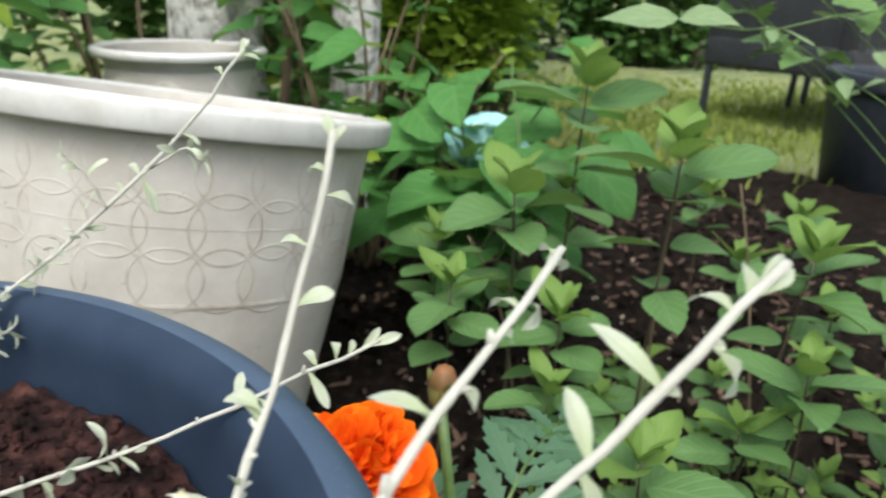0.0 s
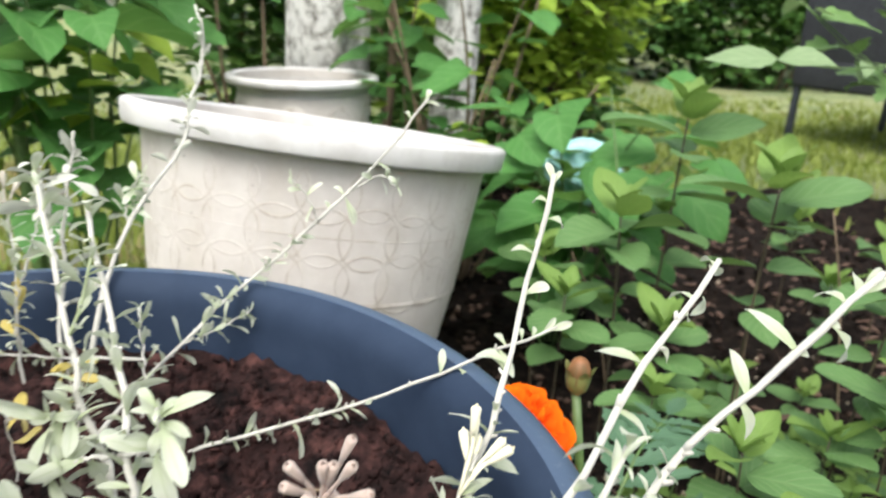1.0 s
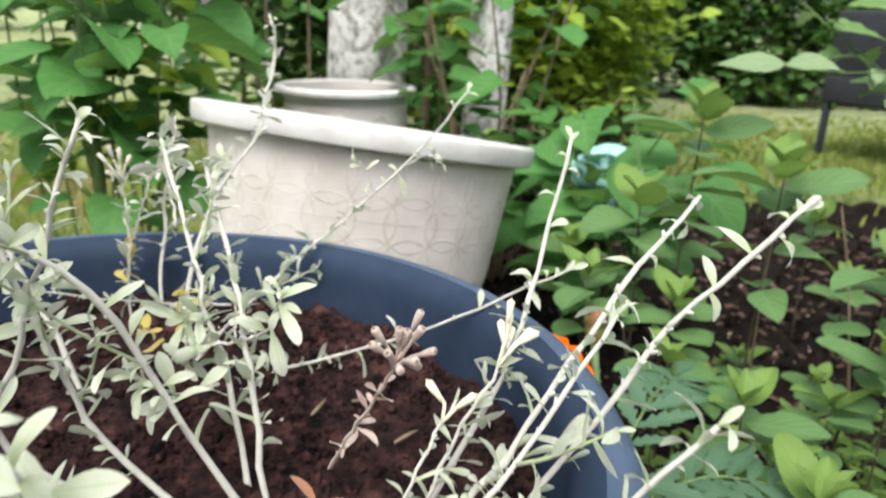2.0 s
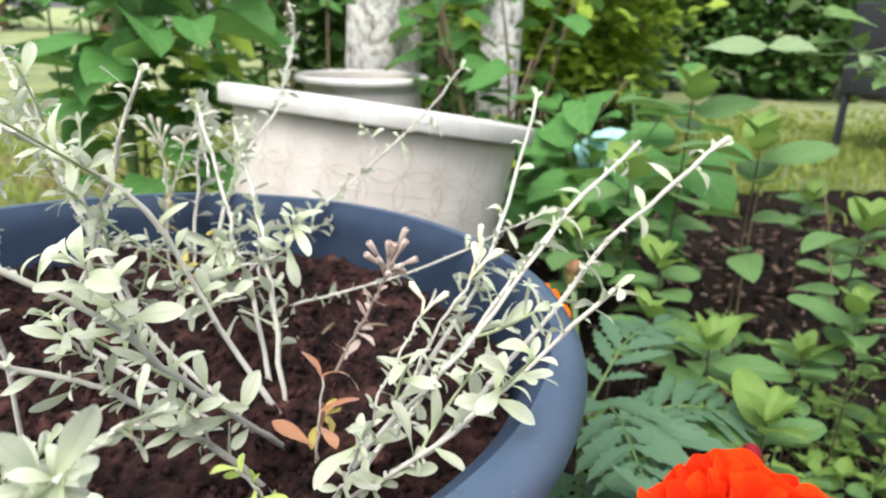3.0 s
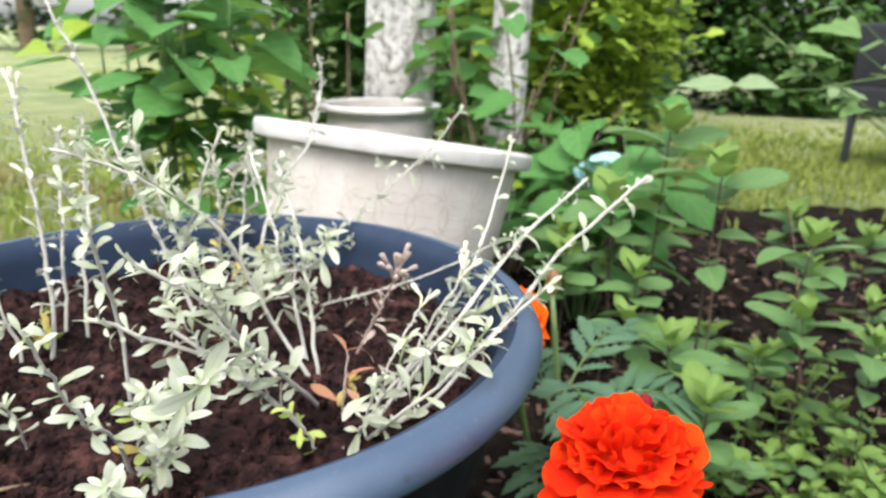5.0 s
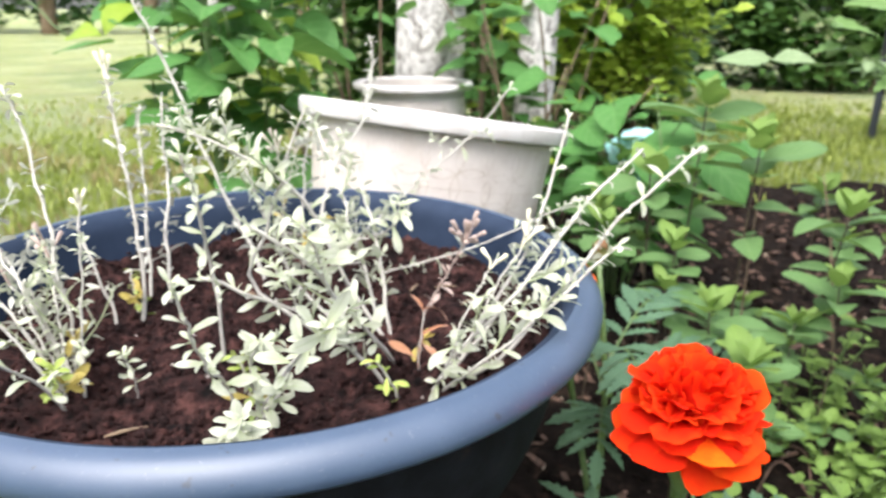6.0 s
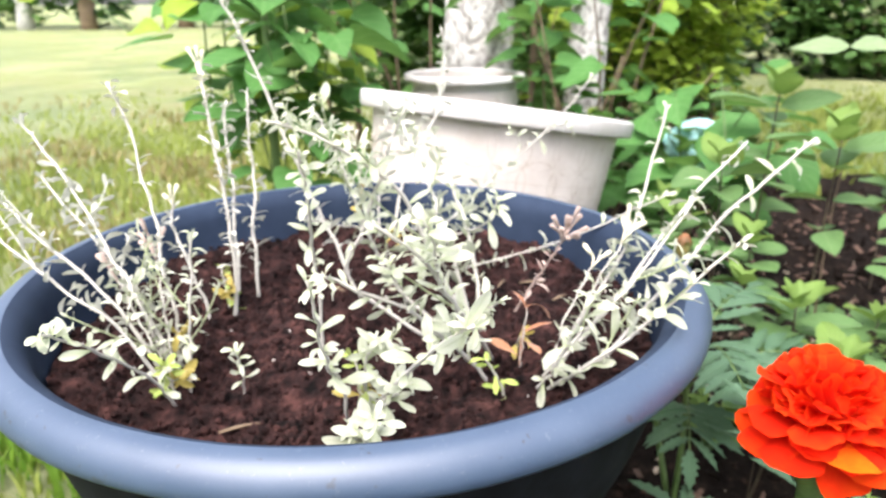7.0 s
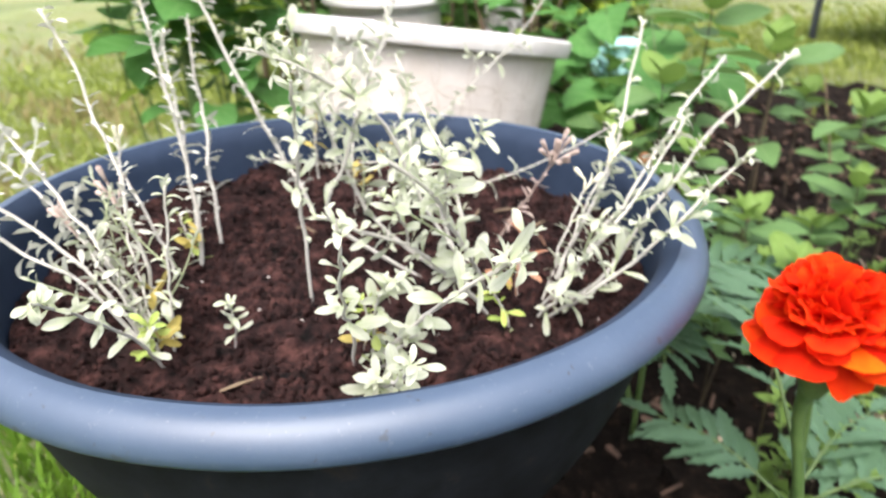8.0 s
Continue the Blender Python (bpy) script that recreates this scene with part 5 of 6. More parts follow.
def build_mint():
    for k, (x, y, top, size, lx, ly, n) in enumerate((
        (0.245, 0.440, 0.052, 1.25, 0.01, 0.0, 5), (0.280, 0.326, 0.030, 1.12, 0.0, 0.0, 4), (0.195, 0.358, -0.004, 1.05, 0.0, 0.01, 4),
        (0.161, 0.300, -0.044, 0.80, 0.01, 0.0, 3), (0.351, 0.304, -0.018, 0.90, 0.02, 0.0, 4), (0.317, 0.272, -0.105, 0.65, 0.0, 0.0, 3),
        (0.239, 0.184, -0.064, 0.80, 0.01, 0.0, 3), (0.220, 0.294, -0.056, 0.80, 0.0, 0.0, 4))):
        mint_plant(x, y, top, size, (lx, ly), k, n, (0.15, -0.1, 0.3, None, 0.2, None, None, None)[k])
    for k, (x, y, top, size, n) in enumerate((
        (0.260, 0.128, -0.078, 0.92, 3), (0.280, 0.254, -0.135, 0.72, 3), (0.342, 0.268, -0.066, 0.72, 3), (0.395, 0.268, -0.085, 0.72, 3), (0.213, 0.258, -0.080, 0.65, 3), (0.225, 0.165, -0.140, 0.55, 3), (0.150, 0.420, -0.060, 0.90, 3),
        (0.350, 0.250, -0.182, 0.42, 2), (0.369, 0.436, -0.170, 0.52, 2), (0.394, 0.316, -0.168, 0.55, 2), (0.300, 0.420, -0.150, 0.58, 2), (0.255, 0.245, -0.150, 0.55, 2), (0.300, 0.205, -0.165, 0.48, 2), (0.330, 0.345, -0.160, 0.52, 2), (0.260, 0.350, -0.140, 0.58, 2),
        (0.415, 0.54, -0.11, 0.85, 3), (0.46, 0.46, -0.12, 0.85, 3), (0.50, 0.40, -0.11, 0.85, 3), (0.50, 0.30, -0.12, 0.80, 3), (0.54, 0.50, -0.10, 0.90, 3), (0.50, 0.62, -0.09, 0.90, 3), (0.42, 0.66, -0.08, 0.90, 3), (0.58, 0.38, -0.12, 0.80, 3), (0.48, 0.20, -0.13, 0.70, 3))):
        mint_plant(x, y, top, size, (0, 0), 20 + k, n)
    for k, (x, y, top, size) in enumerate(((0.255, 0.000, -0.175, 0.45), (0.300, -0.010, -0.175, 0.45), (0.330, 0.040, -0.170, 0.45), (0.245, -0.080, -0.185, 0.4), (0.290, -0.080, -0.180, 0.45), (0.370, 0.070, -0.165, 0.5), (0.340, -0.060, -0.180, 0.45), (0.270, 0.060, -0.165, 0.5))):
        mint_plant(x, y, top, size, (0, 0), 60 + k, 2)


def weed(x, y, size, seed):
    """A low weed of thin branching stems with small paired leaves."""
    r = random.Random(seed)
    zb = bed_height(x, y)
    w = thing("weed", x, y, zb, "low weed with tiny pale green leaves in dark soil", "weed", "weeds in the bed")
    for k in range(r.randint(4, 6)):
        a = GOLDEN * k + r.uniform(-0.4, 0.4)
        tip = Vector((math.cos(a) * r.uniform(0.2, 0.9), math.sin(a) * r.uniform(0.2, 0.9), r.uniform(0.6, 1.5))) * 0.045 * size
        path = curve_through([(0, 0, -0.003), tip * 0.5 + Vector((0, 0, 0.006)), tip], 8)
        bm = bmesh.new()
        tube(bm, path, [0.0007] * 8, 4)
        stem = part("stem", bm, GREEN_STEM, w)
        for q in range(4):
            at = path[min(7, 2 + 2 * q)] if q < 3 else path[7]
            for sgn in (0, math.pi):
                b2 = a + 1.57 * q + sgn
                mesh_part("leaf", r.choice(WEED_LEAVES), None, stem, place=frame_along(at, Vector((math.cos(b2), math.sin(b2), 0.5)), Vector((0, 0, 1)), r.uniform(-0.3, 0.3)) @ Matrix.Scale(size * r.uniform(0.6, 1.1), 4))


WEED_LEAVES = leaf_variants("leaf", MINT_YOUNG, 0.013, 0.0085, 4, OVATE)


def build_weeds():
    r = random.Random(8)
    for k, (x, y) in enumerate(((0.386, 0.376), (0.35, 0.30), (0.30, 0.24), (0.27, 0.10), (0.31, 0.06), (0.36, 0.16), (0.42, 0.22), (0.24, 0.30), (0.20, 0.22), (0.33, -0.02), (0.28, -0.05), (0.40, 0.06), (0.24, 0.05), (0.46, 0.34), (0.34, 0.10), (0.30, 0.42),
            (0.385, 0.285), (0.405, 0.250), (0.372, 0.205), (0.352, 0.232), (0.425, 0.290), (0.392, 0.225), (0.340, 0.185), (0.415, 0.205))):
        weed(x, y, r.uniform(0.9, 1.45), 500 + k)


# ------------------------------------------------------------------ marigolds
LEAFLETS = [leaf_mesh("leaflet", FEATHER_LEAF, 0.030, 0.0105, shape=SAW, fold=0.3, curl=0.05 + 0.15 * i, wave=0.01) for i in range(3)]


def pinnate_leaf(parent, points, pairs=6, size=1.0, seed=0):
    """A feathered leaf: a rib with narrow toothed leaflets in pairs."""
    r = random.Random(300 + seed)
    path = curve_through(points, 12)
    bm = bmesh.new()
    tube(bm, path, [0.0011 * (1 - 0.6 * i / 11) for i in range(12)], 5)
    rib = part("leaf_rib", bm, GREEN_STEM, parent)
    for k in range(pairs):
        t = 0.22 + 0.76 * k / pairs
        f = t * 11
        i = min(10, int(f))
        at = path[i].lerp(path[i + 1], f - i)
        d = (path[i + 1] - path[i]).normalized()
        side = d.cross(Vector((0, 0, 1))).normalized()
        for s in (-1, 1):
            out = side * s + d * r.uniform(0.6, 1.0) + Vector((0, 0, r.uniform(0.0, 0.25)))
            sc = size * (0.75 + 0.45 * math.sin(math.pi * (k + 0.6) / pairs)) * r.uniform(0.85, 1.1)
            mesh_part("leaflet", r.choice(LEAFLETS), None, rib, place=frame_along(at, out, Vector((0, 0, 1)), r.uniform(-0.3, 0.3)) @ Matrix.Scale(sc, 4))
    d = (path[-1] - path[-2]).normalized()
    mesh_part("leaflet", LEAFLETS[0], None, rib, place=frame_along(path[-1], d) @ Matrix.Scale(size, 4))


def petal_mesh(length, spread, ruffle, cup, seed, mat=None):
    """A fan-shaped petal with rounded corners and a wavy, scalloped edge."""
    r = random.Random(seed)
    bm = bmesh.new()
    uv = bm.loops.layers.uv.verify()
    rows = []
    ph, ph2 = r.random() * 6.28, r.random() * 6.28
    nr, nc = 9, 14
    for i in range(nr + 1):
        t = 1 - (1 - i / nr) ** 1.4
        row = []
        for k in range(nc + 1):
            s = 2 * k / nc - 1
            a = s * radians(spread) * (0.45 + 0.55 * smooth(0.0, 0.6, t))
            reach = length * t * (1 - 0.42 * t * abs(s) ** 2.6 + t**3 * (0.045 * math.sin(2.3 * s * math.pi + ph) + 0.025 * math.sin(5.1 * s + ph2)))
            wave = ruffle * length * t * t * (math.sin(1.25 * s * math.pi + ph) + 0.30 * math.sin(3.9 * s * math.pi + ph2) * t)
            row.append((bm.verts.new((reach * math.sin(a), reach * math.cos(a), wave - cup * length * t * t + 0.10 * length * s * s * t)), (0.5 + 0.5 * s, t)))
        rows.append(row)
    for a, b in zip(rows, rows[1:]):
        for k in range(nc):
            quad = (a[k], a[k + 1], b[k + 1], b[k])
            f = bm.faces.new([q[0] for q in quad])
            for loop, q in zip(f.loops, quad):
                loop[uv].uv = q[1]
    me = bpy.data.meshes.new("petal")
    bm.to_mesh(me)
    bm.free()
    me.materials.append(mat or PETAL)
    me.shade_smooth()
    return me


def bud(parent, at, up, length, radius, mat, label):
    """A closed bud in its green cup."""
    bm = bmesh.new()
    revolve_at = [(0.25, 0.0), (0.8, 0.18), (1.0, 0.42), (0.92, 0.70), (0.66, 0.90), (0.25, 1.0)]
    rings = revolve(bm, [(radius * a, length * b) for a, b in revolve_at], 14, lambda a, h: 1 + 0.07 * math.sin(6 * a))
    cap(bm, rings[-1])
    m = Matrix.Translation(at) @ Vector((0, 0, 1)).rotation_difference(Vector(up).normalized()).to_matrix().to_4x4()
    bm.transform(m)
    body = part("bud", bm, mat, parent, label)
    bm = bmesh.new()
    revolve(bm, [(radius * 0.30, -0.03 * length), (radius * 0.88, 0.17 * length), (radius * 1.06, 0.42 * length), (radius * 1.02, 0.56 * length)], 20, lambda a, h: 1 + 0.05 * math.sin(5 * a))
    for k in range(5):
        a = 2 * math.pi * k / 5
        o2 = Vector((math.cos(a) * 0.12, math.sin(a) * 0.12, 1.0))
        leaf(bm, frame_along((math.cos(a) * radius * 1.03, math.sin(a) * radius * 1.03, 0.50 * length), o2, (math.cos(a), math.sin(a), 0)), 0.32 * length, radius * 0.9, OVATE, -0.2, -0.3)
    bm.transform(m)
    part("bud_cup", bm, CUP_GREEN, body, "ribbed green cup round the bud")


def petal_pools(mat, seed):
    return [[petal_mesh(L, spread, ruffle, cup, seed + 20 * k + q, mat) for q in range(7)] for k, (L, spread, ruffle, cup) in enumerate(((0.0245, 50, 0.060, 0.28), (0.0170, 52, 0.10, 0.36), (0.0115, 52, 0.17, 0.26)))]


PETAL_POOLS, ORANGE_POOLS = petal_pools(PETAL, 0), petal_pools(PETAL_ORANGE, 60)
# bearing, slope, scale, lift and kind of the drooping outer petals
SKIRT = ((-118, 2, 0.95, 0.006, 0), (-88, -2, 1.0, 0.005, 0), (-60, -2, 1.02, 0.006, 0), (-36, -4, 1.02, 0.006, 0), (-8, 10, 0.80, 0.009, 0), (24, 4, 0.90, 0.007, 1), (30, -34, 0.88, 0.002, 0), (56, 4, 0.90, 0.008, 0), (64, -8, 0.98, 0.004, 0), (92, -6, 1.0, 0.004, 0), (118, 0, 0.95, 0.005, 0), (146, 2, 0.95, 0.005, 0), (176, 4, 0.95, 0.005, 0), (208, 2, 0.95, 0.005, 0))


def flower_head(plant, at, up, size, seed, pools=PETAL_POOLS, front=0.0):
    """A double flower: a drooping skirt of broad petals under a dome of smaller ruffled ones standing on edge."""
    flower = new("flower_head", None)
    flower.empty_display_size = 0.01
    flower.parent = plant
    flower.matrix_basis = Matrix.Translation(at) @ Vector((0, 0, 1)).rotation_difference(up).to_matrix().to_4x4() @ Matrix.Scale(size, 4)
    r = random.Random(seed)
    n = 0
    for bearing, slope, scale, lift, orange in SKIRT:
        m = pose(0, 0, lift, 0, 0, 180 + front + bearing) @ pose(0, 0.0055, 0, slope + r.uniform(-4, 4), r.uniform(-12, 12), r.uniform(-5, 5))
        mesh_part("petal", (ORANGE_POOLS if orange else pools)[0][n % 7], None, flower, place=m @ Matrix.Scale(scale, 4))
        n += 1
    bm = bmesh.new()
    rings = revolve(bm, [(0.004, 0.0), (0.0125, 0.004), (0.0135, 0.011), (0.0095, 0.018), (0.003, 0.021)], 14, lambda a, h: 1 + 0.08 * math.sin(5 * a + 300 * h))
    cap(bm, rings[-1])
    part("flower_disc", bm, pools[0][0].materials[0], flower)
    for q, count, tilt, ring, lift, phase in ((1, 9, 16, 0.010, 0.008, 0.1), (1, 10, 32, 0.010, 0.010, 0.6), (1, 9, 50, 0.009, 0.012, 0.2), (2, 17, 40, 0.013, 0.014, 0.2), (2, 17, 54, 0.012, 0.016, 0.5), (2, 15, 66, 0.010, 0.018, 0.1), (2, 12, 76, 0.006, 0.020, 0.4), (2, 8, 86, 0.003, 0.020, 0.0)):
        for k in range(count):
            a = 360 * (k + phase) / count + r.uniform(-14, 14)
            m = pose(0, 0, lift, 0, 0, a) @ pose(0, ring, 0, tilt + r.uniform(-16, 16), r.uniform(-55, 55) if q == 2 else r.uniform(-30, 30), r.uniform(-16, 16))
            mesh_part("petal", pools[q][n % 7], None, flower, place=m @ Matrix.Scale(r.uniform(0.80, 1.12), 4))
            n += 1


def build_marigolds():
    hx, hy, hz = 0.2040, -0.060, RIM - 0.0135
    bx, by = 0.222, -0.020
    zb = bed_height(bx, by)
    plant = thing("marigold", bx, by, zb, "marigold plant with one large ruffled orange-red flower", "flower", "marigolds beside the pot")
    o = Vector((bx, by, zb))
    head = Vector((hx, hy, hz)) - o
    up = Vector((-0.03, -0.04, 1.0)).normalized()
    bm = bmesh.new()
    path = curve_through([(0, 0, -0.01), (0.002, -0.015, 0.09), head - up * 0.045 + Vector((0, 0.006, 0)), head - up * 0.020], 14)
    tube(bm, path, [0.0024] * 9 + [0.0026, 0.003, 0.0036, 0.0046, 0.0058], 8)
    part("stalk", bm, GREEN_STEM, plant)
    bm = bmesh.new()
    rings = revolve(bm, [(0.004, -0.026), (0.0075, -0.018), (0.0090, -0.008), (0.0100, 0.0)], 14, lambda a, h: 1 + 0.05 * math.sin(8 * a))
    bm.transform(Matrix.Translation(head) @ Vector((0, 0, 1)).rotation_difference(up).to_matrix().to_4x4())
    part("calyx", bm, GREEN_STEM, plant, "ribbed green cup under the flower")
    flower_head(plant, head, up, 0.945, 12, front=-6.0)
    # a red bud close behind the flower
    bp = Vector((0.210, -0.030, RIM + 0.006)) - o
    bm = bmesh.new()
    tube(bm, curve_through([(0.004, -0.004, 0.05), (0.0, -0.004, 0.14), bp], 8), [0.0017] * 8, 6)
    part("stalk", bm, GREEN_STEM, plant)
    bud(plant, bp - Vector((0, 0, 0.009)), (0, -0.1, 1), 0.010, 0.0032, BUD_RED, "dark red closed flower bud")
    # feathered leaves
    for k, (dx, dy, h0, L, rise) in enumerate(((0.03, -0.07, 0.08, 0.08, 0.25), (-0.02, 0.07, 0.13, 0.09, 0.45), (0.07, 0.01, 0.09, 0.08, 0.3), (-0.015, -0.08, 0.08, 0.075, 0.35), (-0.07, 0.05, 0.10, 0.07, 0.2), (0.06, 0.06, 0.09, 0.08, 0.35))):
        d = Vector((dx, dy, 0)).normalized()
        s = Vector((0, 0, h0))
        pinnate_leaf(plant, [s, s + d * L * 0.5 + Vector((0, 0, L * rise)), s + d * L + Vector((0, 0, L * rise * 0.9))], 7, 1.0, k)
    # the second plant, still in bud
    bx, by = 0.172, 0.135
    zb = bed_height(bx, by)
    plant = thing("marigold", bx, by, zb, "marigold plant with an orange flower and a brownish closed bud", "flower", "marigolds beside the pot")
    bp = Vector((0.161, 0.161, RIM - 0.030)) - Vector((bx, by, zb))
    bm = bmesh.new()
    tube(bm, curve_through([(0, 0, -0.01), (0.002, 0.01, 0.10), bp], 8), [0.0021] * 8, 6)
    part("stalk", bm, GREEN_STEM, plant)
    bud(plant, bp, (0.02, 0.05, 1), 0.0165, 0.0050, BUD_BROWN, "orange-brown closed flower bud")
    head = Vector((0.136, 0.142, RIM - 0.050)) - Vector((bx, by, zb))
    up = Vector((-0.1, -0.2, 1.0)).normalized()
    bm = bmesh.new()
    tube(bm, curve_through([(-0.004, 0.004, 0.03), (-0.016, 0.014, 0.08), head - up * 0.020], 10), [0.0022] * 7 + [0.0028, 0.0038, 0.0052], 8)
    part("stalk", bm, GREEN_STEM, plant)
    flower_head(plant, head, up, 0.88, 5, ORANGE_POOLS)
    for k, (dx, dy, h0, L, rise) in enumerate(((0.04, -0.06, 0.13, 0.095, 0.35), (0.07, 0.01, 0.12, 0.085, 0.35), (0.0, -0.08, 0.10, 0.08, 0.35), (0.03, 0.06, 0.14, 0.09, 0.3), (-0.03, 0.06, 0.12, 0.08, 0.3), (0.02, -0.08, 0.15, 0.10, 0.25))):
        d = Vector((dx, dy, 0)).normalized()
        s = Vector((0, 0, h0))
        pinnate_leaf(plant, [s, s + d * L * 0.5 + Vector((0, 0, L * rise)), s + d * L + Vector((0, 0, L * rise * 0.9))], 7, 1.0, 50 + k)


# ------------------------------------------------------------------ tree, shrubs and hedges


def build_tree(x, y, radius, height, label, seed, lean=(0.0, 0.0)):
    r = random.Random(seed)
    tree = thing("tree", x, y, 0, label, "tree", "tree stems behind the planters")
    bm = bmesh.new()
    hs = [-0.05 + i * height / 60 for i in range(61)]

    def warp(a, h):
        return 1 + 0.10 * noise.noise((math.cos(a) * 2.5, math.sin(a) * 2.5, h * 3 + seed)) + 0.05 * noise.noise((math.cos(a) * 9, math.sin(a) * 9, h * 9 + seed)) + 0.35 * math.exp(-max(0, h) * 9) * (1 + 0.4 * math.sin(4 * a + seed))

    rings = revolve(bm, [(radius * (1 - 0.16 * h / height), h) for h in hs], 56, warp)
    for ring, h in zip(rings, hs):
        for v in ring:
            v.co.x += lean[0] * h
            v.co.y += lean[1] * h
    cap(bm, rings[-1])
    part("trunk", bm, BARK, tree)
    for k in range(3):
        a = r.uniform(0, 6.28)
        top = Vector((lean[0] * height, lean[1] * height, height))
        bm = bmesh.new()
        end = top + Vector((math.cos(a) * 0.7, 0.3 + math.sin(a) * 0.4, 0.8))
        tube(bm, curve_through([top - Vector((0, 0, 0.08)), (top + end) / 2 + Vector((0, 0, 0.1)), end], 8), [radius * 0.55 * (1 - 0.09 * i) for i in range(8)], 10)
        part("limb", bm, BARK, tree)
    tops = [Vector((lean[0] * height, lean[1] * height + 0.3, height + 0.7))]
    part_from_leaves("crown", tree, HEDGE_LEAF, [((tops[0].x, tops[0].y, tops[0].z), (0.9, 0.7, 0.5), 900)], 0.07, seed)
    return tree


def part_from_leaves(name, parent, mat, blobs, size, seed, droop=0.3, slim=0.5):
    """Folded leaves scattered through uneven lumps, in one mesh."""
    r = np.random.RandomState(seed)
    cs, ss = [], []
    for (cx, cy, cz), (ax, ay, az), n in blobs:
        d = r.normal(size=(n, 3))
        d /= np.linalg.norm(d, axis=1)[:, None]
        rad = r.uniform(0.25, 1.0, (n, 1)) ** 0.5
        clump = 1 + 0.35 * np.sin(d[:, :1] * 5 + seed) * np.sin(d[:, 1:2] * 6 + 1) * np.sin(d[:, 2:] * 5 + 2)
        cs.append(np.array([cx, cy, cz]) + d * rad * clump * np.array([ax, ay, az]))
        ss.append(np.full(n, size))
    c = np.concatenate(cs)
    n = len(c)
    s = np.concatenate(ss)[:, None] * r.uniform(0.55, 1.2, (n, 1))
    a = r.uniform(0, 2 * np.pi, n)
    y = np.stack([np.cos(a), np.sin(a), r.uniform(-droop - 0.3, 0.35, n)], 1)
    y /= np.linalg.norm(y, axis=1)[:, None]
    up = np.stack([r.normal(0, 0.35, n), r.normal(0, 0.35, n), np.ones(n)], 1)
    x = np.cross(y, up)
    x /= np.linalg.norm(x, axis=1)[:, None]
    z = np.cross(x, y)
    shape = ((0, 0, 0, 0.5, 0), (-0.5, 0.30, 0.10, 0, 0.3), (-0.36, 0.68, 0.05, 0.1, 0.68), (0, 1, -0.10, 0.5, 1), (0.36, 0.68, 0.05, 0.9, 0.68), (0.5, 0.30, 0.10, 1, 0.3), (0, 0.45, 0.0, 0.5, 0.45))
    v = np.concatenate([c[:, None] + s[:, None] * (px * slim * 1.4 * x + py * y + pz * z)[:, None] for px, py, pz, _, _ in shape], 1).reshape(-1, 3)
    base = np.arange(n) * 7
    faces = []
    for q in ((0, 6, 2, 1), (6, 3, 2, 2), (0, 5, 4, 6), (6, 4, 3, 3)):
        faces.append(np.stack([base + q[k] for k in (range(4) if len(set(q)) == 4 else range(3))], 1).tolist())
    me = bpy.data.meshes.new(name)
    me.from_pydata(v.tolist(), [], sum(faces, []))
    uvl = me.uv_layers.new(name="UVMap")
    idx = np.empty(len(me.loops), dtype=np.int32)
    me.loops.foreach_get("vertex_index", idx)
    uvs = np.array([(p[3], p[4]) for p in shape])[idx % 7]
    uvl.data.foreach_set("uv", uvs.ravel())
    ob = mesh_part(name, me, mat, parent)
    tagged(ob, kind="stuff")
    return ob


BROAD_LEAVES = leaf_variants("leaf", BROAD_LEAF, 0.08, 0.062, 5, HEART, teeth=0.03)
LIME_LEAVES = leaf_variants("leaf", LIME_LEAF, 0.06, 0.040, 3, OVATE)
LOBED = ((0.0, 0.3), (0.08, 0.9), (0.16, 1.0), (0.24, 0.72), (0.34, 0.78), (0.44, 0.92), (0.52, 0.62), (0.62, 0.55), (0.72, 0.60), (0.82, 0.34), (0.92, 0.22), (1.0, 0.02))
LOBED_LEAVES = leaf_variants("leaf", HEDGE_PALE, 0.085, 0.072, 4, LOBED)
PALE_LEAVES = leaf_variants("leaf", PALE_LEAF, 0.055, 0.028, 3, OVATE)


def leafy_shrub(x, y, label, stems, pool, size, seed, stem_mat=None, per=9, group="", spread=0.05, thick=1.0, first=0.28):
    """Woody stems to given tips, each set with broad leaves on short stalks."""
    r = random.Random(seed)
    zb = max(0.0, bed_height(x, y))
    shrub = thing("shrub", x, y, zb, label, "shrub", group)
    o = Vector((x, y, zb))
    for tip in stems:
        tip = Vector((tip[0], tip[1], tip[2] + RIM)) - o
        start = Vector((tip.x * 0.12, tip.y * 0.12, -0.01))
        path = curve_through([start, tip * 0.5 + Vector((r.gauss(0, 0.02), r.gauss(0, 0.02), 0.02)), tip], 12)
        bm = bmesh.new()
        tube(bm, path, [thick * (0.0038 - 0.0022 * i / 11) for i in range(12)], 6)
        stem = part("stem", bm, stem_mat or BROWN_STEM, shrub)
        for k in range(per):
            t = first + (1 - first) * (k + r.random()) / per
            f = min(10.99, t * 11)
            i = int(f)
            at = path[i].lerp(path[i + 1], f - i)
            a = GOLDEN * k + r.uniform(-0.5, 0.5)
            out = Vector((math.cos(a), math.sin(a), r.uniform(-0.25, 0.45)))
            at = at + out * spread * r.uniform(0.2, 1.0)
            face = Vector((r.gauss(0, 0.18), -0.08 + r.gauss(0, 0.18), 1.0))
            m = frame_along(at, out + Vector((0, 0, -0.10)), face, r.uniform(-0.3, 0.3))
            mesh_part("leaf", r.choice(pool), None, stem, place=m @ Matrix.Scale(size * r.uniform(0.6, 1.15), 4))
    return shrub


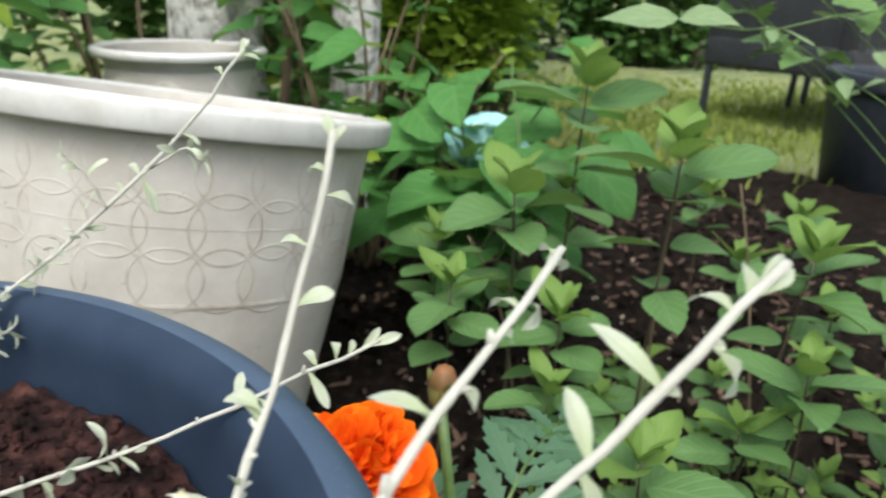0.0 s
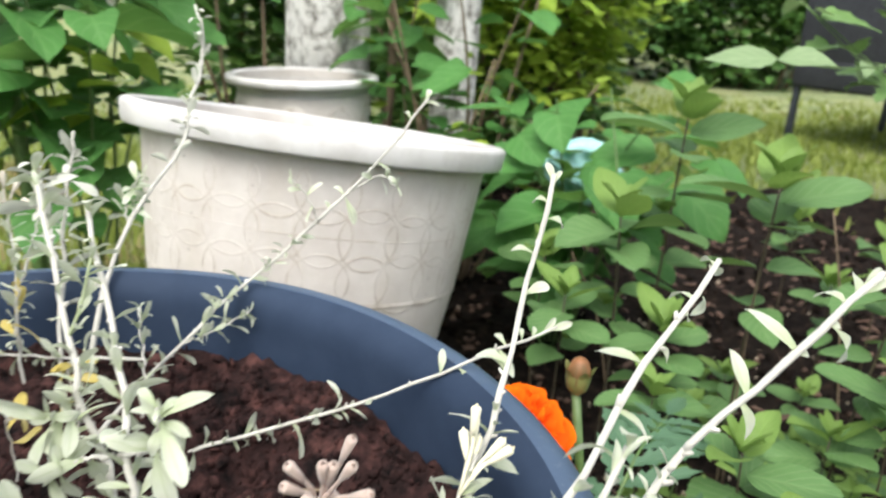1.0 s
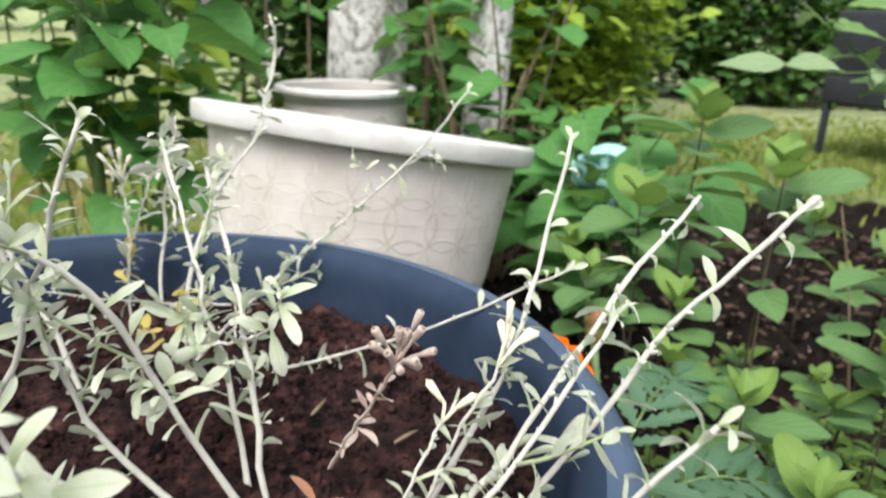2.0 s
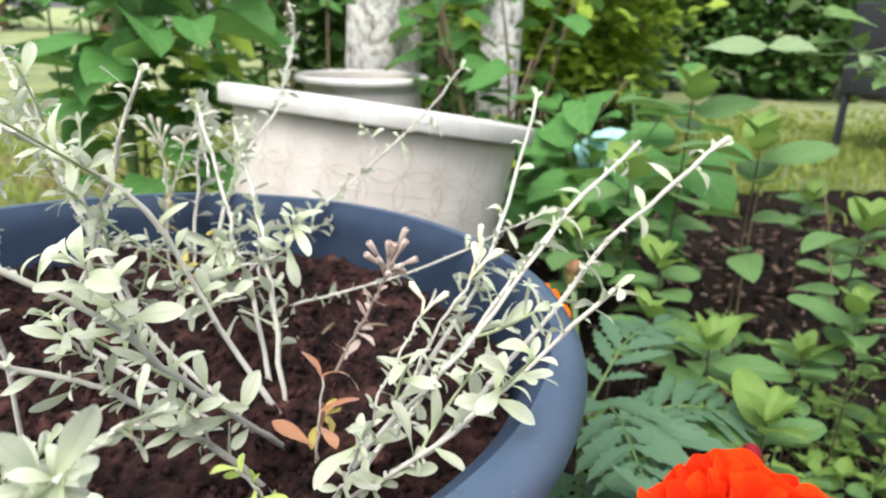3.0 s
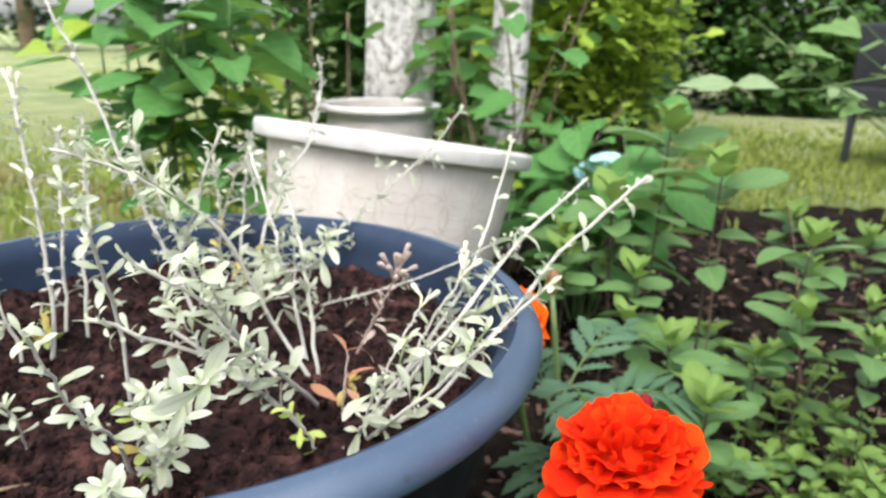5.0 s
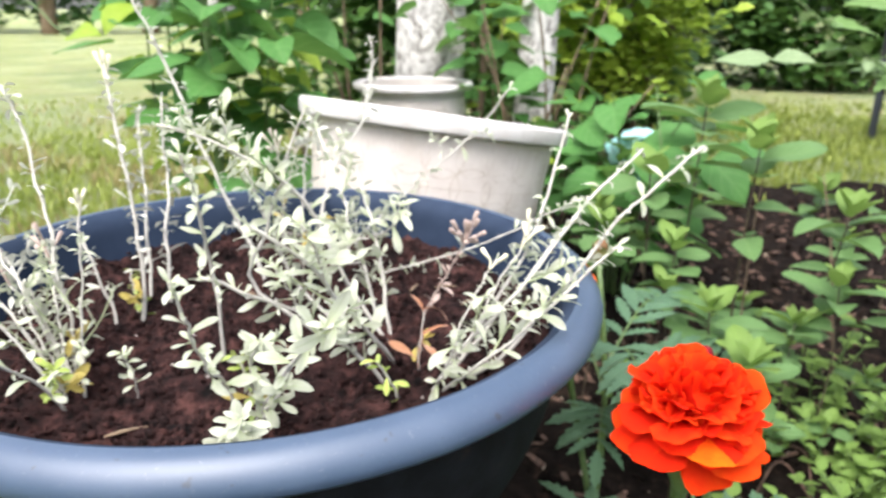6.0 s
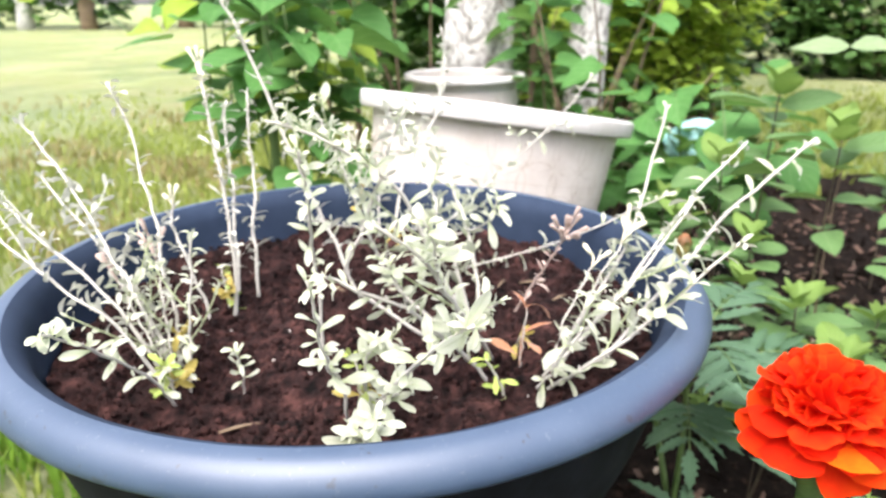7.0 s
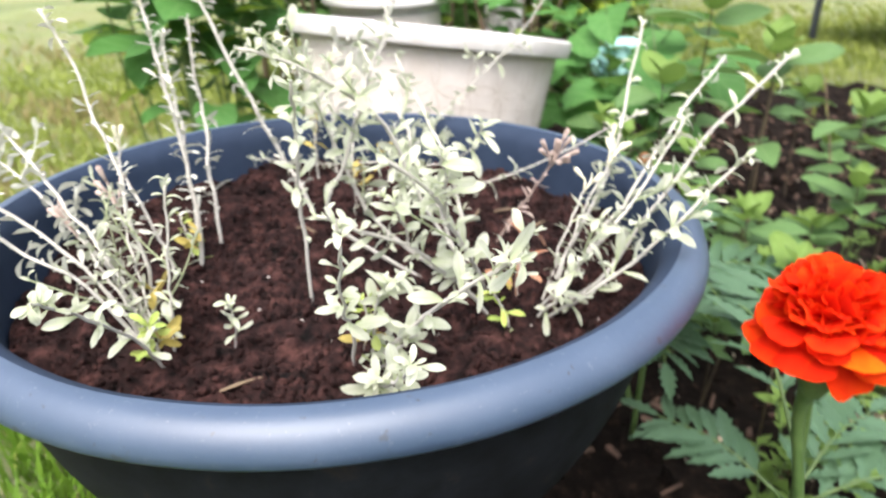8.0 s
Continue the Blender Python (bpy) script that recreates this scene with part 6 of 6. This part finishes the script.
def build_shrubs():
    # broad-leaved shrub beside the larger planter, over the lawn's edge
    leafy_shrub(-0.30, 0.50, "green shrub with broad soft leaves on green stems", [(-0.30, 0.42, 0.10), (-0.22, 0.44, 0.16), (-0.36, 0.46, 0.06), (-0.29, 0.45, 0.13), (-0.33, 0.52, 0.22), (-0.30, 0.56, 0.24), (-0.40, 0.50, 0.18), (-0.32, 0.60, 0.20)], BROAD_LEAVES + LIME_LEAVES[:2], 0.88, 3, GREEN_STEM, per=14, thick=0.55, first=0.52)
    leafy_shrub(-0.42, 0.56, "leafy green shrub with bright young leaves", [(-0.36, 0.60, 0.30), (-0.46, 0.58, 0.24), (-0.42, 0.48, 0.20), (-0.34, 0.70, 0.30), (-0.30, 0.72, 0.22)], LIME_LEAVES + BROAD_LEAVES[:3], 1.0, 4, GREEN_STEM, per=14, thick=0.6, first=0.5)
    leafy_shrub(-0.336, 0.47, "thick green-brown stem with broad soft leaves", [(-0.328, 0.47, 0.22)], BROAD_LEAVES, 0.9, 15, GREEN_STEM, per=9, thick=2.4, first=0.5)
    # climbing stems and leaves round the tree
    leafy_shrub(0.04, 0.78, "climbing plant with green leaves round the tree stem", [(-0.06, 0.78, 0.10), (-0.13, 0.82, 0.15), (-0.03, 0.85, 0.15), (0.02, 0.76, 0.20), (0.08, 0.72, 0.06), (0.12, 0.74, 0.16), (-0.08, 0.80, 0.22), (0.10, 0.66, -0.02), (0.04, 0.70, -0.06), (0.16, 0.78, 0.26), (0.20, 0.72, 0.04)], LIME_LEAVES[:1] + BROAD_LEAVES, 0.66, 6, per=13, thick=0.7)
    leafy_shrub(-0.115, 0.90, "brown upright stem with small light green leaves beside the tree", [(-0.085, 0.90, 0.22)], LIME_LEAVES[:2] + BROAD_LEAVES, 0.52, 21, per=14, thick=2.4, spread=0.06, first=0.55)
    leafy_shrub(-0.25, 0.82, "almost bare brown twigs spreading behind the planters", [(-0.36, 0.80, 0.15), (-0.29, 0.80, 0.18), (-0.23, 0.81, 0.16)], BROAD_LEAVES, 0.5, 22, per=2, thick=1.1, first=0.8)
    leafy_shrub(0.17, 0.60, "low plant with broad pointed green leaves", [(0.15, 0.56, 0.04), (0.11, 0.58, 0.01), (0.20, 0.58, 0.05), (0.24, 0.60, 0.02), (0.18, 0.50, -0.03), (0.10, 0.52, -0.06), (0.26, 0.54, -0.02), (0.28, 0.62, 0.0)], BROAD_LEAVES, 0.74, 8, GREEN_STEM, per=11, thick=0.5)
    # bush whose twigs reach in from the side
    leafy_shrub(0.86, 0.66, "open bush with pale green leaves on thin twigs", [(0.325, 0.60, 0.158), (0.35, 0.60, 0.140), (0.395, 0.60, 0.100), (0.43, 0.61, 0.135), (0.42, 0.62, 0.175)], PALE_LEAVES + LOBED_LEAVES, 0.56, 11, GREEN_STEM, per=7, spread=0.018, thick=0.32, first=0.66)
    # a thin twig with a pair of pale leaves
    o = Vector((0.82, 0.62, max(0.0, bed_height(0.82, 0.62))))
    tw = thing("branch", o.x, o.y, o.z, "thin twig ending in two pale green leaves", "branch")
    tip = Vector((0.294, 0.426, RIM + 0.092)) - o
    bm = bmesh.new()
    tube(bm, curve_through([(-0.01, -0.01, 0), tip * 0.55 + Vector((0.02, 0.02, 0.13)), tip + Vector((0.06, 0.03, -0.006)), tip], 14), [0.0010 - 0.0005 * i / 13 for i in range(14)], 6)
    part("twig", bm, GREEN_STEM, tw)
    mesh_part("leaf", PALE_LEAVES[0], None, tw, place=frame_along(tip, Vector((-1, -0.25, 0.02)), Vector((0, -0.55, 1))) @ Matrix.Scale(1.0, 4))
    mesh_part("leaf", PALE_LEAVES[1], None, tw, place=frame_along(tip, Vector((0.9, -0.35, 0.25)), Vector((-0.2, -0.55, 1))) @ Matrix.Scale(0.75, 4))


def build_overhang():
    b = thing("branch", -0.80, 0.30, 0, "leaning twig with bright green leaves over the lawn", "branch")
    o = Vector((-0.80, 0.30, 0))
    for k, (tip, way) in enumerate((((-0.273, 0.116, 0.134), (0.6, -0.3, 0.25)), ((-0.446, 0.411, 0.100), (0.9, -0.3, 0.35)), ((-0.34, 0.14, 0.150), (0.7, 0.2, 0.1)))):
        tip = Vector((tip[0], tip[1], tip[2] + RIM)) - o
        bm = bmesh.new()
        tube(bm, curve_through([(-0.1, 0, -0.01), (-0.06, -0.04, 0.42), tip + Vector((-0.16, 0.02, 0.05)), tip + Vector((-0.03, 0, 0))], 14), [0.0026 - 0.00013 * i for i in range(14)], 6)
        part("twig", bm, GREEN_STEM, b)
        mesh_part("leaf", LIME_LEAVES[k], None, b, place=frame_along(tip + Vector((-0.03, 0.0, 0)), Vector(way), Vector((0.1, -0.6, 1))) @ Matrix.Scale(0.9, 4))


def bush(name, x, y, label, category, mat, blobs, size, seed, stems=6, group=""):
    zb = 0.0
    b = thing(name, x, y, zb, label, category, group)
    r = random.Random(seed)
    for k in range(stems):
        (cx, cy, cz), (ax, ay, az), n = blobs[k % len(blobs)]
        tip = Vector((cx - x + r.uniform(-0.6, 0.6) * ax, cy - y + r.uniform(-0.6, 0.6) * ay, cz + r.uniform(-0.2, 0.8) * az))
        bm = bmesh.new()
        w = 0.005 + 0.010 * min(1.0, az)
        tube(bm, curve_through([(tip.x * 0.25, tip.y * 0.25, -0.02), tip * 0.5 + Vector((r.gauss(0, 0.04), 0, 0)), tip], 9), [w * (1 - 0.08 * i) for i in range(9)], 6)
        part("branch", bm, BROWN_STEM, b)
    part_from_leaves("foliage", b, mat, [((cx - x, cy - y, cz), e, n) for (cx, cy, cz), e, n in blobs], size, seed)
    return b


def build_far_green():
    bush("bush", 0.25, 1.45, "yellow-green bush with small leaves and brown stems", "bush", LIME_LEAF, [((0.08, 1.18, 0.50), (0.22, 0.16, 0.22), 1700), ((0.19, 1.28, 0.46), (0.14, 0.16, 0.20), 1000), ((0.04, 1.40, 0.85), (0.30, 0.25, 0.30), 350)], 0.036, 31, 12)
    bush("bush", -0.10, 1.55, "green bush behind the tree stems", "bush", HEDGE_LEAF, [((-0.25, 1.6, 0.50), (0.5, 0.3, 0.50), 1900), ((0.02, 1.40, 0.22), (0.30, 0.2, 0.2), 600)], 0.06, 32, 7)
    bush("bush", 0.20, 1.80, "dark green bush at the end of the bed", "bush", DARK_LEAF, [((0.12, 1.9, 0.45), (0.26, 0.25, 0.5), 900)], 0.06, 33, 5)
    bush("bush", -0.75, 1.7, "loose green bush beside the lawn", "bush", HEDGE_LEAF, [((-0.62, 1.55, 0.65), (0.34, 0.3, 0.45), 900), ((-0.45, 1.7, 0.35), (0.3, 0.3, 0.3), 500)], 0.07, 34, 6)
    bush("hedge", 1.6, 5.2, "tall dark green hedge behind the lawn", "hedge", DARK_LEAF, [((0.2, 4.9, 0.7), (1.0, 0.5, 0.9), 6500), ((1.6, 5.1, 0.8), (1.2, 0.5, 1.0), 7500), ((3.2, 5.3, 0.9), (1.3, 0.5, 1.1), 6500), ((4.9, 5.2, 0.9), (1.3, 0.5, 1.1), 4000)], 0.095, 35, 12)
    bush("hedge", 1.4, 4.6, "tall grassy green shrub in front of a hedge", "hedge", HEDGE_LEAF, [((1.25, 4.55, 0.55), (0.55, 0.25, 0.65), 3200), ((2.3, 4.7, 0.6), (0.6, 0.25, 0.7), 3200), ((3.6, 4.7, 0.6), (0.8, 0.3, 0.7), 2600)], 0.075, 36, 8)
    bush("hedge", -1.2, 4.2, "leafy green hedge beyond the tree", "hedge", HEDGE_LEAF, [((-1.0, 4.4, 0.8), (0.9, 0.5, 1.0), 2400), ((-0.3, 3.6, 0.7), (0.8, 0.4, 0.9), 2000), ((-1.6, 4.9, 1.0), (0.7, 0.5, 1.1), 1500)], 0.12, 37, 9)
    # unseen hedges added behind the camera, to darken low reflections on the pot's rim
    for k in range(7):
        a = radians(196 + 25 * k)
        x, y = 4.6 * math.cos(a), 4.6 * math.sin(a)
        bush("hedge", x, y, "unseen hedge added behind the camera to darken reflections", "hedge", HEDGE_LEAF, [((x, y, 1.0), (1.15, 0.95, 1.25), 900)], 0.20, 140 + k, 4, "hedges behind")
    # trees along the far side of the lawn
    r = random.Random(77)
    for k in range(11):
        x = -15.5 + 1.35 * k + r.uniform(-0.4, 0.4)
        y = 9.5 + 0.42 * k + r.uniform(-0.5, 0.5)
        t = thing("tree", x, y, 0, "tall leafy tree at the far edge of the lawn", "tree", "far trees")
        bm = bmesh.new()
        tube(bm, curve_through([(0, 0, -0.1), (r.gauss(0, 0.1), 0, 1.4), (r.gauss(0, 0.2), 0, 3.2)], 8), [0.16 - 0.012 * i for i in range(8)], 10)
        part("trunk", bm, BARK if k % 3 == 0 else BROWN_STEM, t)
        part_from_leaves("crown", t, HEDGE_LEAF if k % 2 else DARK_LEAF, [((r.uniform(-0.3, 0.3), 0, 1.9), (1.0, 0.9, 0.9), 380), ((r.uniform(-0.5, 0.5), 0.2, 3.2), (1.2, 1.0, 1.2), 520), ((0, 0.3, 0.5), (0.8, 0.5, 0.4), 150)], 0.26, 100 + k)


# ------------------------------------------------------------------ garden furniture


def slab(bm, m, sx, sy, sz, bevel=0.01):
    """A bevelled box centred at m."""
    geom = bmesh.ops.create_cube(bm, size=1.0)
    vs = geom["verts"]
    for v in vs:
        v.co = Vector((v.co.x * sx, v.co.y * sy, v.co.z * sz))
    edges = list({e for v in vs for e in v.link_edges})
    out = bmesh.ops.bevel(bm, geom=edges, offset=bevel, segments=2, affect="EDGES", profile=0.6)
    done = {v for f in out["faces"] for v in f.verts} | {v for v in vs if v.is_valid}
    for v in done:
        v.co = m @ v.co


def build_chair(x, y, turn):
    """A low wicker lounge chair on short square legs."""
    c = thing("garden_chair", x, y, 0, "dark grey woven garden chair on thin legs on the lawn", "chair", "garden chairs on the lawn")
    c.rotation_euler.z = turn
    w, d, foot = 0.60, 0.56, 0.20
    for lx in (0.02, w - 0.02):
        for ly in (0.02, d - 0.02):
            bm = bmesh.new()
            slab(bm, Matrix.Translation((lx, ly, foot / 2)), 0.021, 0.021, foot, 0.003)
            part("leg", bm, DARK_PLASTIC, c)
    bm = bmesh.new()
    slab(bm, Matrix.Translation((w / 2, d / 2, foot + 0.05)), w, d, 0.10, 0.012)
    part("seat", bm, DARK_WICKER, c)
    bm = bmesh.new()
    slab(bm, Matrix.Translation((w / 2, d - 0.04, foot + 0.26)), w, 0.06, 0.36, 0.014)
    part("backrest", bm, DARK_WICKER, c)
    for lx in (0.03, w - 0.03):
        bm = bmesh.new()
        slab(bm, Matrix.Translation((lx, d / 2, foot + 0.20)), 0.055, d, 0.24, 0.012)
        part("armrest", bm, DARK_WICKER, c)
    return c


def build_dark_tub():
    x, y = 1.09, 1.445
    tub = thing("tub", x, y, max(0.0, bed_height(x, y)) - 0.025, "dark slate plastic tub with a wide rim on the grass", "tub")
    bm = bmesh.new()
    revolve(bm, [(0.135, 0.000), (0.140, 0.003), (0.165, 0.215), (0.166, 0.249)], 48)
    revolve(bm, [(0.162, 0.258), (0.155, 0.215), (0.13, 0.017)], 48)
    rings = revolve(bm, [(0.135, 0.000), (0.02, 0.000)], 48)
    cap(bm, rings[-1])
    rings = revolve(bm, [(0.155, 0.215), (0.02, 0.219)], 48)
    cap(bm, rings[-1])
    part("tub_body", bm, DARK_PLASTIC, tub)
    bm = bmesh.new()
    revolve(bm, [(0.163, 0.225), (0.176, 0.225), (0.179, 0.230), (0.179, 0.256), (0.176, 0.261), (0.165, 0.261), (0.160, 0.256), (0.159, 0.241)], 48)
    part("rim", bm, DARK_PLASTIC, tub)


def build_litter():
    # crumpled turquoise film caught between the plants
    bm = bmesh.new()
    bmesh.ops.create_icosphere(bm, subdivisions=4, radius=0.045)
    for v in bm.verts:
        p = v.co * 30
        v.co *= 1 + 0.35 * noise.noise(p) + 0.18 * noise.noise(p * 2.3)
        v.co.z *= 0.75
    x, y = 0.196, 0.70
    bm.transform(Matrix.Translation((x, y, RIM - 0.055)))
    tagged(part("plastic_bag", bm, BLUE_FILM, smooth=False), "crumpled turquoise plastic film among the leaves", "bag")
    # dry stalks
    r = random.Random(41)
    for k, (x, y, dx, dy, h) in enumerate(((0.37, 0.24, 0.05, -0.06, 0.10), (0.22, 0.44, -0.05, -0.02, 0.16), (0.46, 0.30, 0.03, -0.09, 0.09), (0.30, 0.16, 0.10, -0.02, 0.02), (0.28, 0.02, 0.06, -0.07, 0.02), (0.40, 0.42, -0.04, 0.02, 0.20), (0.295, 0.36, 0.0, 0.01, 0.24))):
        zb = bed_height(x, y)
        ob = thing("dry_stalk", x, y, zb, "dry brown stalk standing in the soil", "twig", "dry stalks")
        bm = bmesh.new()
        tube(bm, curve_through([(0, 0, -0.005), (dx * 0.5 + r.gauss(0, 0.004), dy * 0.5, h * 0.6 + 0.01), (dx, dy, h + 0.004)], 8), [0.0010 - 0.00006 * i for i in range(8)], 6)
        part("stalk", bm, BROWN_STEM, ob)
    # pale runners arching over the soil
    for pts in (((0.290, 0.198), (0.312, 0.224), (0.338, 0.208)), ((0.304, 0.268), (0.332, 0.238), (0.336, 0.204)), ((0.362, 0.300), (0.388, 0.312), (0.402, 0.270))):
        x, y = pts[0]
        zb = bed_height(x, y)
        ob = thing("runner", x, y, zb, "thin pale brown runner arching over the soil", "twig", "runners over the soil")
        bm = bmesh.new()
        tube(bm, curve_through([(px - x, py - y, bed_height(px, py) - zb + (0.018 if q == 1 else -0.002)) for q, (px, py) in enumerate(pts)], 12), [0.0012 - 0.00004 * i for i in range(12)], 6)
        part("stem", bm, BARK_CHIP, ob)
    # a weathered brick edge behind the pot
    b = tagged(new("brick", None), "weathered brown brick lying at the bed's edge", "brick")
    b.location = (-0.155, 0.30, bed_height(-0.155, 0.30) + 0.02)
    b.rotation_euler = (0.05, 0.12, 0.5)
    bm = bmesh.new()
    slab(bm, Matrix(), 0.12, 0.10, 0.055, 0.006)
    for v in bm.verts:
        v.co += Vector((noise.noise(v.co * 60), noise.noise(v.co * 60 + Vector((5, 0, 0))), noise.noise(v.co * 60 + Vector((0, 5, 0))))) * 0.003
    part("brick_body", bm, BRICK, b)


build_tree(-0.193, 0.935, 0.063, 1.9, "tree stem with pale flaking lichen-covered bark", 2, (0.02, 0.02))
build_tree(-0.006, 0.935, 0.032, 1.7, "thinner grey tree stem beside a thicker one", 5, (0.03, 0.04))
build_shrubs()
build_overhang()
build_far_green()
turn = math.atan2(3.0 - 2.68, 1.52 - 1.05)
build_chair(1.035 + 0.60 * math.cos(turn), 2.66 + 0.60 * math.sin(turn), turn + math.pi)
build_chair(1.035 + 1.26 * math.cos(turn), 2.66 + 1.26 * math.sin(turn), turn + math.pi)
build_dark_tub()
build_mint()
build_weeds()
build_marigolds()
build_litter()
build_soil_crumbs()
build_grass()
